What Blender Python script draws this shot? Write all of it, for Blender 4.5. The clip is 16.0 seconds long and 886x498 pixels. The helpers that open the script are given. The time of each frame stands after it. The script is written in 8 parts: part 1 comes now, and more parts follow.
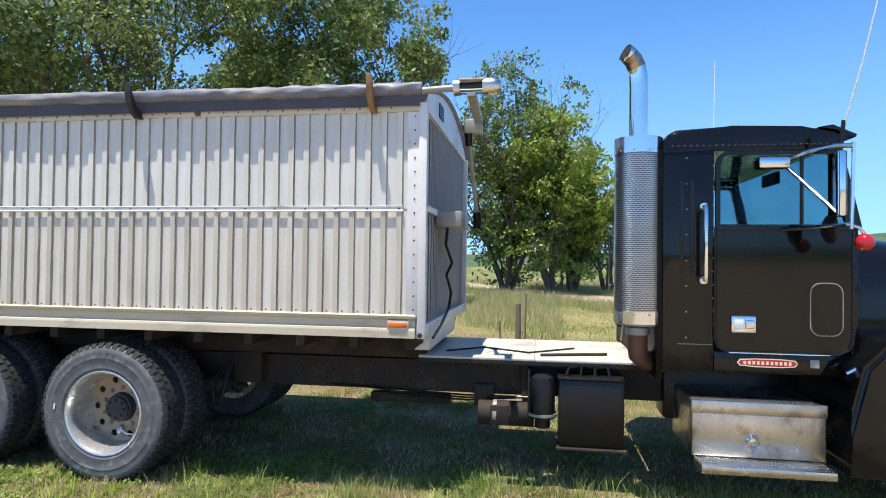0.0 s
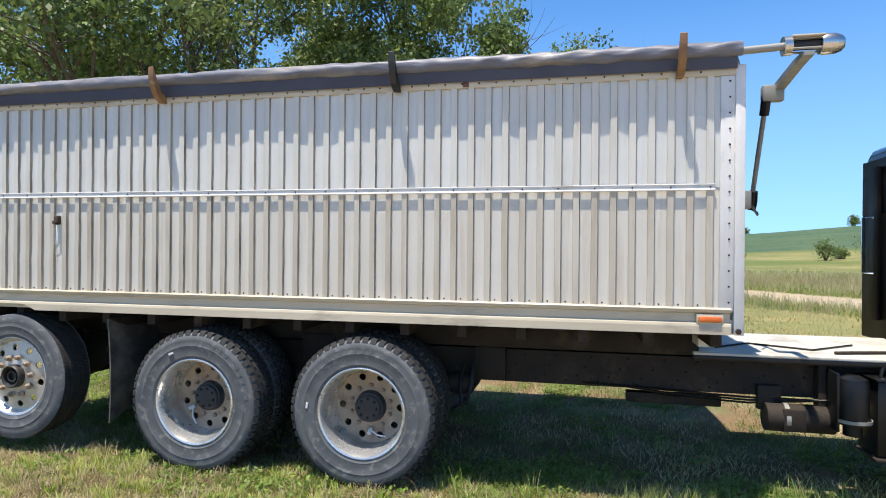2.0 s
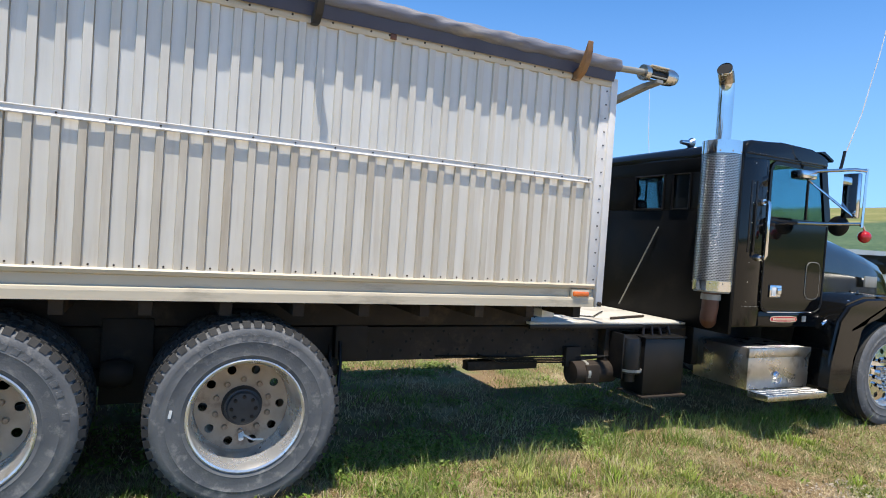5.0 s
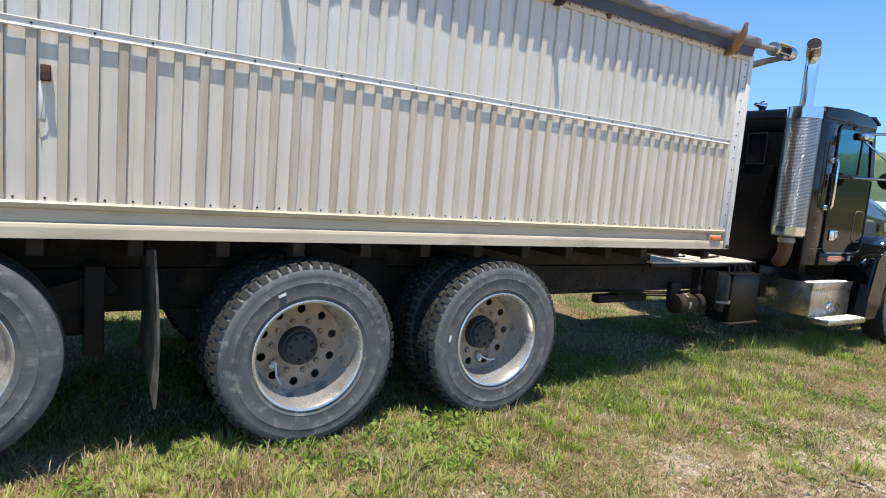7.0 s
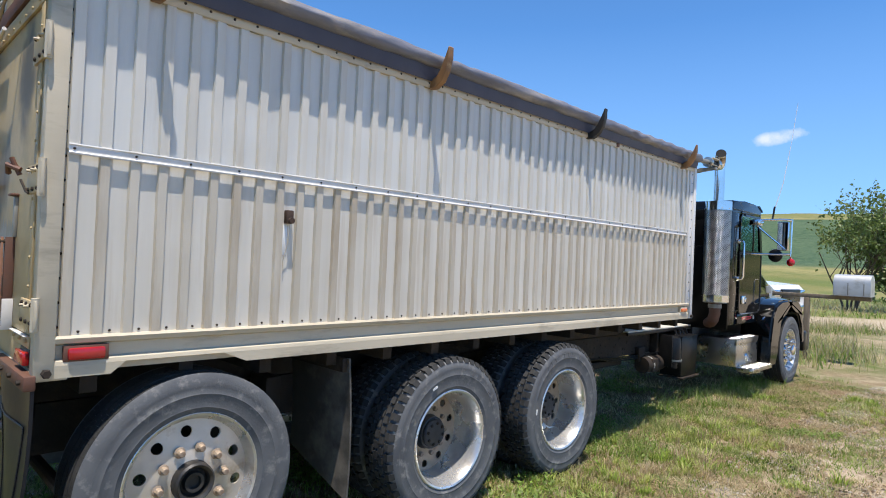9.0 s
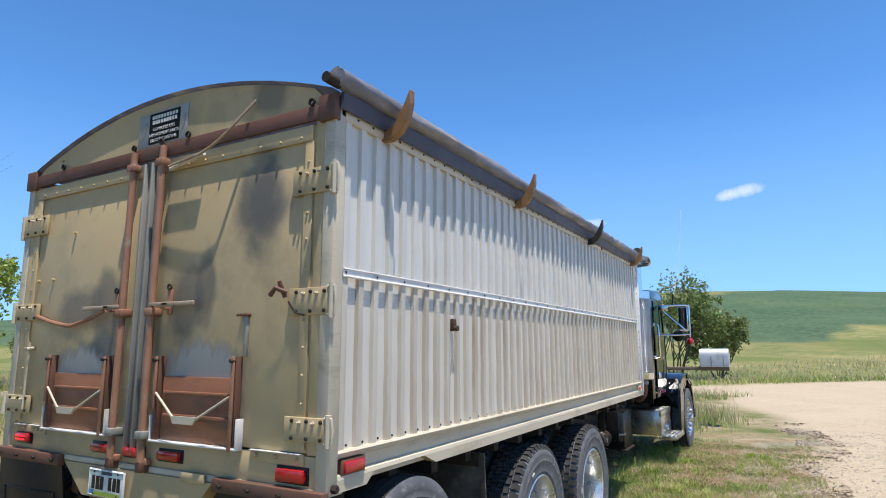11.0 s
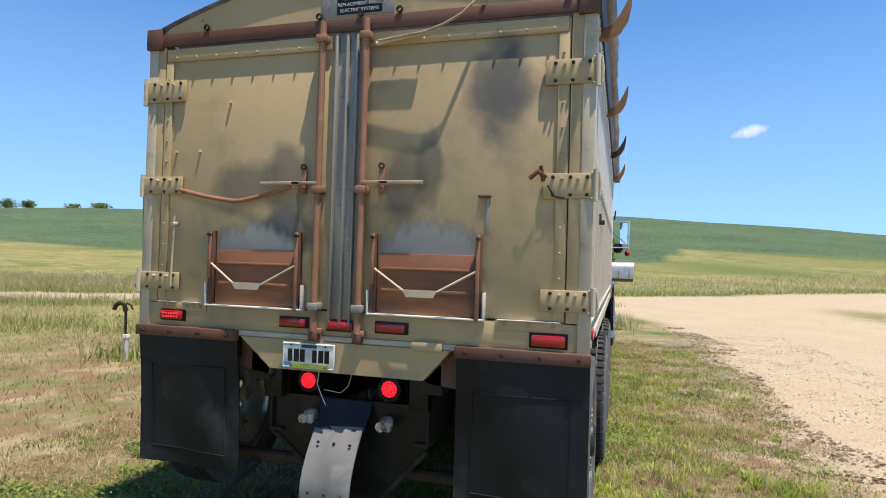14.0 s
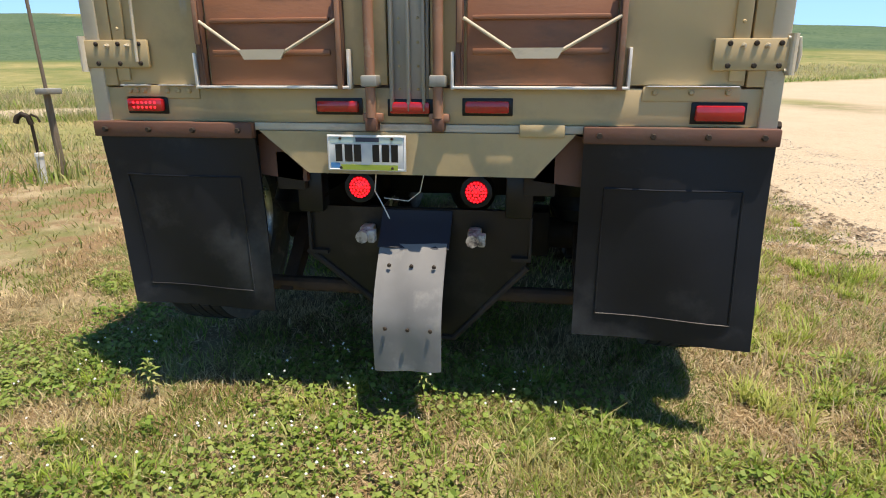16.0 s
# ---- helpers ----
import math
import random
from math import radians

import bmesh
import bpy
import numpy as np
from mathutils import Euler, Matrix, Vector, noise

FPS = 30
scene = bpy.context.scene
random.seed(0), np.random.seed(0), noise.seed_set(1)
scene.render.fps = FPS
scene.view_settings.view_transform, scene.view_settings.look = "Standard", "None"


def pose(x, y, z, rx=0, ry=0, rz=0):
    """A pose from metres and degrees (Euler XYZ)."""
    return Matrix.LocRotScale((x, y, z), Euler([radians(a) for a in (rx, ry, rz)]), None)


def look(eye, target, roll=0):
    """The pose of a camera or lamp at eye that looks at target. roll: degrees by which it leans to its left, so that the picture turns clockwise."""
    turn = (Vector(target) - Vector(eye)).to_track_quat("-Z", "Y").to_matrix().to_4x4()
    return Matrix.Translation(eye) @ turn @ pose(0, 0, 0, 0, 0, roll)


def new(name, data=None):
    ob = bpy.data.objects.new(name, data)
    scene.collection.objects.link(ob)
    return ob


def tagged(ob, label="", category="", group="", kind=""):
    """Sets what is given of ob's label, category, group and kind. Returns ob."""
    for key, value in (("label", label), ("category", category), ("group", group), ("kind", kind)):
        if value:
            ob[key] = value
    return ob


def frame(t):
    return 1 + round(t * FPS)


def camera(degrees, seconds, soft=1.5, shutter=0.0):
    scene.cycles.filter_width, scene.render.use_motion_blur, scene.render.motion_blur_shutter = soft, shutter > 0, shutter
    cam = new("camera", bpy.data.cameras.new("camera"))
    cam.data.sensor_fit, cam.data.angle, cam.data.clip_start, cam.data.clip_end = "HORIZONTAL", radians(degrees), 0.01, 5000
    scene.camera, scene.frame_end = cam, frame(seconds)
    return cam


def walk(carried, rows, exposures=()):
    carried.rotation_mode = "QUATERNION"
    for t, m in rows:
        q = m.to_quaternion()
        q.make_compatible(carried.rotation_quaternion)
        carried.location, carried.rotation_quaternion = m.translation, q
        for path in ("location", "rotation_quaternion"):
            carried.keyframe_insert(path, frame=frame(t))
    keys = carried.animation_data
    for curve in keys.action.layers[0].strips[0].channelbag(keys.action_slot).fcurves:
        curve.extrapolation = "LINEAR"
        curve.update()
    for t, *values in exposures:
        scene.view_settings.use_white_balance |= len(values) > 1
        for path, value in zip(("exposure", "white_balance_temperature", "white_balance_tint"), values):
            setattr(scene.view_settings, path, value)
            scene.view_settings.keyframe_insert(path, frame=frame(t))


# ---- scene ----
cam = camera(72.5, 16.0, soft=1.0)

PATH = [
    (0, (6.964, -4.27, 1.717), (6.656, -2.295, 1.756), 0.7),
    (0.5, (6.459, -4.307, 1.682), (6.087, -2.343, 1.738), 0.7),
    (1, (6.029, -4.274, 1.694), (5.593, -2.323, 1.759), 0.7),
    (1.5, (5.555, -4.161, 1.714), (5.08, -2.219, 1.762), 0.6),
    (2, (5.138, -4.113, 1.681), (4.71, -2.16, 1.682), 0.5),
    (2.5, (4.85, -3.965, 1.638), (4.611, -1.981, 1.554), 0.6),
    (3, (4.681, -3.78, 1.556), (4.752, -1.786, 1.415), 1.5),
    (5.5, (2.63, -3.556, 1.617), (3.568, -1.79, 1.577), 4.0),
    (6, (2.127, -3.504, 1.593), (3.122, -1.771, 1.524), 4.1),
    (6.5, (1.618, -3.433, 1.592), (2.651, -1.727, 1.446), 4.5),
    (7, (1.129, -3.259, 1.566), (2.182, -1.574, 1.339), 4.7),
    (7.5, (0.645, -3.199, 1.529), (1.741, -1.548, 1.254), 4.8),
    (8, (0.201, -3.048, 1.479), (1.381, -1.451, 1.239), 4.4),
    (8.5, (-0.202, -2.92, 1.525), (1.089, -1.397, 1.401), 3.5),
    (9, (-0.634, -2.823, 1.711), (0.78, -1.409, 1.74), 2.5),
    (11.5, (-2.343, -1.346, 1.757), (-0.592, -0.451, 2.124), -0.4),
    (12, (-2.541, -0.979, 1.732), (-0.762, -0.156, 2.127), -0.3),
    (12.5, (-2.716, -0.579, 1.745), (-0.904, 0.175, 2.129), 0.1),
    (13, (-2.923, -0.325, 1.721), (-1.071, 0.362, 2.035), 0.8),
    (13.5, (-2.993, -0.203, 1.672), (-1.102, 0.42, 1.868), 1.3),
    (14, (-2.971, -0.141, 1.581), (-1.054, 0.425, 1.626), 1.7),
    (14.5, (-2.853, -0.017, 1.478), (-0.924, 0.501, 1.364), 1.7),
    (15, (-2.686, 0.225, 1.428), (-0.758, 0.685, 1.163), 1.3),
    (15.5, (-2.562, 0.539, 1.38), (-0.648, 0.933, 0.957), 0.4),
    (16, (-2.314, 0.796, 1.377), (-0.421, 1.089, 0.801), -0.1),
]
walk(cam, [(t, look(eye, target, roll)) for t, eye, target, roll in PATH],
     [(0, 0.36, 6750, 10), (2.5, 0.28, 6800, 10), (5.5, 0.22, 6750, 10), (7.0, 0.2, 6900, 10), (9.0, 0.08, 6650, 11), (11.5, 0.13, 6550, 11), (13.0, 0.12, 6600, 11), (14.0, 0.15, 7300, 12), (16.0, 0.36, 7800, 12)])

# ---- light ----
SUN = Vector((-0.125, -0.215, 1.0)).normalized()
world = bpy.data.worlds.new("sky")
scene.world = world
world.use_nodes = True
wn = world.node_tree.nodes
wl = world.node_tree.links
wn.clear()
sky = wn.new("ShaderNodeTexSky")
sky.sky_type = "NISHITA"
sky.sun_disc = False
sky.sun_elevation = math.asin(SUN.z)
sky.sun_rotation = math.atan2(SUN.x, SUN.y)
sky.altitude = 0
sky.air_density = 0.75
sky.dust_density = 0.0
sky.ozone_density = 3.0
bg = wn.new("ShaderNodeBackground")
bg.inputs["Strength"].default_value = 0.185
wo = wn.new("ShaderNodeOutputWorld")
tint = wn.new("ShaderNodeHueSaturation")
tint.inputs["Saturation"].default_value = 1.04
# paler and brighter low down, deeper overhead, as on a dry clear noon
belt = wn.new("ShaderNodeMapRange")
belt.inputs[1].default_value, belt.inputs[2].default_value, belt.inputs[3].default_value, belt.inputs[4].default_value = 0.0, 1.0, 1.25, 0.5
lift = wn.new("ShaderNodeVectorMath")
lift.operation = "SCALE"
split = wn.new("ShaderNodeSeparateXYZ")
wl.new(split.outputs[2], belt.inputs[0])
wl.new(sky.outputs[0], lift.inputs[0])
wl.new(belt.outputs[0], lift.inputs["Scale"])
deep = wn.new("ShaderNodeVectorMath")
deep.operation = "MULTIPLY"
deep.inputs[1].default_value = (0.82, 1.17, 1.38)
wl.new(lift.outputs[0], deep.inputs[0])
haze = wn.new("ShaderNodeMapRange")
haze.inputs[1].default_value, haze.inputs[2].default_value, haze.inputs[3].default_value, haze.inputs[4].default_value = 0.0, 0.36, 0.62, 0.0
wl.new(split.outputs[2], haze.inputs[0])
pale_air = wn.new("ShaderNodeMix")
pale_air.data_type = "RGBA"
pale_air.inputs[7].default_value = (1.95, 3.05, 4.4, 1)
wl.new(haze.outputs[0], pale_air.inputs[0])
wl.new(deep.outputs[0], pale_air.inputs[6])
wl.new(pale_air.outputs[2], tint.inputs["Color"])


def sky_math(op, a, b=None, kind="ShaderNodeVectorMath", out=0):
    n = wn.new(kind)
    n.operation = op
    for i, v in enumerate((a, b)):
        if v is None:
            continue
        if isinstance(v, bpy.types.NodeSocket):
            wl.new(v, n.inputs[i])
        else:
            n.inputs[i].default_value = v
    return n.outputs[out]


# clear dry air: the pale belt lies low, below the hills
view = wn.new("ShaderNodeTexCoord").outputs["Generated"]
wl.new(view, split.inputs[0])
wl.new(sky_math("NORMALIZE", sky_math("ADD", view, (0, 0, 0.1))), sky.inputs[0])
# three small fair-weather clouds
wisp = wn.new("ShaderNodeTexNoise")
wisp.inputs["Scale"].default_value, wisp.inputs["Detail"].default_value, wisp.inputs["Roughness"].default_value = 26, 6, 0.62
wl.new(view, wisp.inputs["Vector"])
sky_colour = tint.outputs[0]
for az, el, wide, tall in ((16.2, 11.1, 0.034, 0.011), (2.7, 13.1, 0.033, 0.011), (-10.2, 11.7, 0.027, 0.009)):
    a, e = radians(az), radians(el)
    u = sky_math("DOT_PRODUCT", view, (-math.sin(a) / wide, math.cos(a) / wide, 0.0), out=1)
    up = Vector((-math.cos(a) * math.sin(e), -math.sin(a) * math.sin(e), math.cos(e)))
    v = sky_math("DOT_PRODUCT", view, tuple(up / tall), out=1)
    fore = sky_math("DOT_PRODUCT", view, (math.cos(a) * math.cos(e), math.sin(a) * math.cos(e), math.sin(e)), out=1)
    v = sky_math("ADD", v, sky_math("MULTIPLY", u, 0.45, "ShaderNodeMath"), "ShaderNodeMath")
    r = sky_math("ADD", sky_math("MULTIPLY", u, u, "ShaderNodeMath"), sky_math("MULTIPLY", v, v, "ShaderNodeMath"), "ShaderNodeMath")
    r = sky_math("ADD", r, sky_math("MULTIPLY", wisp.outputs["Fac"], 3.4, "ShaderNodeMath"), "ShaderNodeMath")
    mr = wn.new("ShaderNodeMapRange")
    mr.inputs[1].default_value, mr.inputs[2].default_value, mr.inputs[4].default_value = 2.75, 1.55, 0.85
    wl.new(r, mr.inputs[0])
    mx = wn.new("ShaderNodeMix")
    mx.data_type = "RGBA"
    wl.new(sky_math("MULTIPLY", mr.outputs[0], sky_math("GREATER_THAN", fore, 0.9, "ShaderNodeMath"), "ShaderNodeMath"), mx.inputs[0])
    wl.new(sky_colour, mx.inputs[6])
    mx.inputs[7].default_value = (4.6, 5.0, 5.6, 1)
    sky_colour = mx.outputs[2]
wl.new(sky_colour, bg.inputs[0])
wl.new(bg.outputs[0], wo.inputs[0])
sun_data = bpy.data.lights.new("sun", "SUN")
sun_data.energy = 6.0
sun_data.angle = radians(0.53)
sun_data.color = (1.0, 0.96, 0.9)
sun = new("sun", sun_data)
sun.matrix_world = look(SUN * 50, (0, 0, 0))


# ---- materials ----
def surf(name, c1, c2=None, scale=4.0, rough=0.6, metal=0.0, bump=0.0, bump_scale=60.0, c3=None, c3_scale=1.2, c3_amount=0.45,
         stretch=(1, 1, 1), island=False, emit=None, coat=0.0, spec=0.5, rough_var=0.1):
    """A surface with variation at two scales, fine relief and uneven gloss, at real-world size."""
    m = bpy.data.materials.new(name)
    m.use_nodes = True
    nt = m.node_tree
    b = nt.nodes["Principled BSDF"]
    tc = nt.nodes.new("ShaderNodeTexCoord")
    mp = nt.nodes.new("ShaderNodeMapping")
    mp.inputs["Scale"].default_value = stretch
    nt.links.new(tc.outputs["Object"], mp.inputs[0])
    n1 = nt.nodes.new("ShaderNodeTexNoise")
    n1.inputs["Scale"].default_value = scale
    n1.inputs["Detail"].default_value = 7
    nt.links.new(mp.outputs[0], n1.inputs["Vector"])
    r1 = nt.nodes.new("ShaderNodeValToRGB")
    r1.color_ramp.elements[0].position, r1.color_ramp.elements[1].position = 0.3, 0.7
    r1.color_ramp.elements[0].color = (*c1, 1)
    r1.color_ramp.elements[1].color = (*(c2 or [v * 0.8 for v in c1]), 1)
    nt.links.new(n1.outputs["Fac"], r1.inputs[0])
    col = r1.outputs[0]
    if c3:
        n2 = nt.nodes.new("ShaderNodeTexNoise")
        n2.inputs["Scale"].default_value = c3_scale
        n2.inputs["Detail"].default_value = 8
        n2.inputs["Roughness"].default_value = 0.65
        nt.links.new(mp.outputs[0], n2.inputs["Vector"])
        r2 = nt.nodes.new("ShaderNodeValToRGB")
        r2.color_ramp.elements[0].position, r2.color_ramp.elements[1].position = 1 - c3_amount - 0.06, 1 - c3_amount + 0.1
        nt.links.new(n2.outputs["Fac"], r2.inputs[0])
        mx = nt.nodes.new("ShaderNodeMix")
        mx.data_type = "RGBA"
        nt.links.new(r2.outputs[0], mx.inputs[0])
        nt.links.new(col, mx.inputs[6])
        mx.inputs[7].default_value = (*c3, 1)
        col = mx.outputs[2]
    if island:
        gi = nt.nodes.new("ShaderNodeNewGeometry")
        hs = nt.nodes.new("ShaderNodeHueSaturation")
        mr = nt.nodes.new("ShaderNodeMapRange")
        mr.inputs[3].default_value, mr.inputs[4].default_value = 0.55, 1.4
        nt.links.new(gi.outputs["Random Per Island"], mr.inputs[0])
        nt.links.new(mr.outputs[0], hs.inputs["Value"])
        nt.links.new(col, hs.inputs["Color"])
        col = hs.outputs[0]
    nt.links.new(col, b.inputs["Base Color"])
    b.inputs["Metallic"].default_value = metal
    b.inputs["Specular IOR Level"].default_value = spec
    b.inputs["Coat Weight"].default_value = coat
    rm = nt.nodes.new("ShaderNodeMapRange")
    rm.inputs[3].default_value, rm.inputs[4].default_value = max(0.03, rough - rough_var), min(1, rough + rough_var)
    nt.links.new(n1.outputs["Fac"], rm.inputs[0])
    nt.links.new(rm.outputs[0], b.inputs["Roughness"])
    if bump:
        n3 = nt.nodes.new("ShaderNodeTexNoise")
        n3.inputs["Scale"].default_value = bump_scale
        n3.inputs["Detail"].default_value = 6
        nt.links.new(mp.outputs[0], n3.inputs["Vector"])
        bp = nt.nodes.new("ShaderNodeBump")
        bp.inputs["Strength"].default_value = bump
        bp.inputs["Distance"].default_value = 0.02
        nt.links.new(n3.outputs["Fac"], bp.inputs["Height"])
        nt.links.new(bp.outputs[0], b.inputs["Normal"])
    if emit:
        b.inputs["Emission Color"].default_value = (*emit[:3], 1)
        b.inputs["Emission Strength"].default_value = emit[3]
    return m


M = {}
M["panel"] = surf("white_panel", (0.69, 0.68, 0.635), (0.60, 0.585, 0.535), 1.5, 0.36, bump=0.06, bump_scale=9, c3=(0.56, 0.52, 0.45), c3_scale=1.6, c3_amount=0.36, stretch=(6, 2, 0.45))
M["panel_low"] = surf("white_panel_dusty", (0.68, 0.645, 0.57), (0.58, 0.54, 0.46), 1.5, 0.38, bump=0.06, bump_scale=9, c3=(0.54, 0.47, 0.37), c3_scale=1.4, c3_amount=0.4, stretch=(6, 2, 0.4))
# shade, with some dirt, painted onto the ribs' walls that face off the sun
M["rib_shade"] = surf("rib_shade_dirt", (0.42, 0.38, 0.31), (0.3, 0.265, 0.205), 2, 0.6, c3=(0.19, 0.155, 0.115), c3_scale=2.5, c3_amount=0.45, stretch=(4, 2, 0.6))
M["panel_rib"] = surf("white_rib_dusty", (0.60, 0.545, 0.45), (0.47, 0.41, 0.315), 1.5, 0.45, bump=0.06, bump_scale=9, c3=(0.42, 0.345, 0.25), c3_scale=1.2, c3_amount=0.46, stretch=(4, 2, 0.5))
M["white_trim"] = surf("white_trim", (0.76, 0.73, 0.69), (0.66, 0.63, 0.58), 3, 0.4, c3=(0.45, 0.4, 0.33), c3_scale=3, c3_amount=0.38, bump=0.03, bump_scale=20)
# whiter than the side panels: lifts the shaded front wall by colour
M["bright_white"] = surf("bright_white", (0.8, 0.8, 0.78), (0.74, 0.74, 0.71), 2, 0.35)
M["sill"] = surf("sill_paint", (0.6, 0.52, 0.385), (0.5, 0.43, 0.31), 2, 0.5, c3=(0.3, 0.25, 0.18), c3_scale=2.5, c3_amount=0.4, stretch=(0.5, 1, 2), bump=0.05, bump_scale=30)
M["beige"] = surf("beige_paint", (0.54, 0.405, 0.215), (0.46, 0.345, 0.18), 1.4, 0.5, c3=(0.36, 0.28, 0.155), c3_scale=1.6, c3_amount=0.45, bump=0.05, bump_scale=14)
def stain(m, centres, colour, amount=0.8, streak=False):
    """Soft-edged smudges of soot and scuffed paint, with a ragged outline, round the given places."""
    nt = m.node_tree
    b = nt.nodes["Principled BSDF"]
    tc = nt.nodes.new("ShaderNodeTexCoord")
    n = nt.nodes.new("ShaderNodeTexNoise")
    n.inputs["Scale"].default_value, n.inputs["Detail"].default_value = 5, 8
    st = nt.nodes.new("ShaderNodeMapping")
    st.inputs["Scale"].default_value = (1, 4.5, 0.9) if streak else (1, 1, 1)
    nt.links.new(tc.outputs["Object"], st.inputs[0])
    nt.links.new(st.outputs[0], n.inputs["Vector"])
    for (y, z, ry, rz) in centres:
        mp = nt.nodes.new("ShaderNodeMapping")
        mp.vector_type = "TEXTURE"
        mp.inputs["Location"].default_value = (-0.05, y, z)
        mp.inputs["Scale"].default_value = (1, ry, rz)
        nt.links.new(tc.outputs["Object"], mp.inputs[0])
        ln = nt.nodes.new("ShaderNodeVectorMath")
        ln.operation = "LENGTH"
        nt.links.new(mp.outputs[0], ln.inputs[0])
        ad = nt.nodes.new("ShaderNodeMath")
        ad.operation = "MULTIPLY_ADD"
        ad.inputs[1].default_value = 1.3
        nt.links.new(n.outputs["Fac"], ad.inputs[0])
        nt.links.new(ln.outputs["Value"], ad.inputs[2])
        mr = nt.nodes.new("ShaderNodeMapRange")
        mr.inputs[1].default_value, mr.inputs[2].default_value = (1.72, 1.36) if streak else (1.75, 1.25)
        mr.inputs[3].default_value, mr.inputs[4].default_value = 0, amount
        nt.links.new(ad.outputs[0], mr.inputs[0])
        mx = nt.nodes.new("ShaderNodeMix")
        mx.data_type = "RGBA"
        nt.links.new(mr.outputs[0], mx.inputs[0])
        nt.links.new(b.inputs["Base Color"].links[0].from_socket, mx.inputs[6])
        mx.inputs[7].default_value = (*colour, 1)
        nt.links.new(mx.outputs[2], b.inputs["Base Color"])
    return m


stain(M["beige"], ((0.45, 2.42, 0.19, 0.28), (0.95, 1.98, 0.13, 0.2), (0.8, 2.05, 0.08, 0.2), (1.85, 1.98, 0.25, 0.16), (1.62, 2.0, 0.16, 0.22), (0.42, 3.0, 0.12, 0.14), (0.62, 1.5, 0.1, 0.2), (1.6, 1.72, 0.2, 0.12)), (0.075, 0.078, 0.075), 0.62)
stain(M["beige"], ((0.45, 2.45, 0.15, 0.26),), (0.06, 0.065, 0.065), 0.7)
stain(M["beige"], ((0.8, 1.66, 0.3, 0.14), (1.8, 1.66, 0.3, 0.12), (1.62, 1.72, 0.12, 0.16)), (0.15, 0.15, 0.145), 0.75, True)
stain(M["beige"], ((0.8, 1.62, 0.29, 0.17), (1.8, 1.62, 0.29, 0.15)), (0.5, 0.5, 0.47), 0.6, True)
M["galv"] = surf("galvanised", (0.36, 0.345, 0.30), (0.25, 0.245, 0.22), 6, 0.45, metal=0.25, c3=(0.3, 0.27, 0.2), c3_scale=4, c3_amount=0.4, stretch=(1, 3, 0.4))
M["rust"] = surf("brown_primer", (0.16, 0.068, 0.042), (0.115, 0.05, 0.03), 5, 0.6, c3=(0.11, 0.06, 0.04), c3_scale=3, c3_amount=0.42, bump=0.06)
M["rusty"] = surf("rusty_steel", (0.085, 0.045, 0.026), (0.05, 0.03, 0.02), 6, 0.8, c3=(0.02, 0.015, 0.012), c3_scale=4, c3_amount=0.42, bump=0.1)
M["gate"] = surf("gate_steel", (0.30, 0.125, 0.06), (0.22, 0.09, 0.045), 4, 0.55, c3=(0.13, 0.07, 0.045), c3_scale=2.5, c3_amount=0.42, stretch=(1, 0.6, 1.6), bump=0.05)
M["pipe"] = surf("copper_paint", (0.36, 0.18, 0.105), (0.27, 0.125, 0.07), 8, 0.5, c3=(0.4, 0.34, 0.24), c3_scale=6, c3_amount=0.35, bump=0.04)
M["tan"] = surf("tan_hook", (0.30, 0.155, 0.06), (0.22, 0.11, 0.045), 9, 0.5, c3=(0.5, 0.36, 0.18), c3_scale=8, c3_amount=0.36)
M["black_steel"] = surf("black_steel", (0.018, 0.017, 0.016), (0.03, 0.026, 0.022), 5, 0.5, c3=(0.07, 0.055, 0.04), c3_scale=4, c3_amount=0.38, bump=0.05)
M["chassis"] = surf("chassis_dirt", (0.022, 0.017, 0.013), (0.042, 0.031, 0.023), 5, 0.7, spec=0.25, c3=(0.085, 0.058, 0.038), c3_scale=3, c3_amount=0.4, bump=0.1, bump_scale=40)
M["cab"] = surf("black_gloss", (0.004, 0.004, 0.004), (0.006, 0.006, 0.0055), 3, 0.07, rough_var=0.03, spec=0.34, bump=0.015, bump_scale=1.6)
M["cab_dull"] = surf("black_dull", (0.003, 0.003, 0.003), (0.006, 0.0055, 0.005), 4, 0.4, spec=0.12, c3=(0.012, 0.01, 0.008), c3_scale=3, c3_amount=0.4)
M["plate_black"] = surf("black_semigloss", (0.007, 0.007, 0.008), (0.012, 0.0115, 0.011), 4, 0.32, c3=(0.035, 0.03, 0.025), c3_scale=3, c3_amount=0.36, spec=0.3)
M["chrome"] = surf("chrome", (0.75, 0.75, 0.76), (0.68, 0.68, 0.68), 6, 0.1, metal=1, rough_var=0.06)
M["alu"] = surf("aluminium", (0.62, 0.61, 0.58), (0.5, 0.48, 0.45), 7, 0.28, metal=1, c3=(0.4, 0.36, 0.3), c3_scale=5, c3_amount=0.38, rough_var=0.15)
M["rim_bright"] = surf("bright_rim", (0.78, 0.77, 0.75), (0.62, 0.6, 0.57), 7, 0.28, metal=0.75, c3=(0.45, 0.39, 0.32), c3_scale=4, c3_amount=0.36)
M["rim_dirty"] = surf("dusty_disc", (0.46, 0.355, 0.255), (0.36, 0.265, 0.18), 9, 0.6, metal=0.2, c3=(0.2, 0.13, 0.085), c3_scale=7, c3_amount=0.4, bump=0.08)
M["tyre"] = surf("tyre_rubber", (0.085, 0.089, 0.095), (0.138, 0.14, 0.14), 5, 0.6, c3=(0.24, 0.23, 0.215), c3_scale=16, c3_amount=0.4, bump=0.12, bump_scale=50, spec=0.3)
M["tread"] = surf("tread_rubber", (0.03, 0.03, 0.03), (0.055, 0.053, 0.05), 8, 0.85, bump=0.1, spec=0.2)
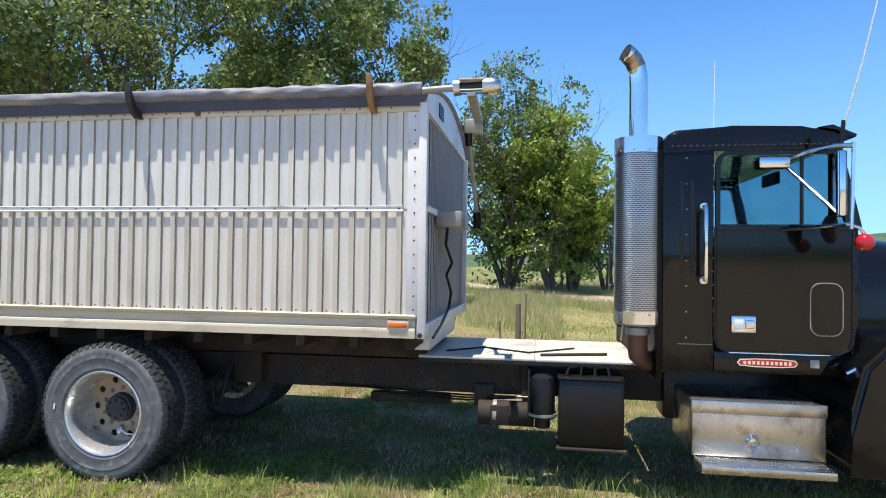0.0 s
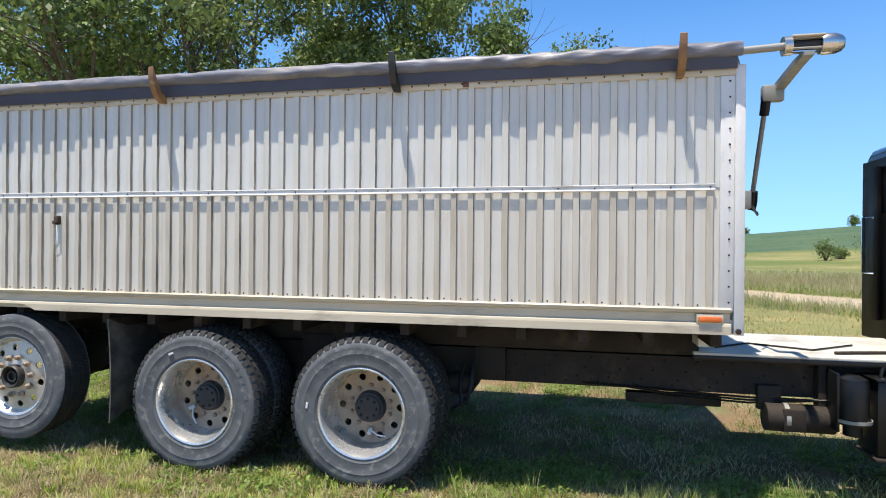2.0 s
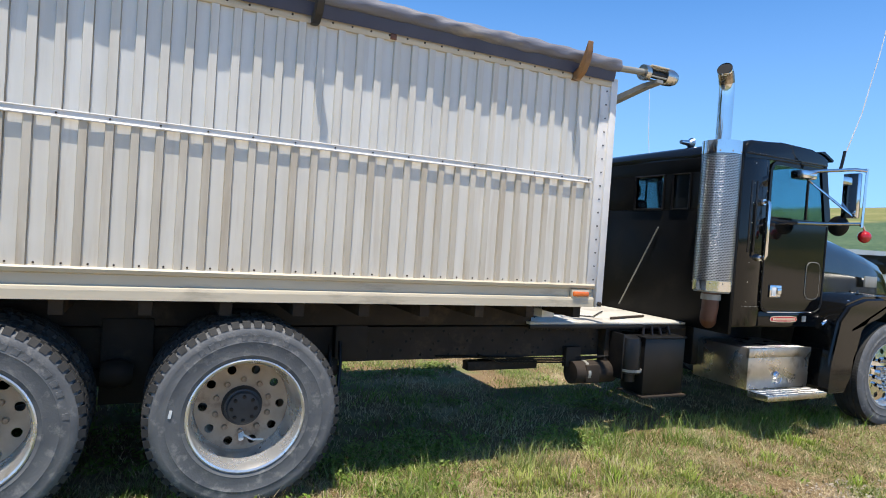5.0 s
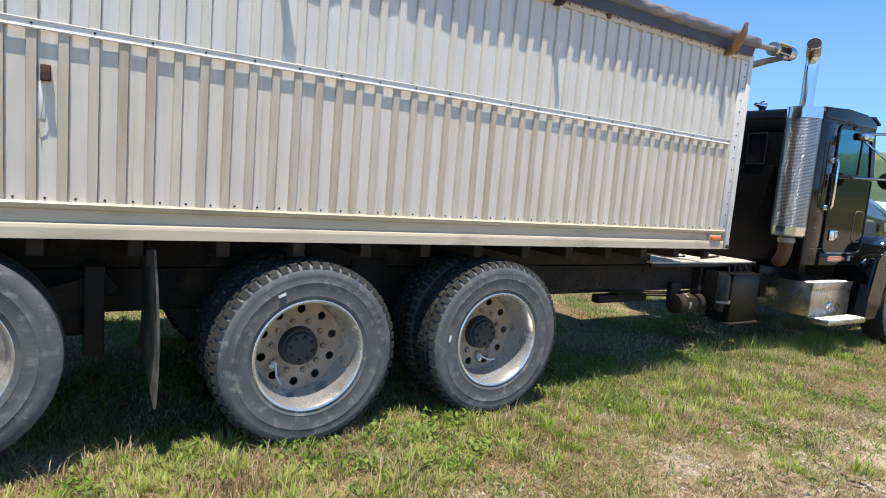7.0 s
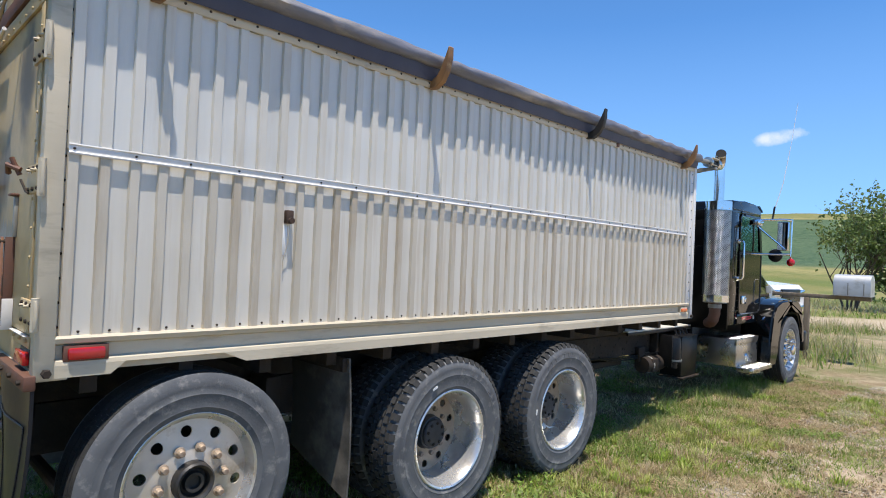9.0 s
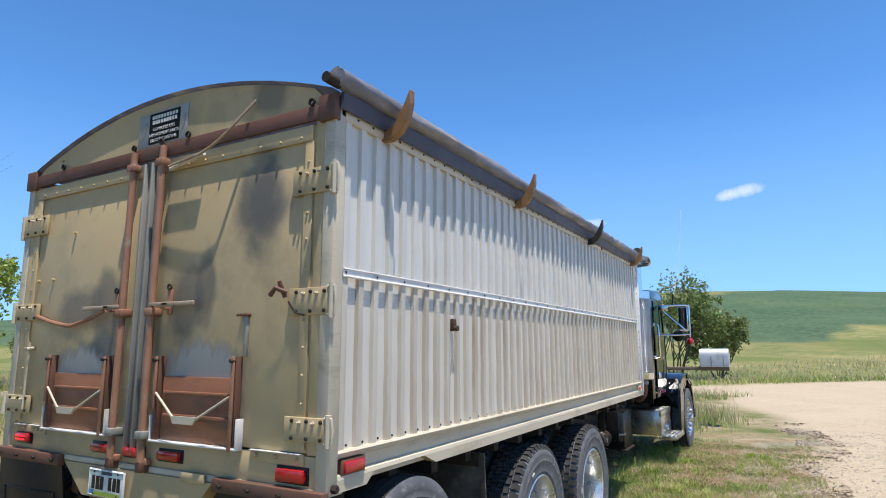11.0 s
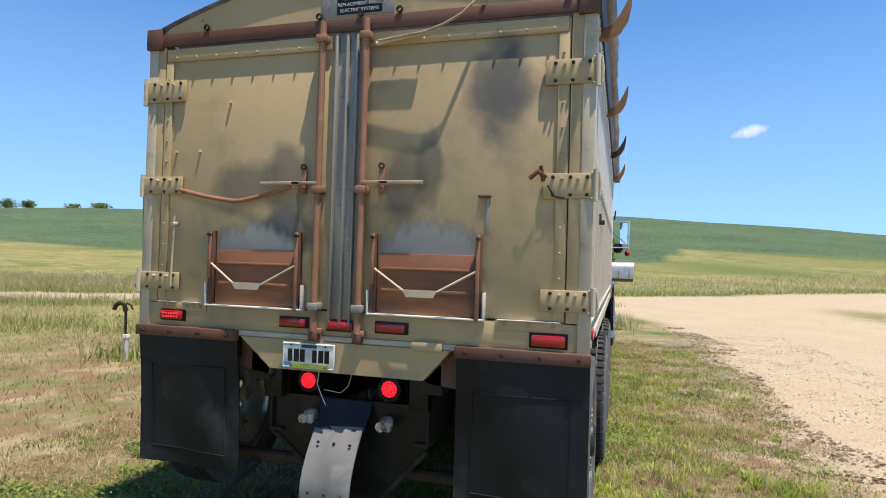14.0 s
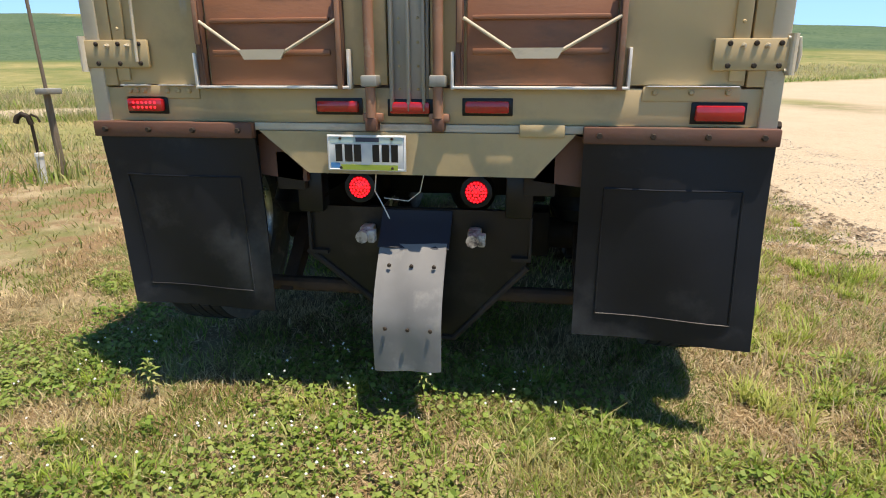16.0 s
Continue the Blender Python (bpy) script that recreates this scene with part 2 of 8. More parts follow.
M["hub"] = surf("hub_black", (0.02, 0.022, 0.026), (0.04, 0.04, 0.042), 14, 0.5, bump=0.1)
M["flap"] = surf("flap_rubber", (0.006, 0.0075, 0.011), (0.011, 0.0125, 0.016), 4, 0.42, spec=0.3, c3=(0.045, 0.047, 0.05), c3_scale=1.9, c3_amount=0.4, bump=0.06, bump_scale=10)
M["dust_flap"] = surf("dusty_rubber", (0.05, 0.046, 0.04), (0.085, 0.076, 0.065), 5, 0.7, c3=(0.17, 0.15, 0.125), c3_scale=3, c3_amount=0.45, bump=0.1, bump_scale=20)
M["grey_flap"] = surf("grey_rubber", (0.19, 0.19, 0.185), (0.14, 0.14, 0.138), 6, 0.6, c3=(0.26, 0.255, 0.24), c3_scale=5, c3_amount=0.4)
M["tarp"] = surf("grey_vinyl", (0.18, 0.18, 0.205), (0.13, 0.13, 0.155), 5, 0.5, c3=(0.3, 0.27, 0.24), c3_scale=3, c3_amount=0.42, bump=0.5, bump_scale=7, stretch=(0.6, 2, 2))
M["navy_rubber"] = surf("navy_rubber", (0.016, 0.018, 0.027), (0.024, 0.026, 0.034), 5, 0.5, spec=0.3, bump=0.05, bump_scale=12)
M["splashed"] = surf("splashed_paint", (0.6, 0.57, 0.5), (0.36, 0.27, 0.2), 22, 0.6, c3=(0.05, 0.035, 0.03), c3_scale=26, c3_amount=0.46)
M["hem"] = surf("navy_vinyl", (0.05, 0.06, 0.10), (0.035, 0.042, 0.075), 4, 0.5, bump=0.2, bump_scale=9)
M["glass"] = surf("window_glass", (0.36, 0.58, 0.62), None, 1, 0.03)
gb = M["glass"].node_tree.nodes["Principled BSDF"]
gb.inputs["Transmission Weight"].default_value = 1.0
gb.inputs["IOR"].default_value = 1.1
M["smoked_glass"] = surf("smoked_glass", (0.16, 0.24, 0.25), None, 1, 0.04)
gb = M["smoked_glass"].node_tree.nodes["Principled BSDF"]
gb.inputs["Transmission Weight"].default_value = 1.0
gb.inputs["IOR"].default_value = 1.1
M["dark_in"] = surf("dark_interior", (0.02, 0.02, 0.022), (0.035, 0.034, 0.033), 5, 0.8)
M["red_lens"] = surf("red_lens", (0.48, 0.012, 0.015), (0.38, 0.01, 0.012), 30, 0.15, coat=0.5)
M["red_lit"] = surf("red_lamp_lit", (0.6, 0.01, 0.02), (0.5, 0.01, 0.02), 30, 0.3, emit=(1.0, 0.015, 0.03, 1.6))
M["amber"] = surf("amber_lens", (0.75, 0.16, 0.02), (0.6, 0.11, 0.015), 30, 0.2, coat=0.4)
M["white"] = surf("white_plain", (0.75, 0.75, 0.72), (0.62, 0.62, 0.6), 20, 0.5)
M["badge"] = surf("badge_red", (0.5, 0.03, 0.04), (0.42, 0.02, 0.03), 20, 0.3)
M["box_alu"] = surf("dull_aluminium", (0.58, 0.555, 0.51), (0.46, 0.43, 0.385), 6, 0.3, metal=0.95, c3=(0.25, 0.22, 0.18), c3_scale=4, c3_amount=0.4, rough_var=0.15)
M["deck"] = surf("deck_sheet", (0.6, 0.57, 0.5), (0.5, 0.47, 0.41), 4, 0.55, c3=(0.36, 0.32, 0.26), c3_scale=3, c3_amount=0.42)
M["wood_post"] = surf("weathered_wood", (0.22, 0.17, 0.12), (0.15, 0.115, 0.08), 5, 0.85, stretch=(4, 4, 0.6), bump=0.3, bump_scale=30)
M["bark"] = surf("bark", (0.13, 0.10, 0.075), (0.075, 0.058, 0.043), 6, 0.9, stretch=(2, 2, 0.5), bump=0.6, bump_scale=12)
M["leaf"] = surf("leaf", (0.19, 0.25, 0.075), (0.13, 0.19, 0.05), 0.6, 0.5, island=True, c3=(0.27, 0.3, 0.12), c3_scale=0.5, c3_amount=0.42)
M["leaf2"] = surf("leaf_bright", (0.29, 0.37, 0.06), (0.21, 0.29, 0.045), 0.6, 0.5, island=True, c3=(0.36, 0.42, 0.11), c3_scale=0.5, c3_amount=0.42)


def thin(m, amount):
    """Lets light through, as thin leaves do."""
    nt = m.node_tree
    b = nt.nodes["Principled BSDF"]
    out = next(n for n in nt.nodes if n.type == "OUTPUT_MATERIAL")
    tr = nt.nodes.new("ShaderNodeBsdfTranslucent")
    nt.links.new(b.inputs["Base Color"].links[0].from_socket, tr.inputs["Color"])
    mx = nt.nodes.new("ShaderNodeMixShader")
    mx.inputs[0].default_value = amount
    nt.links.new(b.outputs[0], mx.inputs[1])
    nt.links.new(tr.outputs[0], mx.inputs[2])
    nt.links.new(mx.outputs[0], out.inputs["Surface"])
    return m


for key in ("leaf", "leaf2"):
    thin(M[key], 0.4)


# ---- mesh helpers ----
def box(bm, x0, x1, y0, y1, z0, z1, bevel=0.0):
    r = bmesh.ops.create_cube(bm, size=1)
    vs = r["verts"]
    bmesh.ops.transform(bm, matrix=Matrix.LocRotScale(((x0 + x1) / 2, (y0 + y1) / 2, (z0 + z1) / 2), None, (abs(x1 - x0), abs(y1 - y0), abs(z1 - z0))), verts=vs)
    if bevel:
        es = list({e for v in vs for e in v.link_edges})
        bmesh.ops.bevel(bm, geom=es, offset=bevel, segments=2, affect="EDGES", profile=0.5)
    return bm


def cyl(bm, p0, p1, r0, r1=None, seg=20, caps=True):
    p0, p1 = Vector(p0), Vector(p1)
    r = bmesh.ops.create_cone(bm, cap_ends=caps, segments=seg, radius1=r0, radius2=r0 if r1 is None else r1, depth=(p1 - p0).length)
    rot = (p1 - p0).to_track_quat("Z", "Y").to_matrix().to_4x4()
    bmesh.ops.transform(bm, matrix=Matrix.Translation((p0 + p1) / 2) @ rot, verts=r["verts"])
    return bm


def tube(bm, pts, r, seg=10, radii=None):
    """A bent round bar through the points, with closed ends."""
    pts = [Vector(p) for p in pts]
    rings = []
    side = None
    for i, p in enumerate(pts):
        d = (pts[min(i + 1, len(pts) - 1)] - pts[max(i - 1, 0)]).normalized()
        if side is None:
            side = d.orthogonal().normalized()
        side = (side - d * side.dot(d)).normalized()
        up = d.cross(side)
        rr = radii[i] if radii else r
        rings.append([bm.verts.new(p + rr * (math.cos(a) * side + math.sin(a) * up)) for a in (2 * math.pi * k / seg for k in range(seg))])
    for a, b in zip(rings, rings[1:]):
        for k in range(seg):
            bm.faces.new((a[k], a[(k + 1) % seg], b[(k + 1) % seg], b[k]))
    bm.faces.new(rings[0][::-1])
    bm.faces.new(rings[-1])
    return bm


def prism(bm, poly, axis, a, b):
    """A flat polygon swept along an axis from a to b; poly holds the two other coordinates in x, y, z order."""
    def place(u, v, w):
        return {"x": (w, u, v), "y": (u, w, v), "z": (u, v, w)}[axis]
    lo = [bm.verts.new(place(u, v, a)) for u, v in poly]
    hi = [bm.verts.new(place(u, v, b)) for u, v in poly]
    n = len(poly)
    for i in range(n):
        bm.faces.new((lo[i], lo[(i + 1) % n], hi[(i + 1) % n], hi[i]))
    bm.faces.new(lo[::-1])
    bm.faces.new(hi)
    return bm


def rounded(x0, x1, z0, z1, r):
    """An upright rectangle with round corners."""
    out = []
    for cx, cz, a0 in ((x1 - r, z1 - r, 0), (x0 + r, z1 - r, 90), (x0 + r, z0 + r, 180), (x1 - r, z0 + r, 270)):
        out += [(cx + r * math.cos(radians(a0 + 18 * k)), cz + r * math.sin(radians(a0 + 18 * k))) for k in range(6)]
    return out


def lathe(bm, prof, centre, axis="y", seg=48, closed=False):
    """A profile of (radius, along) pairs turned round an axis."""
    cx, cy, cz = centre
    rings = []
    for r, h in prof:
        ring = []
        for k in range(seg):
            a = 2 * math.pi * k / seg
            c, s = r * math.cos(a), r * math.sin(a)
            ring.append(bm.verts.new({"y": (cx + c, cy + h, cz + s), "z": (cx + c, cy + s, cz + h), "x": (cx + h, cy + c, cz + s)}[axis]))
        rings.append(ring)
    pairs = list(zip(rings, rings[1:])) + ([(rings[-1], rings[0])] if closed else [])
    for a, b in pairs:
        for k in range(seg):
            bm.faces.new((a[k], a[(k + 1) % seg], b[(k + 1) % seg], b[k]))
    return bm


def finish(bm, name, material, smooth=30):
    bmesh.ops.recalc_face_normals(bm, faces=bm.faces)
    me = bpy.data.meshes.new(name)
    bm.to_mesh(me)
    bm.free()
    me.materials.append(material)
    if smooth:
        me.polygons.foreach_set("use_smooth", [True] * len(me.polygons))
        me.set_sharp_from_angle(angle=radians(smooth))
    return me


def part(name, bm, material, parent=None, label="", smooth=30):
    """Links a bmesh as one mesh object, under a thing or a part, with its coordinates those of the world."""
    ob = new(name, finish(bm, name, material, smooth))
    return under(ob, parent, label)


def under(ob, parent, label=""):
    if parent is not None:
        ob.parent = parent
        if parent.name in BASE:
            ob.matrix_parent_inverse = BASE[parent.name].inverted()
    if label:
        tagged(ob, label)
    return ob


BASE = {}


def B():
    return bmesh.new()


def thing(name, at, label, category, group=""):
    ob = new(name)
    ob.location = at
    BASE[ob.name] = Matrix.Translation(at)
    ob.empty_display_size = 0.2
    return tagged(ob, label, category, group)


def put(name, mesh, m, parent, label=""):
    """A piece on shared mesh data at the pose m."""
    ob = new(name, mesh)
    ob.parent = parent
    if parent.name in BASE:
        ob.matrix_parent_inverse = BASE[parent.name].inverted()
    ob.matrix_basis = m
    if label:
        tagged(ob, label)
    return ob


def cloud_mesh(name, verts, faces, material):
    me = bpy.data.meshes.new(name)
    me.from_pydata(verts, [], faces)
    me.materials.append(material)
    return me

# ---- ground ----
def crest(az):
    """Slope of the far hill towards an azimuth in degrees, to the left of +x."""
    keys = [(-180, 1.0), (-60, 1.4), (-26, 2.55), (-17, 3.32), (-10, 3.82), (0, 4.5), (14, 4.75), (27, 4.3), (45, 3.57), (54, 3.0), (63, 2.3), (75, 1.45), (81, 0.95), (100, 0.5), (180, 1.0)]
    for (a, u), (b, v) in zip(keys, keys[1:]):
        if a <= az <= b:
            return u + (v - u) * (az - a) / (b - a)
    return 1.0


def ease(a, b, x):
    t = min(1.0, max(0.0, (x - a) / (b - a)))
    return t * t * (3 - 2 * t)


def land(x, y):
    """Height of the ground."""
    r = math.hypot(x, y)
    az = math.degrees(math.atan2(y, x))
    top = 1.6 + 300 * math.tan(radians(crest(az)))
    z = top * (0.75 * ease(38, 300, r) + 0.25 * max(0.0, min(1.0, (r - 40) / 260))) if r < 300 else top - (r - 300) * 0.03
    z += -0.035 + noise.noise((x * 0.35, y * 0.35, 0)) * 0.03 * ease(3, 12, r) + noise.noise((x * 0.03, y * 0.03, 3)) * 0.8 * ease(50, 140, r)
    return z


def near_road(y):
    """x of the road's near edge."""
    return 22.3 - 0.64 * (y - 2.5)


def gravel_at(x, y):
    """How much bare gravel lies at a place: the road, the junction and the yard beside the truck."""
    w = noise.noise((x * 0.4, y * 0.4, 7)) * 0.8 + noise.noise((x * 1.7, y * 1.7, 9)) * 0.35
    cross = (x - near_road(y)) * 0.842 + w * 0.6
    wide = 4.6 + ease(8, -12, y) * 6
    road = ease(-0.5, 0.4, cross) * (1 - ease(wide - 0.6, wide + 0.4, cross))
    edge = -1.72 - 0.15 * ease(6, 10, x) + 0.7 * ease(12, 17, x) + 1.5 * ease(16, 21, x)
    yard = ease(0.5, -0.5, (y - edge) + w * 0.6) * ease(-0.5, 3.2, x + w) * (1 - ease(wide - 0.6, wide + 0.4, cross))
    yard *= 1 - 0.85 * ease(9, 14, x) * ease(1.2, 0.2, math.hypot((x - 24) / 6, (y + 10) / 2.0) / 1.0)
    return max(0.0, min(1.0, max(road, yard)))


def fringe_at(x, y):
    """The worn strip of half-bare soil between the lawn and the gravel."""
    return ease(-0.55, -1.5, y) * ease(0.4, 2.0, x) * ease(12.0, 9.5, x)


def ground_material():
    m = bpy.data.materials.new("ground")
    m.use_nodes = True
    nt = m.node_tree
    b = nt.nodes["Principled BSDF"]
    tc = nt.nodes.new("ShaderNodeTexCoord")

    def tex(scale, detail=8, rough=0.6):
        n = nt.nodes.new("ShaderNodeTexNoise")
        n.inputs["Scale"].default_value, n.inputs["Detail"].default_value, n.inputs["Roughness"].default_value = scale, detail, rough
        nt.links.new(tc.outputs["Object"], n.inputs["Vector"])
        return n.outputs["Fac"]

    def ramp(fac, *stops):
        r = nt.nodes.new("ShaderNodeValToRGB")
        while len(r.color_ramp.elements) < len(stops):
            r.color_ramp.elements.new(0.5)
        for e, (p, c) in zip(r.color_ramp.elements, stops):
            e.position, e.color = p, (*c, 1)
        nt.links.new(fac, r.inputs[0])
        return r.outputs[0]

    def mix(fac, a, c):
        mx = nt.nodes.new("ShaderNodeMix")
        mx.data_type = "RGBA"
        nt.links.new(fac, mx.inputs[0])
        nt.links.new(a, mx.inputs[6])
        nt.links.new(c, mx.inputs[7])
        return mx.outputs[2]

    def weight(name):
        a = nt.nodes.new("ShaderNodeAttribute")
        a.attribute_name = name
        return a.outputs["Fac"]

    straw = ramp(tex(150, 3, 0.7), (0.3, (0.16, 0.125, 0.075)), (0.5, (0.33, 0.265, 0.165)), (0.68, (0.44, 0.36, 0.235)))
    soil = mix(ramp(tex(2.2), (0.42, (0, 0, 0)), (0.6, (1, 1, 1))), straw, ramp(tex(9), (0.3, (0.12, 0.10, 0.055)), (0.5, (0.22, 0.175, 0.10)), (0.72, (0.36, 0.29, 0.19))))
    green = ramp(tex(1.1), (0.3, (0.08, 0.105, 0.028)), (0.7, (0.14, 0.16, 0.05)))
    turf = mix(ramp(tex(0.8), (0.42, (0, 0, 0)), (0.62, (1, 1, 1))), soil, green)
    stone = ramp(tex(26), (0.2, (0.25, 0.195, 0.13)), (0.5, (0.41, 0.33, 0.23)), (0.75, (0.52, 0.43, 0.31)))
    worn = mix(ramp(tex(0.5), (0.4, (0, 0, 0)), (0.7, (0.6, 0.6, 0.6))), stone, ramp(tex(60), (0.3, (0.38, 0.305, 0.215)), (0.7, (0.53, 0.44, 0.32))))
    worn = mix(ramp(tex(4.5, 6, 0.7), (0.56, (0, 0, 0)), (0.66, (0.55, 0.55, 0.55))), worn, ramp(tex(80), (0.3, (0.2, 0.155, 0.11)), (0.7, (0.4, 0.32, 0.23))))
    bean = mix(ramp(tex(0.5), (0.42, (0, 0, 0)), (0.58, (1, 1, 1))), ramp(tex(0.05), (0.35, (0.04, 0.08, 0.042)), (0.65, (0.095, 0.135, 0.07))), ramp(tex(1.2), (0.4, (0.035, 0.075, 0.035)), (0.6, (0.10, 0.14, 0.07))))
    meadow = mix(ramp(tex(0.9), (0.42, (0, 0, 0)), (0.58, (1, 1, 1))), ramp(tex(0.035), (0.38, (0.12, 0.15, 0.045)), (0.5, (0.24, 0.215, 0.09)), (0.6, (0.13, 0.16, 0.05))), ramp(tex(0.22), (0.35, (0.14, 0.165, 0.05)), (0.5, (0.30, 0.25, 0.11)), (0.66, (0.11, 0.145, 0.04))))
    meadow = mix(ramp(weight("band"), (0.25, (0, 0, 0)), (0.75, (0.85, 0.85, 0.85))), meadow, ramp(weight("band"), (0.3, (0.25, 0.215, 0.085)), (0.52, (0.075, 0.115, 0.03)), (0.6, (0.18, 0.17, 0.06)), (0.8, (0.10, 0.135, 0.035))))
    c = mix(weight("meadow"), turf, meadow)
    c = mix(weight("bean"), c, bean)
    def times(a, b):
        q = nt.nodes.new("ShaderNodeMath")
        q.operation = "MULTIPLY"
        nt.links.new(a, q.inputs[0])
        nt.links.new(b, q.inputs[1])
        return q.outputs[0]
    pale = ramp(tex(45), (0.25, (0.24, 0.17, 0.115)), (0.5, (0.43, 0.335, 0.245)), (0.75, (0.56, 0.46, 0.36)))
    dead = ramp(tex(70, 4, 0.7), (0.3, (0.1, 0.062, 0.033)), (0.55, (0.22, 0.145, 0.08)), (0.75, (0.33, 0.24, 0.145)))
    c = mix(times(ramp(tex(1.7), (0.46, (0, 0, 0)), (0.55, (1, 1, 1))), weight("near")), c, dead)
    c = mix(times(ramp(tex(3.3), (0.5, (0, 0, 0)), (0.57, (1, 1, 1))), weight("fringe")), c, pale)
    c = mix(weight("gravel"), c, worn)
    nt.links.new(c, b.inputs["Base Color"])
    b.inputs["Roughness"].default_value = 0.95
    b.inputs["Specular IOR Level"].default_value = 0.185
    bp = nt.nodes.new("ShaderNodeBump")
    bp.inputs["Strength"].default_value = 0.55
    bp.inputs["Distance"].default_value = 0.03
    nt.links.new(tex(38), bp.inputs["Height"])
    nt.links.new(bp.outputs[0], b.inputs["Normal"])
    return m


def build_ground():
    """One sheet from the truck to the horizon, finer where the camera walks."""
    radii = [0.0]
    r = 0.35
    while r < 2600:
        radii.append(r)
        r *= 1.035 if r > 9 else 1.0
        r += 0.22 if r < 9 else 0.0
    seg = 300
    verts, faces, grav, beans, mead, band, fringe, near = [], [], [], [], [], [], [], []
    cx, cy = 3.0, 0.0
    for i, r in enumerate(radii):
        for k in range(seg):
            a = 2 * math.pi * k / seg
            x, y = cx + r * math.cos(a), cy + r * math.sin(a)
            verts.append((x, y, land(x, y)))
            d, az = math.hypot(x, y), math.degrees(math.atan2(y, x))
            w = noise.noise((x * 0.02, y * 0.02, 1)) * 14
            grav.append(gravel_at(x, y) if d < 120 else 0.0)
            fringe.append(fringe_at(x, y))
            near.append(0.9 * ease(14, 9, d))
            lo = 80 + 32 * ease(-3, -6, az) + 14 * ease(45, 55, az) + w * 0.5
            hi = 330 - 145 * ease(-4, 8, az) * ease(48, 30, az) - 40 * ease(20, 30, az) - 20 * ease(48, 60, az) + w * 1.6
            beans.append(ease(lo, lo + 5, d) * (1 - ease(hi, hi + 8, d)))
            band.append(0.5 + 0.9 * noise.noise((d * 0.11, az * 0.045, 5)) + 0.35 * noise.noise((x * 0.06, y * 0.06, 8)))
            mead.append(ease(8, 15, d) if y > 3.5 or x > 24 else ease(24, 34, d))
    for i in range(len(radii) - 1):
        for k in range(seg):
            a, b = i * seg + k, i * seg + (k + 1) % seg
            faces.append((a, b, b + seg, a + seg))
    me = cloud_mesh("ground", verts, faces, ground_material())
    for nm, vals in (("gravel", grav), ("bean", beans), ("meadow", mead), ("band", band), ("fringe", fringe), ("near", near)):
        at = me.attributes.new(nm, "FLOAT", "POINT")
        at.data.foreach_set("value", vals)
    me.polygons.foreach_set("use_smooth", [True] * len(me.polygons))
    return tagged(new("ground", me), "dry mown turf and gravel yard rising to green fields", "ground", kind="structure")


build_ground()

# ---- the truck ----
truck = thing("grain_truck", (4.5, 1.27, 0), "black conventional-cab truck with a dusty white corrugated grain box", "truck")
YL, YC = 2.54, 1.27
bolt_mesh = finish(lathe(B(), [(0.0, -0.006), (0.004, -0.006), (0.0065, -0.003), (0.0065, 0.0)], (0, 0, 0), "y", 8), "bolt", M["chassis"])
rivet_mesh = finish(lathe(B(), [(0.0, -0.007), (0.007, -0.005), (0.011, 0.0)], (0, 0, 0), "y", 8), "rivet", M["galv"])
nut_mesh = finish(lathe(B(), [(0.0, -0.014), (0.009, -0.014), (0.011, -0.011), (0.011, 0.0)], (0, 0, 0), "y", 6), "nut", M["chassis"])
REAR = Matrix.Rotation(radians(-90), 4, "Z")


def rib_at(n):
    """x of the middle of a side rib."""
    return 0.032 + 0.1188 * n


def corrugated(name, xs, z0, z1, y_out, depth, parent, flip=False, material=None, rib_material=None):
    """A sheet with narrow raised ribs, 3 mm thick, a little buckled; the ribs' faces carry more road dust, and their +x
    walls a painted-in shade.
    """
    bm = B()
    prof, on_rib = [(xs[0], y_out + depth)], [0]
    for n in range(51):
        x = rib_at(n)
        if x - 0.024 < xs[0] or x + 0.024 > xs[1]:
            continue
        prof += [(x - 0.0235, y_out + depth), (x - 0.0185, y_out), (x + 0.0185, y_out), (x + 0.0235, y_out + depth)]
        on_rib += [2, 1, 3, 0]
    prof.append((xs[1], y_out + depth))
    dy = -0.003 if flip else 0.003
    rows = 9
    front = []
    for x, y in prof:
        front.append([bm.verts.new((x + noise.noise((x * 2, k, 5)) * 0.002, y + noise.noise((x * 3.4, z0 + k * 1.15, 2)) * 0.0032, z0 + (z1 - z0) * k / rows)) for k in range(rows + 1)])
    for i, (a, b) in enumerate(zip(front, front[1:])):
        for k in range(rows):
            f = bm.faces.new((a[k], b[k], b[k + 1], a[k + 1]))
            # slot 2 is the +x wall, its shade put into the colour
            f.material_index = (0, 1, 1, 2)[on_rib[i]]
    bmesh.ops.recalc_face_normals(bm, faces=bm.faces)
    bmesh.ops.solidify(bm, geom=bm.faces[:], thickness=dy)
    ob = part(name, bm, material or M["panel"], parent, smooth=20)
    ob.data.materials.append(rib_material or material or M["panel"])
    ob.data.materials.append(M["rib_shade"])
    return ob


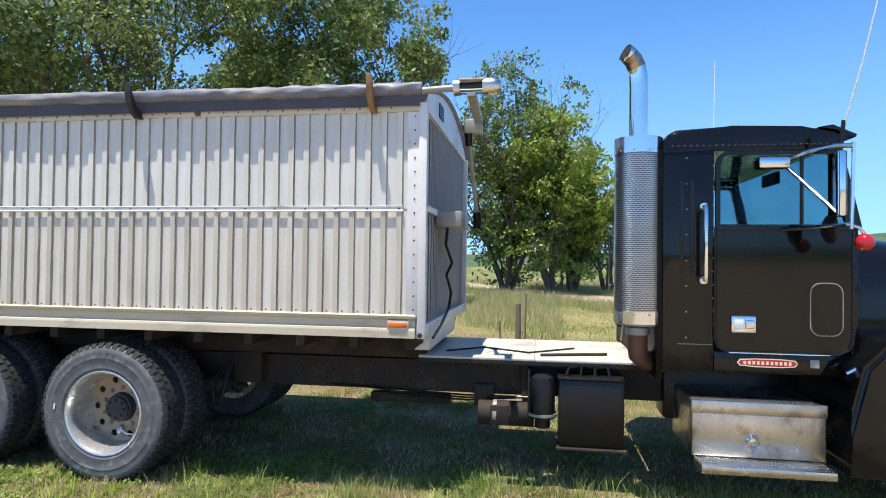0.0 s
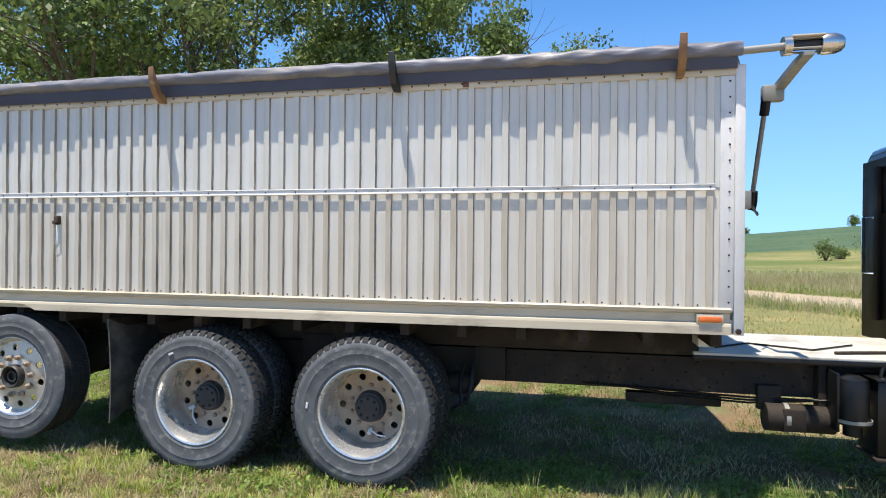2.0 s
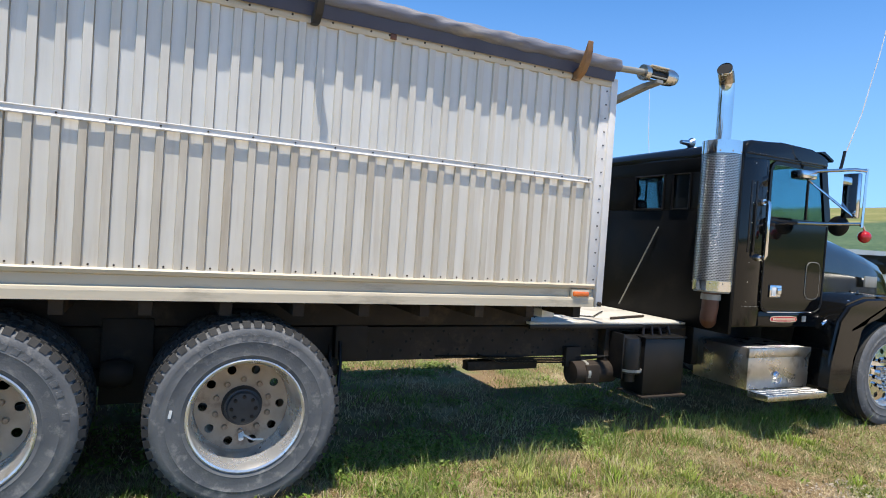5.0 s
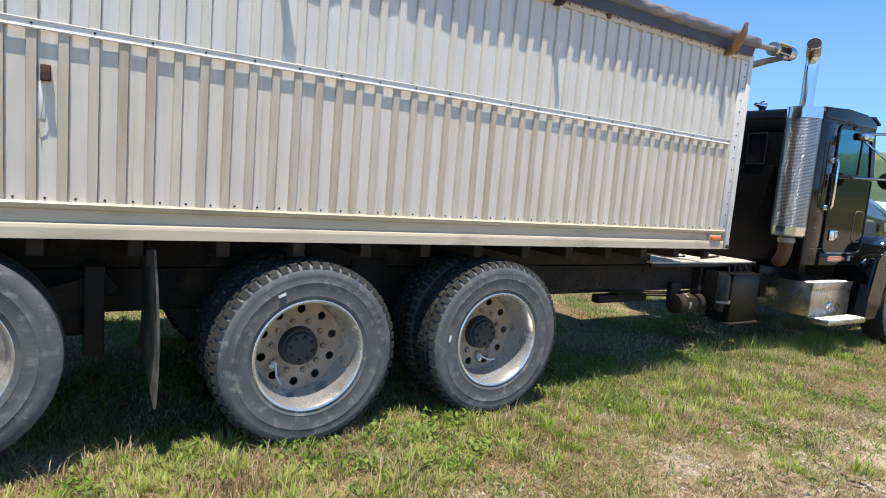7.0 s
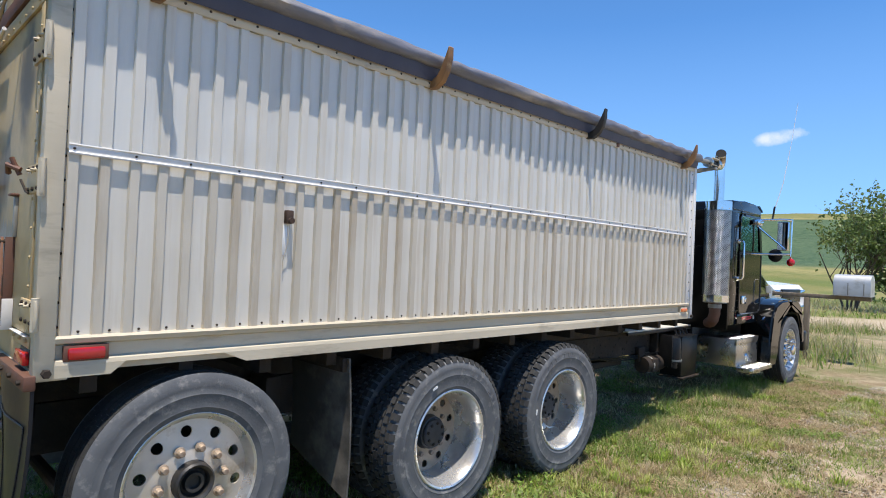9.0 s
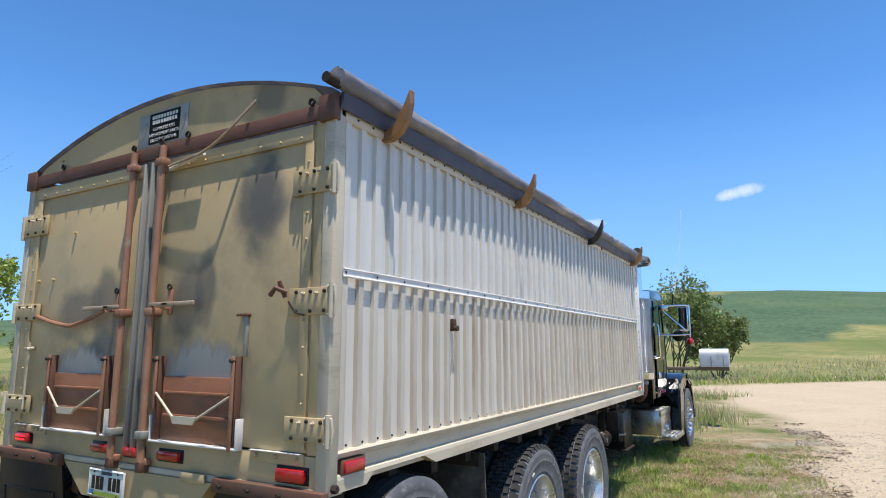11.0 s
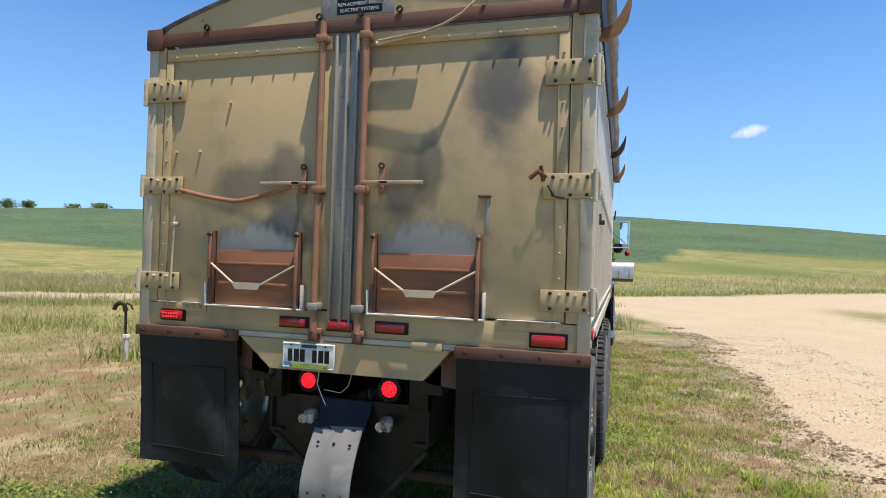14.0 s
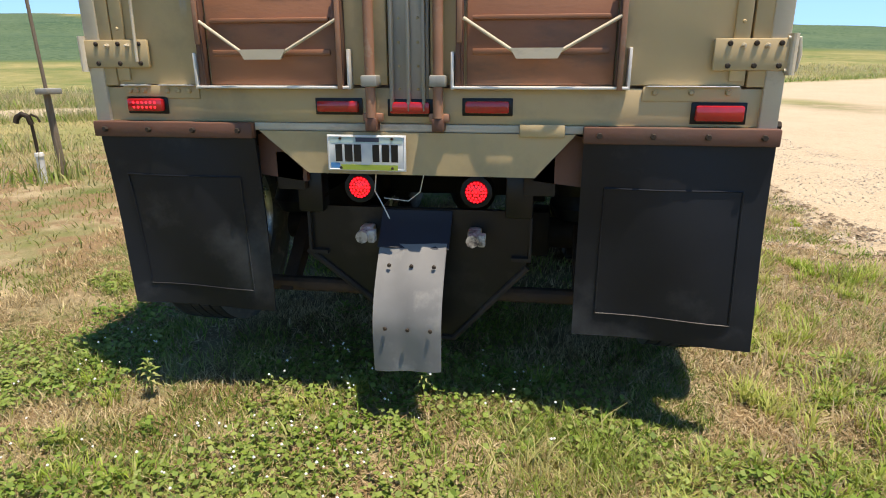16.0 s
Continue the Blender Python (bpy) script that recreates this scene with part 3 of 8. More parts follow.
def build_box():
    box_floor = part("box_floor", box(B(), -0.03, 6.1, 0.04, YL - 0.04, 1.17, 1.22), M["sill"], truck)
    for y0, fl in ((0.0, False), (YL, True)):
        d = 0.018 if not fl else -0.018
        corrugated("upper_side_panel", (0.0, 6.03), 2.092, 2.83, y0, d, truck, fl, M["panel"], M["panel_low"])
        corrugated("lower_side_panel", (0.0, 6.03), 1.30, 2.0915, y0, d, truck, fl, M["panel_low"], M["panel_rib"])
        s = -1 if not fl else 1

        def yy(v):
            return y0 + s * v
        bm = B()
        # a thin capping strip that stands on the ribs, open behind between them
        prof = [(yy(0.001), 2.113), (yy(0.0075), 2.113), (yy(0.009), 2.108), (yy(0.0045), 2.103), (yy(0.0045), 2.082), (yy(0.009), 2.075), (yy(0.0075), 2.069), (yy(0.001), 2.069)]
        part("mid_rail", prism(bm, prof, "x", 0.012, 6.0), M["white_trim"], truck)
        bm = B()
        prof = [(yy(-0.05), 1.325), (yy(0.004), 1.325), (yy(0.012), 1.315), (yy(0.004), 1.295), (yy(-0.022), 1.285), (yy(-0.022), 1.232), (yy(0.002), 1.222), (yy(0.006), 1.205), (yy(-0.05), 1.205)]
        sill = part("side_sill", prism(bm, prof, "x", -0.02, 6.1), M["sill"], truck)
        bm = B()
        prism(bm, [(-0.02, 1.155), (0.21, 1.155), (0.27, 1.2045), (-0.02, 1.2045)], "y", yy(-0.05), yy(0.006))
        prism(bm, [(0.71, 1.2045), (0.83, 1.155), (6.1, 1.155), (6.1, 1.2045)], "y", yy(-0.05), yy(0.006))
        part("sill_lip", bm, M["sill"], truck)
        bm = B()
        prism(bm, [(yy(-0.03), 2.795), (yy(0.006), 2.795), (yy(0.012), 2.81), (yy(0.012), 2.835), (yy(0.004), 2.85), (yy(-0.03), 2.85)], "x", -0.03, 6.17)
        part("top_rail", bm, M["sill"], truck)
        bm = B()
        box(bm, 6.03, 6.115, min(yy(0.0), yy(-0.03)), max(yy(0.0), yy(-0.03)), 1.30, 2.795, 0.004)
        box(bm, 6.115, 6.175, min(yy(0.014), yy(-0.05)), max(yy(0.014), yy(-0.05)), 1.155, 2.86, 0.006)
        part("front_corner_post", bm, M["white_trim"], truck)
        part("rear_corner_post", box(B(), -0.075, 0.0, min(yy(0.012), yy(-0.05)), max(yy(0.012), yy(-0.05)), 1.15, 2.85, 0.006), M["sill"], truck)
        if not fl:
            for i in range(50):
                put("rivet", bolt_mesh, pose(rib_at(i) + 0.052, 0.017, 1.338) @ Matrix.Scale(0.9, 4), truck)
                put("rivet", bolt_mesh, pose(rib_at(i) + 0.055, -0.012, 2.822), truck)
            for i in range(26):
                put("rivet", bolt_mesh, pose(rib_at(2 * i), -0.0045, 2.0925) @ Matrix.Scale(0.85, 4), truck)
            for i in range(15):
                put("rivet", bolt_mesh, pose(6.085, 0.001, 1.36 + i * 0.1), truck)
                put("rivet", bolt_mesh, pose(0.006, 0.016, 1.36 + i * 0.1), truck)
    # front wall, seen obliquely past the corner; its paint is brightened to offset the shade
    bm = B()
    prof = []
    y = 0.06
    while y < YL - 0.1:
        prof += [(y, 6.12), (y + 0.012, 6.131), (y + 0.045, 6.131), (y + 0.057, 6.12)]
        y += 0.12
    cols = [[bm.verts.new((x, y, z)) for z in (1.18, 2.84)] for y, x in [(0.03, 6.12)] + prof + [(YL - 0.03, 6.12)]]
    for a, b in zip(cols, cols[1:]):
        bm.faces.new((a[0], b[0], b[1], a[1]))
    bmesh.ops.solidify(bm, geom=bm.faces[:], thickness=0.004)
    part("front_wall", bm, M["bright_white"], truck)
    part("front_rail", box(B(), 6.13, 6.165, 0.05, YL - 0.05, 2.08, 2.13, 0.005), M["white_trim"], truck)
    part("front_sill", box(B(), 6.1, 6.165, 0.03, YL - 0.03, 1.155, 1.25, 0.006), M["white_trim"], truck)
    arch = [(y, 2.86 + 0.275 * (1 - ((y - 1.2) / 1.33) ** 2)) for y in (YL - YL * k / 20 for k in range(21))]
    part("front_cap", prism(B(), [(0.0, 2.83), (YL, 2.83)] + [(y, z) for y, z in arch[1:-1]], "x", 6.125, 6.155), M["white_trim"], truck)
    bm = B()
    for k in range(6):
        box(bm, 6.155, 6.165, 0.62 + k * 0.035, 0.64 + k * 0.035, 2.9, 3.02)
    part("cap_vent", bm, M["plate_black"], truck)
    cap = part("rear_cap", prism(B(), [(0.0, 2.83), (YL, 2.83)] + [(y, z) for y, z in arch[1:-1]], "x", -0.065, -0.03), M["beige"], truck)
    # tarp over the bows, with a rolled edge
    bm = B()
    nx = 24
    grid = []
    for i in range(nx + 1):
        x = -0.09 + 6.28 * i / nx
        grid.append([bm.verts.new((x, y - 0.0, z + 0.012 - 0.02 * abs(math.sin(i * math.pi / 4)) * math.sin(math.pi * j / 20))) for j, (y, z) in enumerate(arch)])
    for a, b in zip(grid, grid[1:]):
        for j in range(20):
            bm.faces.new((a[j], b[j], b[j + 1], a[j + 1]))
    bmesh.ops.solidify(bm, geom=bm.faces[:], thickness=0.006)
    tarp = part("tarp", bm, M["tarp"], truck, "grey vinyl roll tarp stretched over the bows")
    # roll
    bm = B()
    rings = []
    n = 320
    for i in range(n + 1):
        x = -0.12 + 6.26 * i / n
        ring = []
        for k in range(18):
            a = 2 * math.pi * k / 18
            r = 0.046 + 0.006 * noise.noise((x * 2.2 + k * 0.35, k * 0.6, 3)) + 0.004 * math.sin(k * 1.05 + x * (26 if x > 4.4 else 5)) * (1 if x > 4.4 else 0.6) + 0.008 * noise.noise((x * 8, k * 0.5, 6))
            ring.append(bm.verts.new((x, -0.045 + r * math.cos(a), 2.953 + 0.006 * math.sin(x * 0.8) + r * math.sin(a))))
        rings.append(ring)
    for a, b in zip(rings, rings[1:]):
        for k in range(18):
            bm.faces.new((a[k], a[(k + 1) % 18], b[(k + 1) % 18], b[k]))
    bm.faces.new(rings[0][::-1])
    bm.faces.new(rings[-1])
    part("tarp_roll", bm, M["tarp"], truck, "rolled grey vinyl tarp edge", smooth=60)
    bm = B()
    prism(bm, [(-0.05, 2.925), (-0.03, 2.925), (-0.022, 2.87), (-0.016, 2.838), (-0.026, 2.832), (-0.04, 2.87)], "x", -0.06, 6.12)
    part("tarp_hem", bm, M["hem"], truck, "navy blue tarp hem")
    part("roll_shaft", cyl(B(), (6.1, -0.045, 2.93), (6.4, -0.045, 2.945), 0.024), M["galv"], truck)
    part("roll_end", cyl(B(), (-0.19, -0.045, 2.925), (-0.1, -0.045, 2.925), 0.024), M["chassis"], truck)
    # hooks that hold the roll
    for x, mat_key in ((0.32, "tan"), (2.02, "tan"), (3.9, "black_steel"), (5.78, "tan")):
        bm = B()
        path = [(0.012, 2.79), (-0.05, 2.785), (-0.11, 2.82), (-0.148, 2.88), (-0.165, 2.96), (-0.168, 3.03)]
        inner = [(0.012, 2.85), (-0.03, 2.84), (-0.075, 2.86), (-0.11, 2.91), (-0.137, 2.97), (-0.16, 3.03)]
        prism(bm, path + inner[::-1], "x", x - 0.022, x + 0.022)
        bmesh.ops.bevel(bm, geom=bm.edges[:], offset=0.004, segments=1, affect="EDGES")
        part("tarp_hook", bm, M[mat_key], truck, "rust-brown curved tarp hook" if mat_key == "tan" else "black curved tarp hook")
    # clips and lamps along the side
    part("side_clip", box(B(), 4.37, 4.41, -0.02, 0.02, 2.80, 2.835, 0.004), M["rust"], truck)
    lt = part("side_marker_lamp", box(B(), 5.905, 6.045, -0.02, 0.005, 1.232, 1.268, 0.008), M["amber"], truck, "amber side marker lamp")
    part("lamp_base", box(B(), 5.895, 6.055, -0.006, 0.02, 1.222, 1.282, 0.004), M["sill"], lt)
    lt = part("side_marker_lamp", box(B(), 0.045, 0.185, -0.022, 0.005, 1.225, 1.275, 0.01), M["red_lens"], truck, "red side marker lamp")
    part("lamp_base", box(B(), 0.03, 0.2, -0.006, 0.02, 1.218, 1.285, 0.004), M["rust"], lt)
    bm = B()
    box(bm, 1.015, 1.055, -0.015, 0.03, 1.855, 1.925, 0.005)
    cyl(bm, (1.035, -0.035, 1.87), (1.035, -0.015, 1.87), 0.016, seg=10)
    latch = part("chain_latch", bm, M["rusty"], truck, "rusty chain latch block")
    part("chain", tube(B(), [(1.03, -0.02, 1.85), (1.026, -0.012, 1.75), (1.012, 0.004, 1.66), (1.018, 0.006, 1.6)], 0.0022, 6), M["sill"], latch)
    part("scraped_strip", box(B(), 1.0, 1.035, 0.0145, 0.0165, 1.69, 1.85, 0.001), M["bright_white"], latch)
    for x in (-0.03, 6.14):
        put("corner_bolt", nut_mesh, pose(x, -0.012, 1.18) @ Matrix.Scale(1.7, 4), truck)
    # cross-members under the floor
    for i in range(15):
        part("cross_member", box(B(), 0.12 + i * 0.42, 0.19 + i * 0.42, 0.1, YL - 0.1, 1.06, 1.168, 0.004), M["chassis"], truck)
    for y in (0.72, 1.72):
        part("box_runner", box(B(), 0.0, 6.05, y, y + 0.12, 0.90, 1.058, 0.006), M["chassis"], truck)
    part("box_nose", box(B(), 6.0, 6.12, 0.5, 2.0, 1.0, 1.15, 0.006), M["white_trim"], truck)


build_box()


long_bolt = finish(lathe(B(), [(0.0, -0.02), (0.0045, -0.02), (0.0055, -0.017), (0.0055, -0.006), (0.009, -0.006), (0.009, 0.0)], (0, 0, 0), "y", 8), "bolt", M["sill"])
beige_rivet = bolt_mesh.copy()
beige_rivet.materials[0] = M["beige"]


def build_rear():
    X = -0.05
    frame_ob = part("rear_frame", box(B(), X - 0.01, 0.0, 0.0, YL, 1.175, 1.305, 0.005), M["beige"], truck)
    for y0, y1 in ((0.04, 0.105), (2.44, YL - 0.04)):
        part("door_jamb", box(B(), X - 0.018, -0.01, y0, y1, 1.31, 2.79, 0.004), M["beige"], truck)
    doors = []
    for y0, y1 in ((0.11, 1.19), (1.35, 2.435)):
        bm = box(B(), X - 0.012, -0.012, y0, y1, 1.315, 2.775, 0.004)
        door = part("rear_door", bm, M["beige"], truck, "weathered beige swing door with grey smudges")
        doors.append(door)
        lip = part("door_flange", box(B(), X - 0.026, X - 0.0125, y0 + 0.01, y1 - 0.01, 2.70, 2.775, 0.003), M["beige"], door)
        side = y0 + 0.005 if y0 < 1 else y1 - 0.055
        part("door_edge", box(B(), X - 0.024, X - 0.0125, side, side + 0.05, 1.33, 2.698, 0.003), M["beige"], door)
        for i in range(8):
            put("rivet", beige_rivet, Matrix.Translation((X - 0.026, y0 + 0.08 + i * (y1 - y0 - 0.16) / 7, 2.72)) @ REAR @ Matrix.Scale(1.2, 4), door)
        for i in range(11):
            put("rivet", beige_rivet, Matrix.Translation((X - 0.024, side + 0.025, 1.4 + i * 0.12)) @ REAR, door)
    # centre strip
    strip = part("centre_strip", box(B(), X - 0.012, -0.012, 1.195, 1.345, 1.2, 2.79, 0.004), M["galv"], truck)
    for y in (1.205, 1.262, 1.325):
        part("flange", box(B(), X - 0.04, X - 0.0125, y, y + 0.012, 1.22, 2.77, 0.003), M["galv"], strip)
    for y in (1.185, 1.355):
        for i in range(18):
            put("bolt", beige_rivet, Matrix.Translation((X - 0.012, y + (0.05 if y < 1.3 else -0.05), 1.3 + i * 0.082)) @ REAR @ Matrix.Scale(0.8, 4), strip)
    # brown header bar with end brackets
    bar = part("header_bar", box(B(), X - 0.034, X - 0.016, 0.06, 2.47, 2.79, 2.862, 0.003), M["rust"], truck, "rust-brown steel header bar")
    for y0, y1 in ((-0.02, 0.075), (2.455, 2.56)):
        bm = box(B(), X - 0.045, X + 0.0, y0, y1, 2.775, 2.895, 0.004)
        part("end_bracket", bm, M["rust"], bar)
    for y in (0.12, 0.98, 1.2, 1.44, 2.15):
        bm = B()
        lathe(bm, [(0.011, -0.012), (0.018, -0.012), (0.018, 0.0), (0.011, 0.0)], (X - 0.034, y, 2.878), "x", 14, True)
        part("bow_ring", bm, M["chassis"], bar)
    # lock rods
    for y, s in ((1.155, -1), (1.405, 1)):
        rod = part("lock_rod", cyl(B(), (X - 0.055, y, 1.2), (X - 0.055, y, 2.84), 0.019, seg=14), M["pipe"], truck, "copper-brown vertical lock rod")
        for z in (1.33, 1.945, 2.75):
            bm = box(B(), X - 0.08, X - 0.013, y - 0.03, y + 0.03, z - 0.02, z + 0.02, 0.006)
            part("rod_bracket", bm, M["galv"] if z < 1.5 else M["pipe"], rod)
        part("cam_foot", box(B(), X - 0.07, X - 0.012, y - 0.022, y + 0.022, 1.15, 1.2, 0.006), M["rust"], rod)
        part("cam_keeper", box(B(), X - 0.05, X - 0.021, y - 0.04, y + 0.035, 1.185, 1.215, 0.004), M["pipe"], rod)
        y1 = y + s * 0.10
        y2 = y + s * 0.34
        bm = B()
        box(bm, X - 0.075, X - 0.06, min(y, y1 + s * 0.05), max(y, y1 + s * 0.05), 1.972, 1.99, 0.003)
        box(bm, X - 0.075, X - 0.06, min(y1, y2), max(y1, y2), 1.968, 1.99, 0.004)
        hand = part("lock_handle", bm, M["rim_dirty"], rod)
        bm = box(B(), X - 0.03, X - 0.013, y1 - 0.012, y1 + 0.016, 1.93, 2.06, 0.003)
        box(bm, X - 0.07, X - 0.03, y1 - 0.012, y1 + 0.016, 1.955, 1.967, 0.002)
        part("handle_catch", bm, M["pipe"], rod)
        cyl_b = lathe(B(), [(0.009, -0.004), (0.017, -0.004), (0.017, 0.004), (0.009, 0.004)], (X - 0.03, y1 + 0.002, 2.072), "x", 14, True)
        part("padlock_eye", cyl_b, M["chassis"], rod)
    # hinges
    for z0, z1, side in ((2.445, 2.565, 0), (1.9, 2.02, 0), (1.365, 1.467, 0), (2.465, 2.59, 1), (1.93, 2.03, 1), (1.378, 1.48, 1)):
        y0, y1 = ((-0.01, 0.225) if side == 0 else (2.285, YL + 0.01))
        hg = part("hinge", box(B(), X - 0.034, X - 0.019, y0, y1, z0, z1, 0.004), M["beige"], truck, "beige strap hinge with bolts")
        yo = -0.02 if side == 0 else YL + 0.02
        part("hinge_pin", cyl(B(), (X - 0.03, yo, z0 - 0.015), (X - 0.03, yo, z1 + 0.015), 0.014, seg=12), M["sill"], hg)
        for fy in (0.12, 0.45, 0.8):
            for fz in (0.15, 0.85):
                put("bolt", bolt_mesh, Matrix.Translation((X - 0.034, y0 + (y1 - y0) * fy, z0 + (z1 - z0) * fz)) @ REAR @ Matrix.Scale(1.4, 4), hg)
        for fy in (0.3, 0.62):
            put("bolt", long_bolt, Matrix.Translation((X - 0.034, y0 + (y1 - y0) * fy, z0 + (z1 - z0) * 0.78)) @ REAR, hg)
        if side == 0:
            part("hinge_loop", tube(B(), [(X - 0.03, 0.0, z0), (X - 0.03, -0.035, z0), (X - 0.03, -0.042, (z0 + z1) / 2), (X - 0.03, -0.035, z1), (X - 0.03, 0.0, z1)], 0.008, 8), M["sill"], hg)
    # stubs on the doors
    for y, z in ((2.183, 2.172), (2.342, 2.172), (1.99, 2.446), (2.42, 1.85), (2.2, 2.93), (2.09, 2.847), (2.38, 2.0)):
        part("door_stub", cyl(B(), (X - 0.027, y, z + 0.003), (X - 0.012, y, z), 0.008, seg=10), M["beige"], truck)
    # thin pull rod on the far door, a scraped bracket on the near one, ledge brackets along the sill
    rod = part("pull_rod", cyl(B(), (X - 0.045, 2.325, 1.40), (X - 0.042, 2.318, 1.80), 0.006, seg=8), M["sill"], truck, "thin pale pull rod")
    part("rod_eye", cyl(B(), (X - 0.06, 2.32, 1.755), (X - 0.012, 2.32, 1.76), 0.012, seg=10), M["sill"], rod)
    br = part("guide_strip", box(B(), X - 0.03, X - 0.0125, 0.485, 0.503, 1.72, 1.905, 0.003), M["galv"], truck, "scraped steel guide strip")
    part("strip_hook", box(B(), X - 0.045, X - 0.0125, 0.475, 0.54, 1.906, 1.918, 0.003), M["rust"], br)
    for y0, y1 in ((0.13, 0.43), (2.11, 2.26), (2.3, 2.42)):
        ledge = part("sill_ledge", box(B(), X - 0.034, X - 0.0125, y0, y1, 1.3105, 1.3145, 0.001), M["white_trim"], truck)
        for k in range(3):
            put("bolt", beige_rivet, Matrix.Translation((X - 0.018, y0 + 0.03 + k * (y1 - y0 - 0.06) / 2, 1.292)) @ REAR @ Matrix.Scale(1.6, 4), ledge)
    # grain gates
    for y0, y1 in ((0.545, 1.055), (1.535, 2.035)):
        gate = part("grain_gate", box(B(), X - 0.03, X - 0.013, y0, y1, 1.315, 1.62, 0.003), M["gate"], truck, "rust-red sliding grain gate")
        part("gate_rib", box(B(), X - 0.045, X - 0.031, y0 + 0.02, y1 - 0.02, 1.535, 1.55, 0.003), M["gate"], gate)
        part("gate_rib", box(B(), X - 0.04, X - 0.031, y0 + 0.02, y1 - 0.02, 1.42, 1.44, 0.003), M["gate"], gate)
        for yy in (y0 - 0.03, y1 + 0.012):
            ch = part("gate_channel", box(B(), X - 0.05, X - 0.0125, yy, yy + 0.008, 1.3, 1.72, 0.002), M["rust"], gate)
            part("channel_lip", box(B(), X - 0.05, X - 0.044, yy + 0.0085, yy + 0.026, 1.3, 1.7, 0.001), M["rust"], ch)
            part("channel_bar", box(B(), X - 0.066, X - 0.056, yy + 0.002, yy + 0.02, 1.46 if yy > y0 else 1.3, 1.72, 0.002), M["pipe"], ch)
            cyl_b = cyl(B(), (X - 0.08, yy + 0.01, 1.7), (X - 0.02, yy + 0.01, 1.7), 0.009, seg=10)
            part("channel_pin", cyl_b, M["chassis"], ch)
        part("gate_lip", box(B(), X - 0.06, X - 0.0125, y0 - 0.05, y1 + 0.05, 1.302, 1.312, 0.003), M["white_trim"], gate)
        part("gate_lip_side", box(B(), X - 0.055, X - 0.0125, y0 - 0.055, y0 - 0.044, 1.3, 1.44, 0.003), M["white_trim"], gate)
        part("gate_lip_side", box(B(), X - 0.055, X - 0.0125, y1 + 0.044, y1 + 0.055, 1.3, 1.43, 0.003), M["white_trim"], gate)
        mid = (y0 + y1) / 2
        bm = tube(B(), [(X - 0.06, y1 + 0.01, 1.54), (X - 0.085, mid + 0.09, 1.43), (X - 0.085, mid - 0.07, 1.43), (X - 0.06, y0 - 0.01, 1.54)], 0.006, 8)
        lev = part("gate_lever", bm, M["sill"], gate)
        part("lever_grip", prism(B(), [(mid + 0.1, 1.44), (mid - 0.08, 1.44), (mid - 0.06, 1.405), (mid + 0.08, 1.405)], "x", X - 0.094, X - 0.086), M["sill"], lev)
    # sagging strap across the far door
    bm = B()
    tube(bm, [(X - 0.03, 2.3, 1.955), (X - 0.04, 2.12, 1.915), (X - 0.045, 1.93, 1.888), (X - 0.05, 1.87, 1.89), (X - 0.05, 1.7, 1.925), (X - 0.06, 1.56, 1.965)], 0.012, 8)
    part("gate_strap", bm, M["pipe"], truck, "brown steel linkage bar")
    # prop rod on the cap
    bm = tube(B(), [(X - 0.07, 1.08, 2.71), (X - 0.08, 0.82, 2.735), (X - 0.085, 0.72, 2.765), (X - 0.085, 0.63, 2.81), (X - 0.06, 0.56, 2.89), (X - 0.03, 0.49, 2.97)], 0.007, 8)
    part("prop_rod", bm, M["rim_dirty"], truck)
    part("prop_strip", tube(B(), [(X - 0.045, 1.1, 2.705), (X - 0.05, 0.83, 2.745)], 0.01, 8), M["white_trim"], truck)
    bm = B()
    tube(bm, [(X - 0.06, 0.21, 2.0), (X - 0.1, 0.24, 2.02), (X - 0.09, 0.28, 1.99)], 0.012, 8)
    tube(bm, [(X - 0.06, 0.22, 1.98), (X - 0.09, 0.23, 2.05)], 0.01, 8)
    part("hook_latch", bm, M["rust"], truck)
    part("safety_chain", tube(B(), [(X - 0.06, 0.2, 1.96), (X - 0.045, 0.17, 1.91), (X - 0.045, 0.12, 1.9)], 0.005, 6), M["chassis"], truck)
    # lamps
    for y0, y1, z0, z1, lit in ((2.25, 2.4, 1.213, 1.262, 1), (1.46, 1.62, 1.216, 1.258, 0), (1.19, 1.34, 1.212, 1.255, 0), (0.9, 1.06, 1.216, 1.26, 0), (0.103, 0.262, 1.196, 1.25, 0)):
        lamp = part("tail_lamp", box(B(), X - 0.04, X - 0.012, y0, y1, z0, z1, 0.008), M["red_lens"], truck, "red rectangular tail lamp" + (", lit" if lit else ""))
        part("lamp_base", box(B(), X - 0.016, X - 0.0105, y0 - 0.012, y1 + 0.012, z0 - 0.01, z1 + 0.01, 0.003), M["plate_black"], lamp)
        if lit:
            for i in range(6):
                for j in range(2):
                    put("led", led_mesh, Matrix.Translation((X - 0.04, y0 + 0.03 + i * 0.018, z0 + 0.016 + j * 0.018)), lamp)
    # sill below the doors, hanging bracket beam, plate
    part("kick_plate", box(B(), X - 0.016, X - 0.011, 0.12, 0.44, 1.262, 1.312, 0.002), M["beige"], truck)
    part("kick_plate", box(B(), X - 0.016, X - 0.011, 2.1, 2.42, 1.262, 1.312, 0.002), M["beige"], truck)
    part("rear_skirt", box(B(), X - 0.02, 0.05, 0.0, YL, 1.145, 1.174, 0.004), M["sill"], truck)
    bm = prism(B(), [(0.66, 1.144), (1.86, 1.144), (1.67, 0.985), (0.80, 0.985)], "x", X - 0.03, 0.05)
    part("drop_beam", bm, M["beige"], truck)
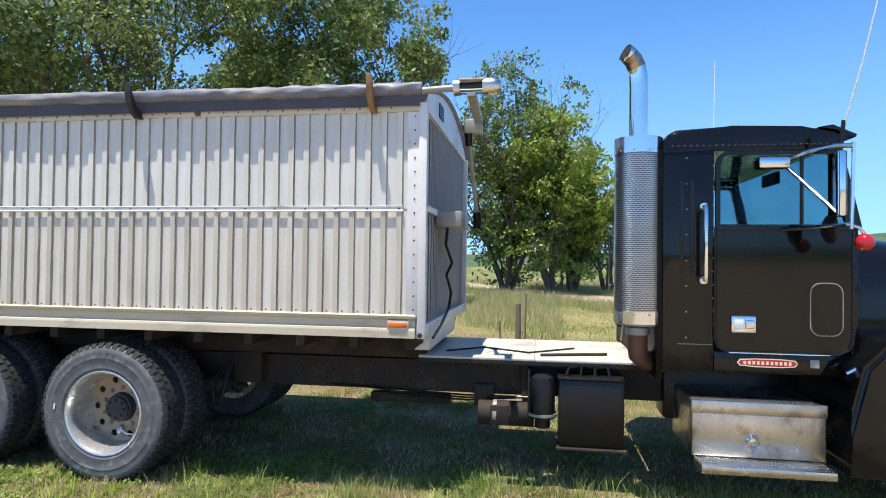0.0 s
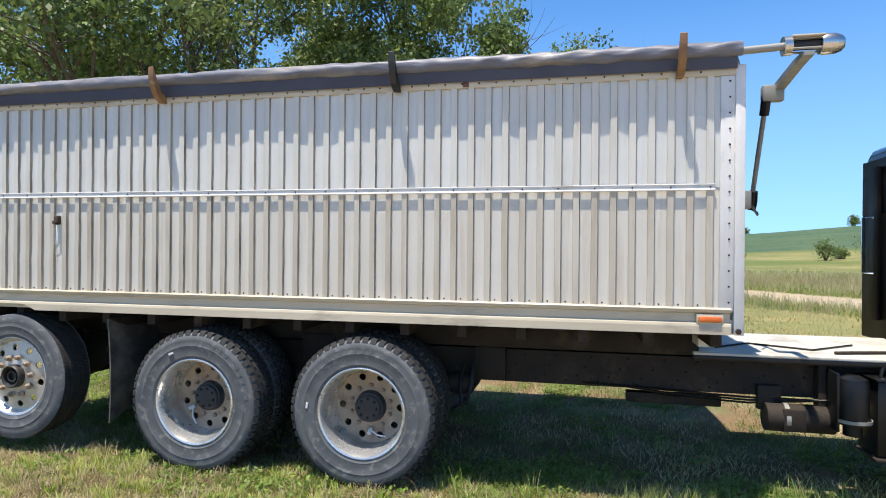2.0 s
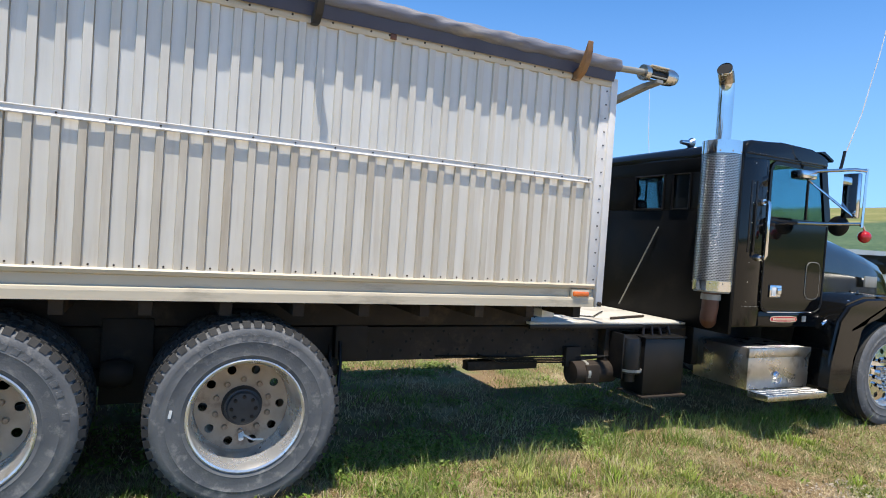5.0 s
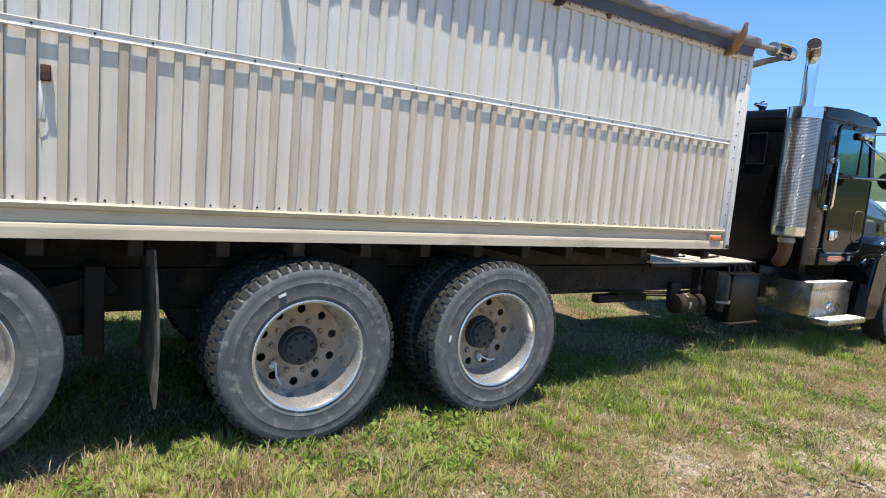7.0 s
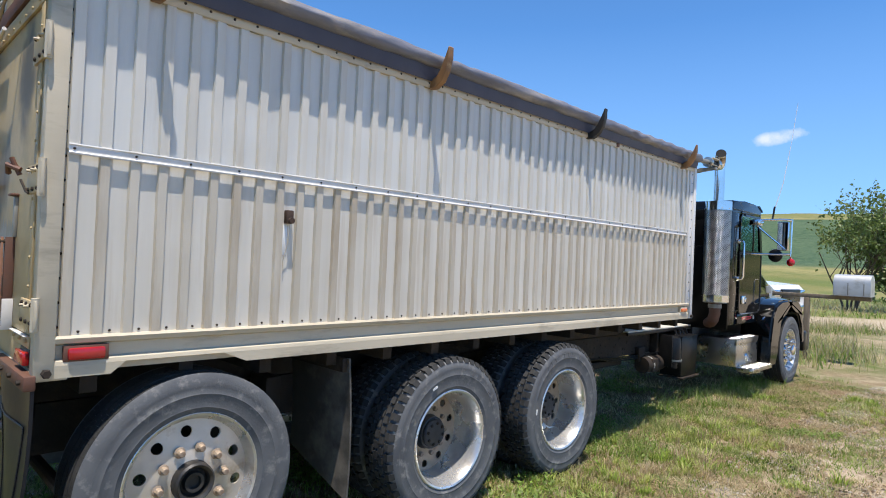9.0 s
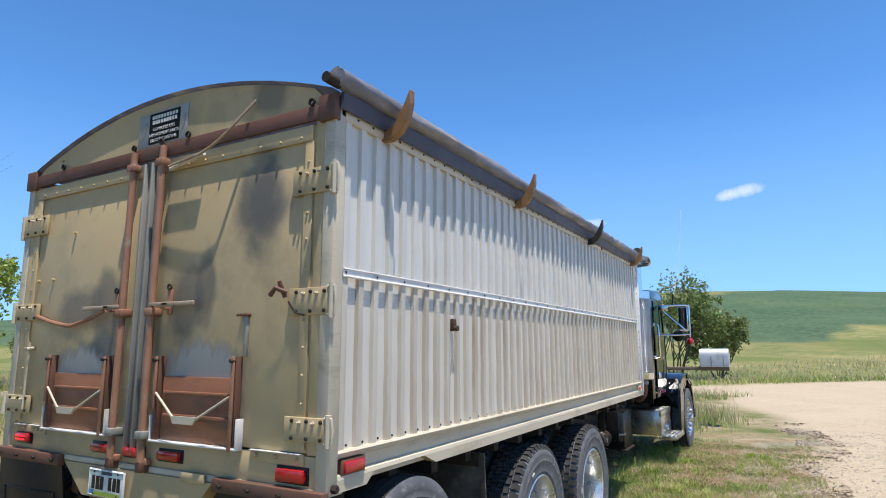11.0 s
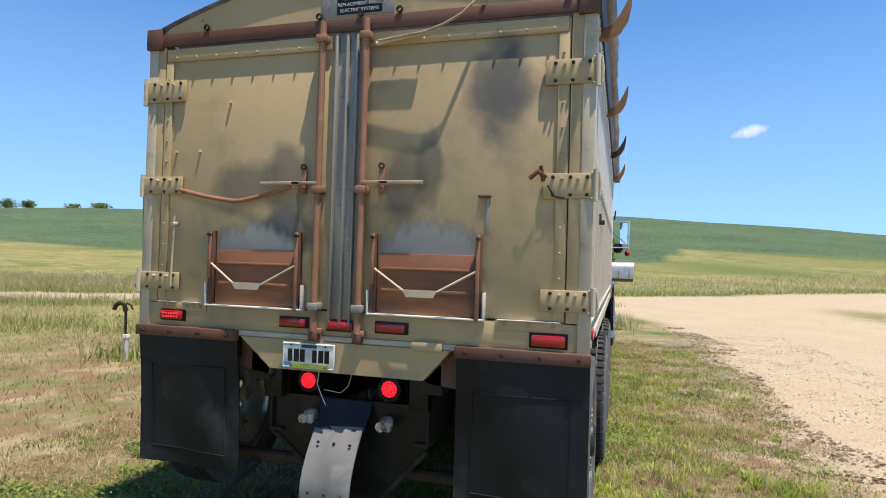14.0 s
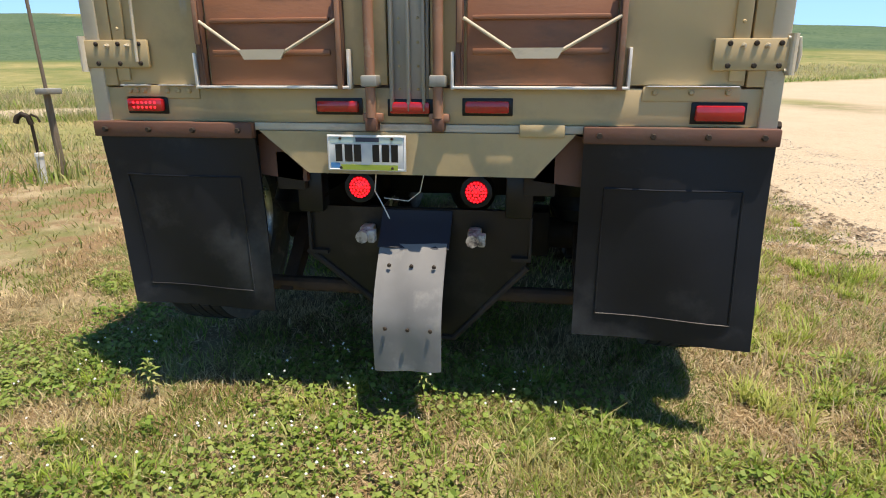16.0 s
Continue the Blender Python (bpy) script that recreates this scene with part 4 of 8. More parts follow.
    part("gusset", box(B(), X - 0.045, X - 0.031, 0.7, 0.86, 1.135, 1.18, 0.003), M["beige"], truck)
    for poly in ([(1.905, 1.12), (1.86, 1.135), (1.71, 0.99), (1.71, 0.935), (1.905, 0.96)], [(0.62, 1.125), (0.66, 1.135), (0.805, 0.99), (0.805, 0.96), (0.62, 0.94)]):
        part("side_gusset", prism(B(), poly, "x", 0.0, 0.045), M["rust"], truck, "rust-brown steel gusset plate")
    plate = part("number_plate", box(B(), X - 0.05, X - 0.044, 1.278, 1.583, 1.0, 1.135, 0.002), M["white"], truck, "white number plate with dark characters and a green band")
    for i, w in enumerate((0.026, 0.03, 0.028, 0.0, 0.026, 0.028, 0.026)):
        if w:
            part("plate_character", box(B(), X - 0.0525, X - 0.051, 1.55 - i * 0.036 - w, 1.55 - i * 0.036, 1.035, 1.1), M["plate_black"], plate, smooth=0)
    part("plate_border", tube(B(), [(X - 0.0505, y, z) for y, z in ((1.284, 1.006), (1.577, 1.006), (1.577, 1.129), (1.284, 1.129), (1.284, 1.006))], 0.002, 6), M["bright_white"], plate)
    part("plate_sky", box(B(), X - 0.0508, X - 0.0501, 1.29, 1.571, 1.104, 1.127), M["plate_sky"], plate, smooth=0)
    part("plate_corner", box(B(), X - 0.0508, X - 0.0501, 1.535, 1.571, 1.01, 1.03), M["plate_blue"], plate, smooth=0)
    for y, z in ((1.33, 1.122), (1.53, 1.122), (1.33, 1.012), (1.53, 1.012)):
        put("plate_screw", nut_mesh, Matrix.Translation((X - 0.05, y, z)) @ REAR @ Matrix.Scale(0.5, 4), plate)
    part("plate_band", box(B(), X - 0.0525, X - 0.051, 1.31, 1.53, 1.004, 1.024), M["plate_green"], plate, smooth=0)
    part("plate_title", box(B(), X - 0.0525, X - 0.051, 1.38, 1.47, 1.11, 1.126), M["hem"], plate, smooth=0)
    for y, z in ((1.508, 0.906), (1.028, 0.898)):
        lamp = part("stop_lamp", lathe(B(), [(0.0, -0.012), (0.03, -0.01), (0.046, 0.0), (0.046, 0.02)], (0.06, y, z), "x", 28), M["red_lens"], truck, "round red stop lamp, lit")
        part("lamp_housing", lathe(B(), [(0.047, -0.008), (0.064, -0.004), (0.068, 0.06), (0.0, 0.06)], (0.06, y, z), "x", 28), M["flap"], lamp)
        for r, c in ((0.0, 1), (0.012, 6), (0.024, 12), (0.035, 18)):
            for k in range(c):
                a = 2 * math.pi * k / c
                put("led", led_mesh, Matrix.Translation((0.046 + r * 0.12, y + r * math.cos(a) * 1.1, z + r * math.sin(a) * 1.1)), lamp)
    # hitch plate
    bm = prism(B(), [(0.80, 0.82), (1.745, 0.82), (1.75, 0.63), (1.28, 0.265), (1.12, 0.255), (0.82, 0.59)], "x", 0.075, 0.105)
    part("hitch_plate", bm, M["plate_black"], truck, "black steel hitch plate")
    bm = tube(B(), [(0.072, 0.815, 0.585), (0.072, 1.12, 0.25), (0.072, 1.28, 0.26), (0.072, 1.752, 0.625)], 0.014, 8)
    part("hitch_edge", bm, M["chassis"], truck)
    for y in (0.86, 1.72):
        part("hitch_bracket", box(B(), 0.03, 0.12, y - 0.06, y + 0.05, 0.80, 0.985, 0.012), M["plate_black"], truck)
    for y in (1.475, 1.03):
        bm = B()
        cyl(bm, (-0.06, y, 0.725), (0.075, y, 0.725), 0.026, seg=8)
        box(bm, -0.05, -0.01, y - 0.05, y - 0.02, 0.7, 0.75, 0.006)
        box(bm, 0.0, 0.074, y - 0.026, y + 0.026, 0.7, 0.752, 0.008)
        part("hose_coupling", bm, M["splashed"], truck, "paint-splashed hose coupling")
    part("rear_cross_tube", cyl(B(), (0.25, 0.3, 0.40), (0.25, YL - 0.3, 0.40), 0.035, seg=12), M["rusty"], truck, "rusty brown cross tube")
    for y in (0.55, 1.9):
        part("lift_link", prism(B(), [(0.2, 0.38), (0.3, 0.38), (0.62, 0.62), (0.52, 0.66)], "y", y, y + 0.06), M["rusty"], truck)
    # hanging centre flap
    bm = B()
    rows_, w0 = 16, 0.272
    grid = []
    for i in range(rows_ + 1):
        t = i / rows_
        z = 0.70 - 0.49 * t
        x = -0.035 - 0.16 * math.sin(min(1, t * 1.5) * math.pi / 2) + 0.012 * t
        grid.append([bm.verts.new((x + 0.006 * math.sin(j * 1.6 + t * 3), 1.134 + w0 * j / 6, z - 0.012 * (j - 3) / 6)) for j in range(7)])
    for a, b in zip(grid, grid[1:]):
        for j in range(6):
            bm.faces.new((a[j], a[j + 1], b[j + 1], b[j]))
    bmesh.ops.recalc_face_normals(bm, faces=bm.faces)
    bmesh.ops.solidify(bm, geom=bm.faces[:], thickness=0.01)
    cf = part("centre_flap", bm, M["grey_flap"], truck, "grey rubber flap hanging over the hitch")
    bm = B()
    grid = []
    for i in range(7):
        t = i / 6
        grid.append([bm.verts.new((0.062 - 0.108 * t ** 1.3, 1.125 + 0.29 * j / 4, 0.815 - 0.13 * t)) for j in range(5)])
    for a, b in zip(grid, grid[1:]):
        for j in range(4):
            bm.faces.new((a[j], a[j + 1], b[j + 1], b[j]))
    bmesh.ops.recalc_face_normals(bm, faces=bm.faces)
    bmesh.ops.solidify(bm, geom=bm.faces[:], thickness=0.008)
    part("flap_top", bm, M["navy_rubber"], cf, "dark navy rubber strip")
    for t in (0.15, 0.62):
        xx = -0.035 - 0.16 * math.sin(min(1, t * 1.5) * math.pi / 2) + 0.012 * t - 0.009
        for j in range(3):
            put("bolt", bolt_mesh, Matrix.Translation((xx, 1.175 + j * 0.09, 0.70 - 0.49 * t)) @ REAR @ Matrix.Scale(1.3, 4), cf)
    part("lamp_wire", tube(B(), [(0.03, 1.43, 0.97), (0.02, 1.435, 0.9), (0.0, 1.4, 0.85), (0.01, 1.375, 0.79)], 0.0026, 6), M["white"], truck)
    part("lamp_wire", tube(B(), [(0.03, 1.235, 0.97), (0.02, 1.25, 0.9), (0.03, 1.3, 0.86), (0.03, 1.4, 0.87)], 0.002, 6), M["white"], truck)
    # mud flaps
    for y0, y1, zb, xb in ((-0.015, 0.63, 0.365, -0.06), (1.885, 2.545, 0.39, -0.03)):
        bm = B()
        grid = []
        for i in range(9):
            t = i / 8
            row = []
            for j in range(9):
                q = j / 8
                hang = 1.14 + (zb - 1.14) * t + (0.05 * (q - 0.5) * t if y0 > 1 else 0.0)
                swing = X - 0.03 + (xb - X) * t ** 1.5 + (0.1 * (0.5 - q) * t if y0 > 1 else 0.07 * (q - 0.5) * t)
                row.append(bm.verts.new((swing + 0.012 * math.sin(j * 0.8 + i * 0.5), y0 + (y1 - y0) * q - (0.08 * q * t if y0 > 1 else 0.0), hang)))
            grid.append(row)
        corners = [[v.co.copy() for v in row] for row in grid]
        for a, b in zip(grid, grid[1:]):
            for j in range(8):
                bm.faces.new((a[j], a[j + 1], b[j + 1], b[j]))
        bmesh.ops.recalc_face_normals(bm, faces=bm.faces)
        bmesh.ops.solidify(bm, geom=bm.faces[:], thickness=0.014)
        mf = part("mud_flap", bm, M["flap"], truck, "black rubber mud flap under a rusty bar", smooth=40)
        br = part("flap_bar", box(B(), X - 0.055, X - 0.012, y0 - 0.005, y1 + 0.005, 1.115, 1.175, 0.006), M["rust"], mf)
        for k in range(4):
            put("bolt", nut_mesh, Matrix.Translation((X - 0.055, y0 + 0.05 + k * (y1 - y0 - 0.1) / 3, 1.145)) @ REAR, mf)
        # thin scored frame that follows the hanging sheet
        def on_flap(u, v):
            a, b = min(7, int(v * 8)), min(7, int(u * 8))
            p0 = corners[a][b].lerp(corners[a][b + 1], u * 8 - b)
            return p0.lerp(corners[a + 1][b].lerp(corners[a + 1][b + 1], u * 8 - b), v * 8 - a) + Vector((-0.003, 0, 0))
        bm = B()
        edge = [(0.13, 0.24), (0.87, 0.24), (0.87, 0.88), (0.13, 0.88), (0.13, 0.24)]
        for (u0, v0), (u1, v1) in zip(edge, edge[1:]):
            tube(bm, [on_flap(u0 + (u1 - u0) * k / 8, v0 + (v1 - v0) * k / 8) for k in range(9)], 0.0035, 5)
        part("flap_moulding", bm, M["flap"], mf)
    # decal on the cap
    sign = part("tarp_maker_decal", box(B(), X - 0.019, X - 0.0155, 1.02, 1.44, 2.875, 3.075, 0.001), M["decal"], truck, "grey sticker with a black advertising panel")
    panel = part("black_panel", box(B(), X - 0.0215, X - 0.0195, 1.085, 1.345, 2.885, 3.065), M["plate_black"], sign, smooth=0)
    bars = ((3.03, 0.02, 0.225), (3.0, 0.022, 0.215))
    for z, h, w in bars:
        for k in range(9):
            part("letter_bar", box(B(), X - 0.0235, X - 0.022, 1.215 - w / 2 + k * w / 9, 1.215 - w / 2 + (k + 0.72) * w / 9, z, z + h), M["white"], panel, smooth=0)
    for text, z in (("COMPLETE KITS", 2.962), ("REPLACEMENT PARTS", 2.93), ("ELECTRIC SYSTEMS", 2.898)):
        cu = bpy.data.curves.new("lettering", "FONT")
        cu.body, cu.size, cu.align_x, cu.extrude = text, 0.026, "CENTER", 0.0006
        ob = new("lettering_source", cu)
        me = bpy.data.meshes.new_from_object(ob)
        bpy.data.objects.remove(ob)
        me.materials.append(M["white"])
        put("lettering", me, Matrix.Translation((X - 0.0225, 1.215, z)) @ Euler((radians(90), 0, radians(-90))).to_matrix().to_4x4(), panel)
    for y in (1.055, 1.39):
        bm = lathe(B(), [(0.0, -0.002), (0.028, -0.002), (0.03, 0.0)], (0, 0, 0), "x", 16)
        bmesh.ops.transform(bm, matrix=Matrix.Translation((X - 0.0195, y, 2.97)) @ Matrix.Rotation(0.35, 4, "X") @ Matrix.Diagonal((1, 0.5, 1.9, 1)), verts=bm.verts)
        part("cob_shape", bm, M["galv"], sign)


led_mesh = finish(lathe(B(), [(0.0, -0.004), (0.0045, -0.002), (0.006, 0.002)], (0, 0, 0), "x", 8), "led", M["red_lit"])
M["plate_sky"] = surf("plate_sky", (0.42, 0.56, 0.5), (0.5, 0.6, 0.56), 30, 0.45)
M["plate_blue"] = surf("plate_blue", (0.05, 0.22, 0.5), (0.06, 0.26, 0.55), 30, 0.45)
M["plate_green"] = surf("plate_green", (0.35, 0.42, 0.05), (0.3, 0.38, 0.05), 10, 0.5)
M["decal"] = surf("decal_grey", (0.36, 0.36, 0.33), (0.3, 0.3, 0.28), 9, 0.5)
build_rear()


# ---- wheels ----
def holed_disc(bm, r0, r1, count, hole, rh, y, dish=0.0):
    """A flat ring with round hand holes, 10 mm thick."""
    n = 20
    half = math.pi / count
    for c in range(count):
        mid = 2 * math.pi * c / count
        ring_a, ring_b = [], []
        a_, b_ = half * rh, (r1 - r0) / 2
        rm = (r0 + r1) / 2
        corners = [(a_, -b_), (a_, b_), (-a_, b_), (-a_, -b_), (a_, -b_)]
        for k in range(n):
            (pu, pv), (qu, qv), q = corners[k // 5], corners[k // 5 + 1], (k % 5) / 5
            eu, ev = pu + (qu - pu) * q, pv + (qv - pv) * q
            f = math.atan2(ev, eu)
            for lst, u, v in ((ring_a, eu, ev + rm - rh), (ring_b, math.cos(f) * hole, math.sin(f) * hole)):
                ang, r = mid + u / rh, rh + v
                lst.append(bm.verts.new((r * math.cos(ang), y + dish * (r - r0) / (r1 - r0), r * math.sin(ang))))
        for k in range(n):
            bm.faces.new((ring_a[k], ring_a[(k + 1) % n], ring_b[(k + 1) % n], ring_b[k]))
    bmesh.ops.remove_doubles(bm, verts=bm.verts, dist=0.0008)
    bmesh.ops.recalc_face_normals(bm, faces=bm.faces)
    bmesh.ops.solidify(bm, geom=bm.faces[:], thickness=0.01)
    return bm


def tyre_meshes(r, w, lugs):
    """Carcass and tread blocks, centred on the wheel's middle plane."""
    h = w / 2
    prof = [(0.315, -h * 0.72), (0.325, -h * 0.86), (0.342, -h * 0.9), (0.352, -h * 0.94), (0.356, -h * 0.93), (0.40, -h * 0.985), (0.425, -h * 1.0), (0.43, -h * 1.014), (0.436, -h * 1.0), (0.47, -h * 0.985), (0.475, -h * 0.992), (0.50, -h * 0.93), (0.514, -h * 0.87), (r - 0.024, -h * 0.8), (r - 0.016, -h * 0.4), (r - 0.012, 0)]
    prof = [(a if a < 0.357 or a > r - 0.03 else 0.356 + (a - 0.356) * (r - 0.024 - 0.356) / (0.523 - 0.356), b) for a, b in prof]
    prof = prof + [(a, -b) for a, b in prof[-2::-1]] + [(0.315, h * 0.72)]
    car = finish(lathe(B(), prof, (0, 0, 0), "y", 72), "tyre", M["tyre"], 40)
    bm = B()
    for k in range(lugs):
        for row in range(5):
            a = 2 * math.pi * (k + (0.5 if row % 2 else 0)) / lugs
            y0, y1 = (-h * 0.82 + row * h * 1.64 / 5 + 0.004, -h * 0.82 + (row + 1) * h * 1.64 / 5 - 0.004)
            da = 2 * math.pi / lugs * (0.34 if lugs < 90 else 0.46)
            lo = r - 0.036 if row in (0, 4) else r - 0.02
            pts = []
            for rr in (lo, r if row in (1, 2, 3) else r - 0.004):
                for yq in (y0, y1):
                    for sa in (-da, da):
                        yv = yq
                        if row == 0 and yq == y0 and rr == lo:
                            yv -= 0.018
                        if row == 4 and yq == y1 and rr == lo:
                            yv += 0.018
                        pts.append(bm.verts.new((rr * math.cos(a + sa), yv, rr * math.sin(a + sa))))
            for f in ((0, 1, 3, 2), (4, 6, 7, 5), (0, 4, 5, 1), (2, 3, 7, 6), (0, 2, 6, 4), (1, 5, 7, 3)):
                bm.faces.new([pts[i] for i in f])
    return car, finish(bm, "tread", M["tread"], 0)


tyre_drive, tread_drive = tyre_meshes(0.547, 0.285, 54)
tyre_rib, tread_rib = tyre_meshes(0.518, 0.3, 110)
lug_drive = finish(lathe(B(), [(0.0, -0.034), (0.013, -0.034), (0.017, -0.028), (0.017, -0.004), (0.025, -0.002), (0.025, 0.002)], (0, 0, 0), "y", 10), "lug_nut", M["rim_dirty"])
lug_chrome = finish(lathe(B(), [(0.0, -0.075), (0.012, -0.07), (0.017, -0.055), (0.019, -0.004), (0.024, 0.0)], (0, 0, 0), "y", 12), "lug_nut", M["chrome"])
lug_silver = finish(lathe(B(), [(0.0, -0.034), (0.013, -0.034), (0.018, -0.026), (0.018, -0.004), (0.027, -0.002), (0.027, 0.002)], (0, 0, 0), "y", 10), "lug_nut", M["white"])
# deep-dished drive rim: lip, bright barrel; disc; hub
drive_rim = finish(lathe(B(), [(0.300, -0.118), (0.303, -0.126), (0.296, -0.131), (0.286, -0.126), (0.279, -0.11), (0.272, -0.085), (0.266, -0.06), (0.262, 0.0), (0.256, 0.09), (0.248, 0.115), (0.246, 0.125), (0.262, 0.128), (0.285, 0.13), (0.30, 0.131)], (0, 0, 0), "y", 64), "rim", M["rim_bright"], 35)
drive_disc = finish(holed_disc(B(), 0.10, 0.25, 10, 0.024, 0.205, 0.115), "disc", M["rim_dirty"], 30)
drive_hub = finish(lathe(B(), [(0.0, 0.018), (0.05, 0.02), (0.082, 0.025), (0.09, 0.035), (0.09, 0.05), (0.1, 0.054), (0.1, 0.08), (0.108, 0.095), (0.112, 0.116)], (0, 0, 0), "y", 32), "hub", M["hub"])
tag_rim = finish(lathe(B(), [(0.300, -0.118), (0.303, -0.126), (0.296, -0.131), (0.286, -0.126), (0.279, -0.112), (0.272, -0.09), (0.262, -0.078), (0.258, -0.07), (0.258, -0.05), (0.27, 0.08), (0.30, 0.12)], (0, 0, 0), "y", 64), "rim", M["rim_bright"], 35)
tag_disc = finish(holed_disc(B(), 0.085, 0.262, 10, 0.025, 0.215, -0.105, 0.028), "disc", M["alu"], 30)
tag_hub = finish(lathe(B(), [(0.0, -0.115), (0.028, -0.115), (0.032, -0.125), (0.03, -0.14), (0.042, -0.142), (0.048, -0.118), (0.06, -0.112), (0.066, -0.15), (0.078, -0.16), (0.086, -0.15), (0.09, -0.1)], (0, 0, 0), "y", 28), "hub", M["black_steel"])
front_disc = finish(holed_disc(B(), 0.085, 0.265, 10, 0.026, 0.215, -0.105, 0.03), "disc", M["chrome"], 30)
front_hub = finish(lathe(B(), [(0.0, -0.2), (0.06, -0.195), (0.075, -0.18), (0.08, -0.1)], (0, 0, 0), "y", 28), "hub", M["chrome"])
stem_mesh = finish(tube(B(), [(0.0, 0.1, -0.13), (0.015, 0.07, -0.16), (0.06, 0.06, -0.185), (0.12, 0.065, -0.19)], 0.006, 6), "valve_stem", M["white"])
weight_mesh = finish(cyl(B(), (0.0, 0.1, -0.15), (0.0, 0.06, -0.18), 0.014, seg=8), "valve_cap", M["white"])
mark_mesh = finish(box(B(), -0.008, 0.008, -0.003, 0.0, -0.022, 0.022, 0.001), "sidewall_mark", M["white"], 0)


for me in (drive_rim, drive_disc, drive_hub, tag_rim, tag_disc, tag_hub, front_disc, front_hub, stem_mesh, weight_mesh):
    me.transform(Matrix.Diagonal((1.09, 1, 1.09, 1)))


def wheel(at, kind, turn=0.0, far=False):
    """One wheel with its tyre; the outside faces -y unless far."""
    m = Matrix.Translation(at) @ Matrix.Rotation(math.pi if far else 0, 4, "Z") @ Matrix.Rotation(turn, 4, "Y")
    rim = {"drive": drive_rim, "inner": drive_rim, "tag": tag_rim, "front": tag_rim}[kind]
    tyre, tread = (tyre_drive, tread_drive) if kind in ("drive", "inner") else (tyre_rib, tread_rib)
    w = put("wheel", rim, m, truck, {"drive": "deep-dished aluminium drive wheel with a dusty disc", "inner": "inner dual wheel", "tag": "aluminium lift-axle wheel", "front": "polished front wheel with chrome nut caps"}[kind])
    put("tyre", tyre, Matrix(), w, "worn black truck tyre")
    put("tread", tread, Matrix(), w)
    if kind == "inner":
        return w
    put("disc", {"drive": drive_disc, "tag": tag_disc, "front": front_disc}[kind], Matrix(), w)
    put("hub", {"drive": drive_hub, "tag": tag_hub, "front": front_hub}[kind], Matrix(), w)
    for k in range(10):
        a = 2 * math.pi * k / 10 + 0.3
        if kind == "drive":
            put("lug_nut", lug_drive, Matrix.Translation((0.158 * math.cos(a), 0.115, 0.158 * math.sin(a))), w)
        elif kind == "front":
            put("lug_nut", lug_chrome, Matrix.Translation((0.156 * math.cos(a), -0.108, 0.156 * math.sin(a))), w)
        else:
            put("lug_nut", lug_silver if k % 2 else lug_drive, Matrix.Translation((0.156 * math.cos(a), -0.108, 0.156 * math.sin(a))), w)
    if kind == "drive":
        for k in range(8):
            a = 2 * math.pi * k / 8
            put("hub_bolt", bolt_mesh, Matrix.Translation((0.07 * math.cos(a), 0.024, 0.07 * math.sin(a))) @ Matrix.Scale(1.8, 4), w)
        put("valve_stem", stem_mesh, Matrix(), w)
        put("valve_cap", weight_mesh, Matrix(), w)
        put("sidewall_mark", mark_mesh, Matrix.Translation((-0.405, -0.1425, 0.04)) @ Matrix.Rotation(0.15, 4, "Y"), w)
        # raised lettering on the sidewall, worn past reading
        for k in range(9):
            if k % 4 == 3:
                continue
            a = math.radians(125 - k * 7.5)
            put("sidewall_letter", letter_mesh, Matrix.Translation((0.455 * math.cos(a), -0.1415, 0.455 * math.sin(a))) @ Matrix.Rotation(math.pi / 2 - a, 4, "Y"), w)
    return w


letter_mesh = finish(box(B(), -0.016, 0.016, -0.0025, 0.001, -0.016, 0.016, 0.001), "sidewall_letter", M["tyre"], 0)
lug_silver.materials[0] = M["rim_dirty"]
M["tag_alu"] = surf("dusty_aluminium", (0.66, 0.6, 0.52), (0.52, 0.46, 0.38), 8, 0.42, metal=0.45, c3=(0.36, 0.28, 0.2), c3_scale=6, c3_amount=0.4)
tag_disc.materials[0] = M["tag_alu"]
for x, turn in ((3.652, 0.0), (2.312, 1.0)):
    wheel((x, 0.095, 0.503), "drive", turn)
    wheel((x, 0.43, 0.503), "inner", turn + 0.4)
    wheel((x, YL - 0.43, 0.503), "inner", turn + 0.9, True)
    wheel((x, YL - 0.095, 0.503), "drive", turn + 1.7, True)
wheel((0.60, 0.14, 0.60), "tag", 0.2)
wheel((0.60, YL - 0.14, 0.60), "tag", 0.9, True)
wheel((9.93, 0.12, 0.51), "front", 0.1)
wheel((9.93, YL - 0.12, 0.51), "front", 0.6, True)


# ---- chassis ----
# thin black discs on the rail's face, painting in the dark of open holes
hole_mesh = finish(cyl(B(), (0, 0, 0), (0, 0.003, 0), 0.011, seg=10), "bolt_hole", surf("hole_black", (0.004, 0.004, 0.004), (0.006, 0.006, 0.006), 9, 0.9), 0)


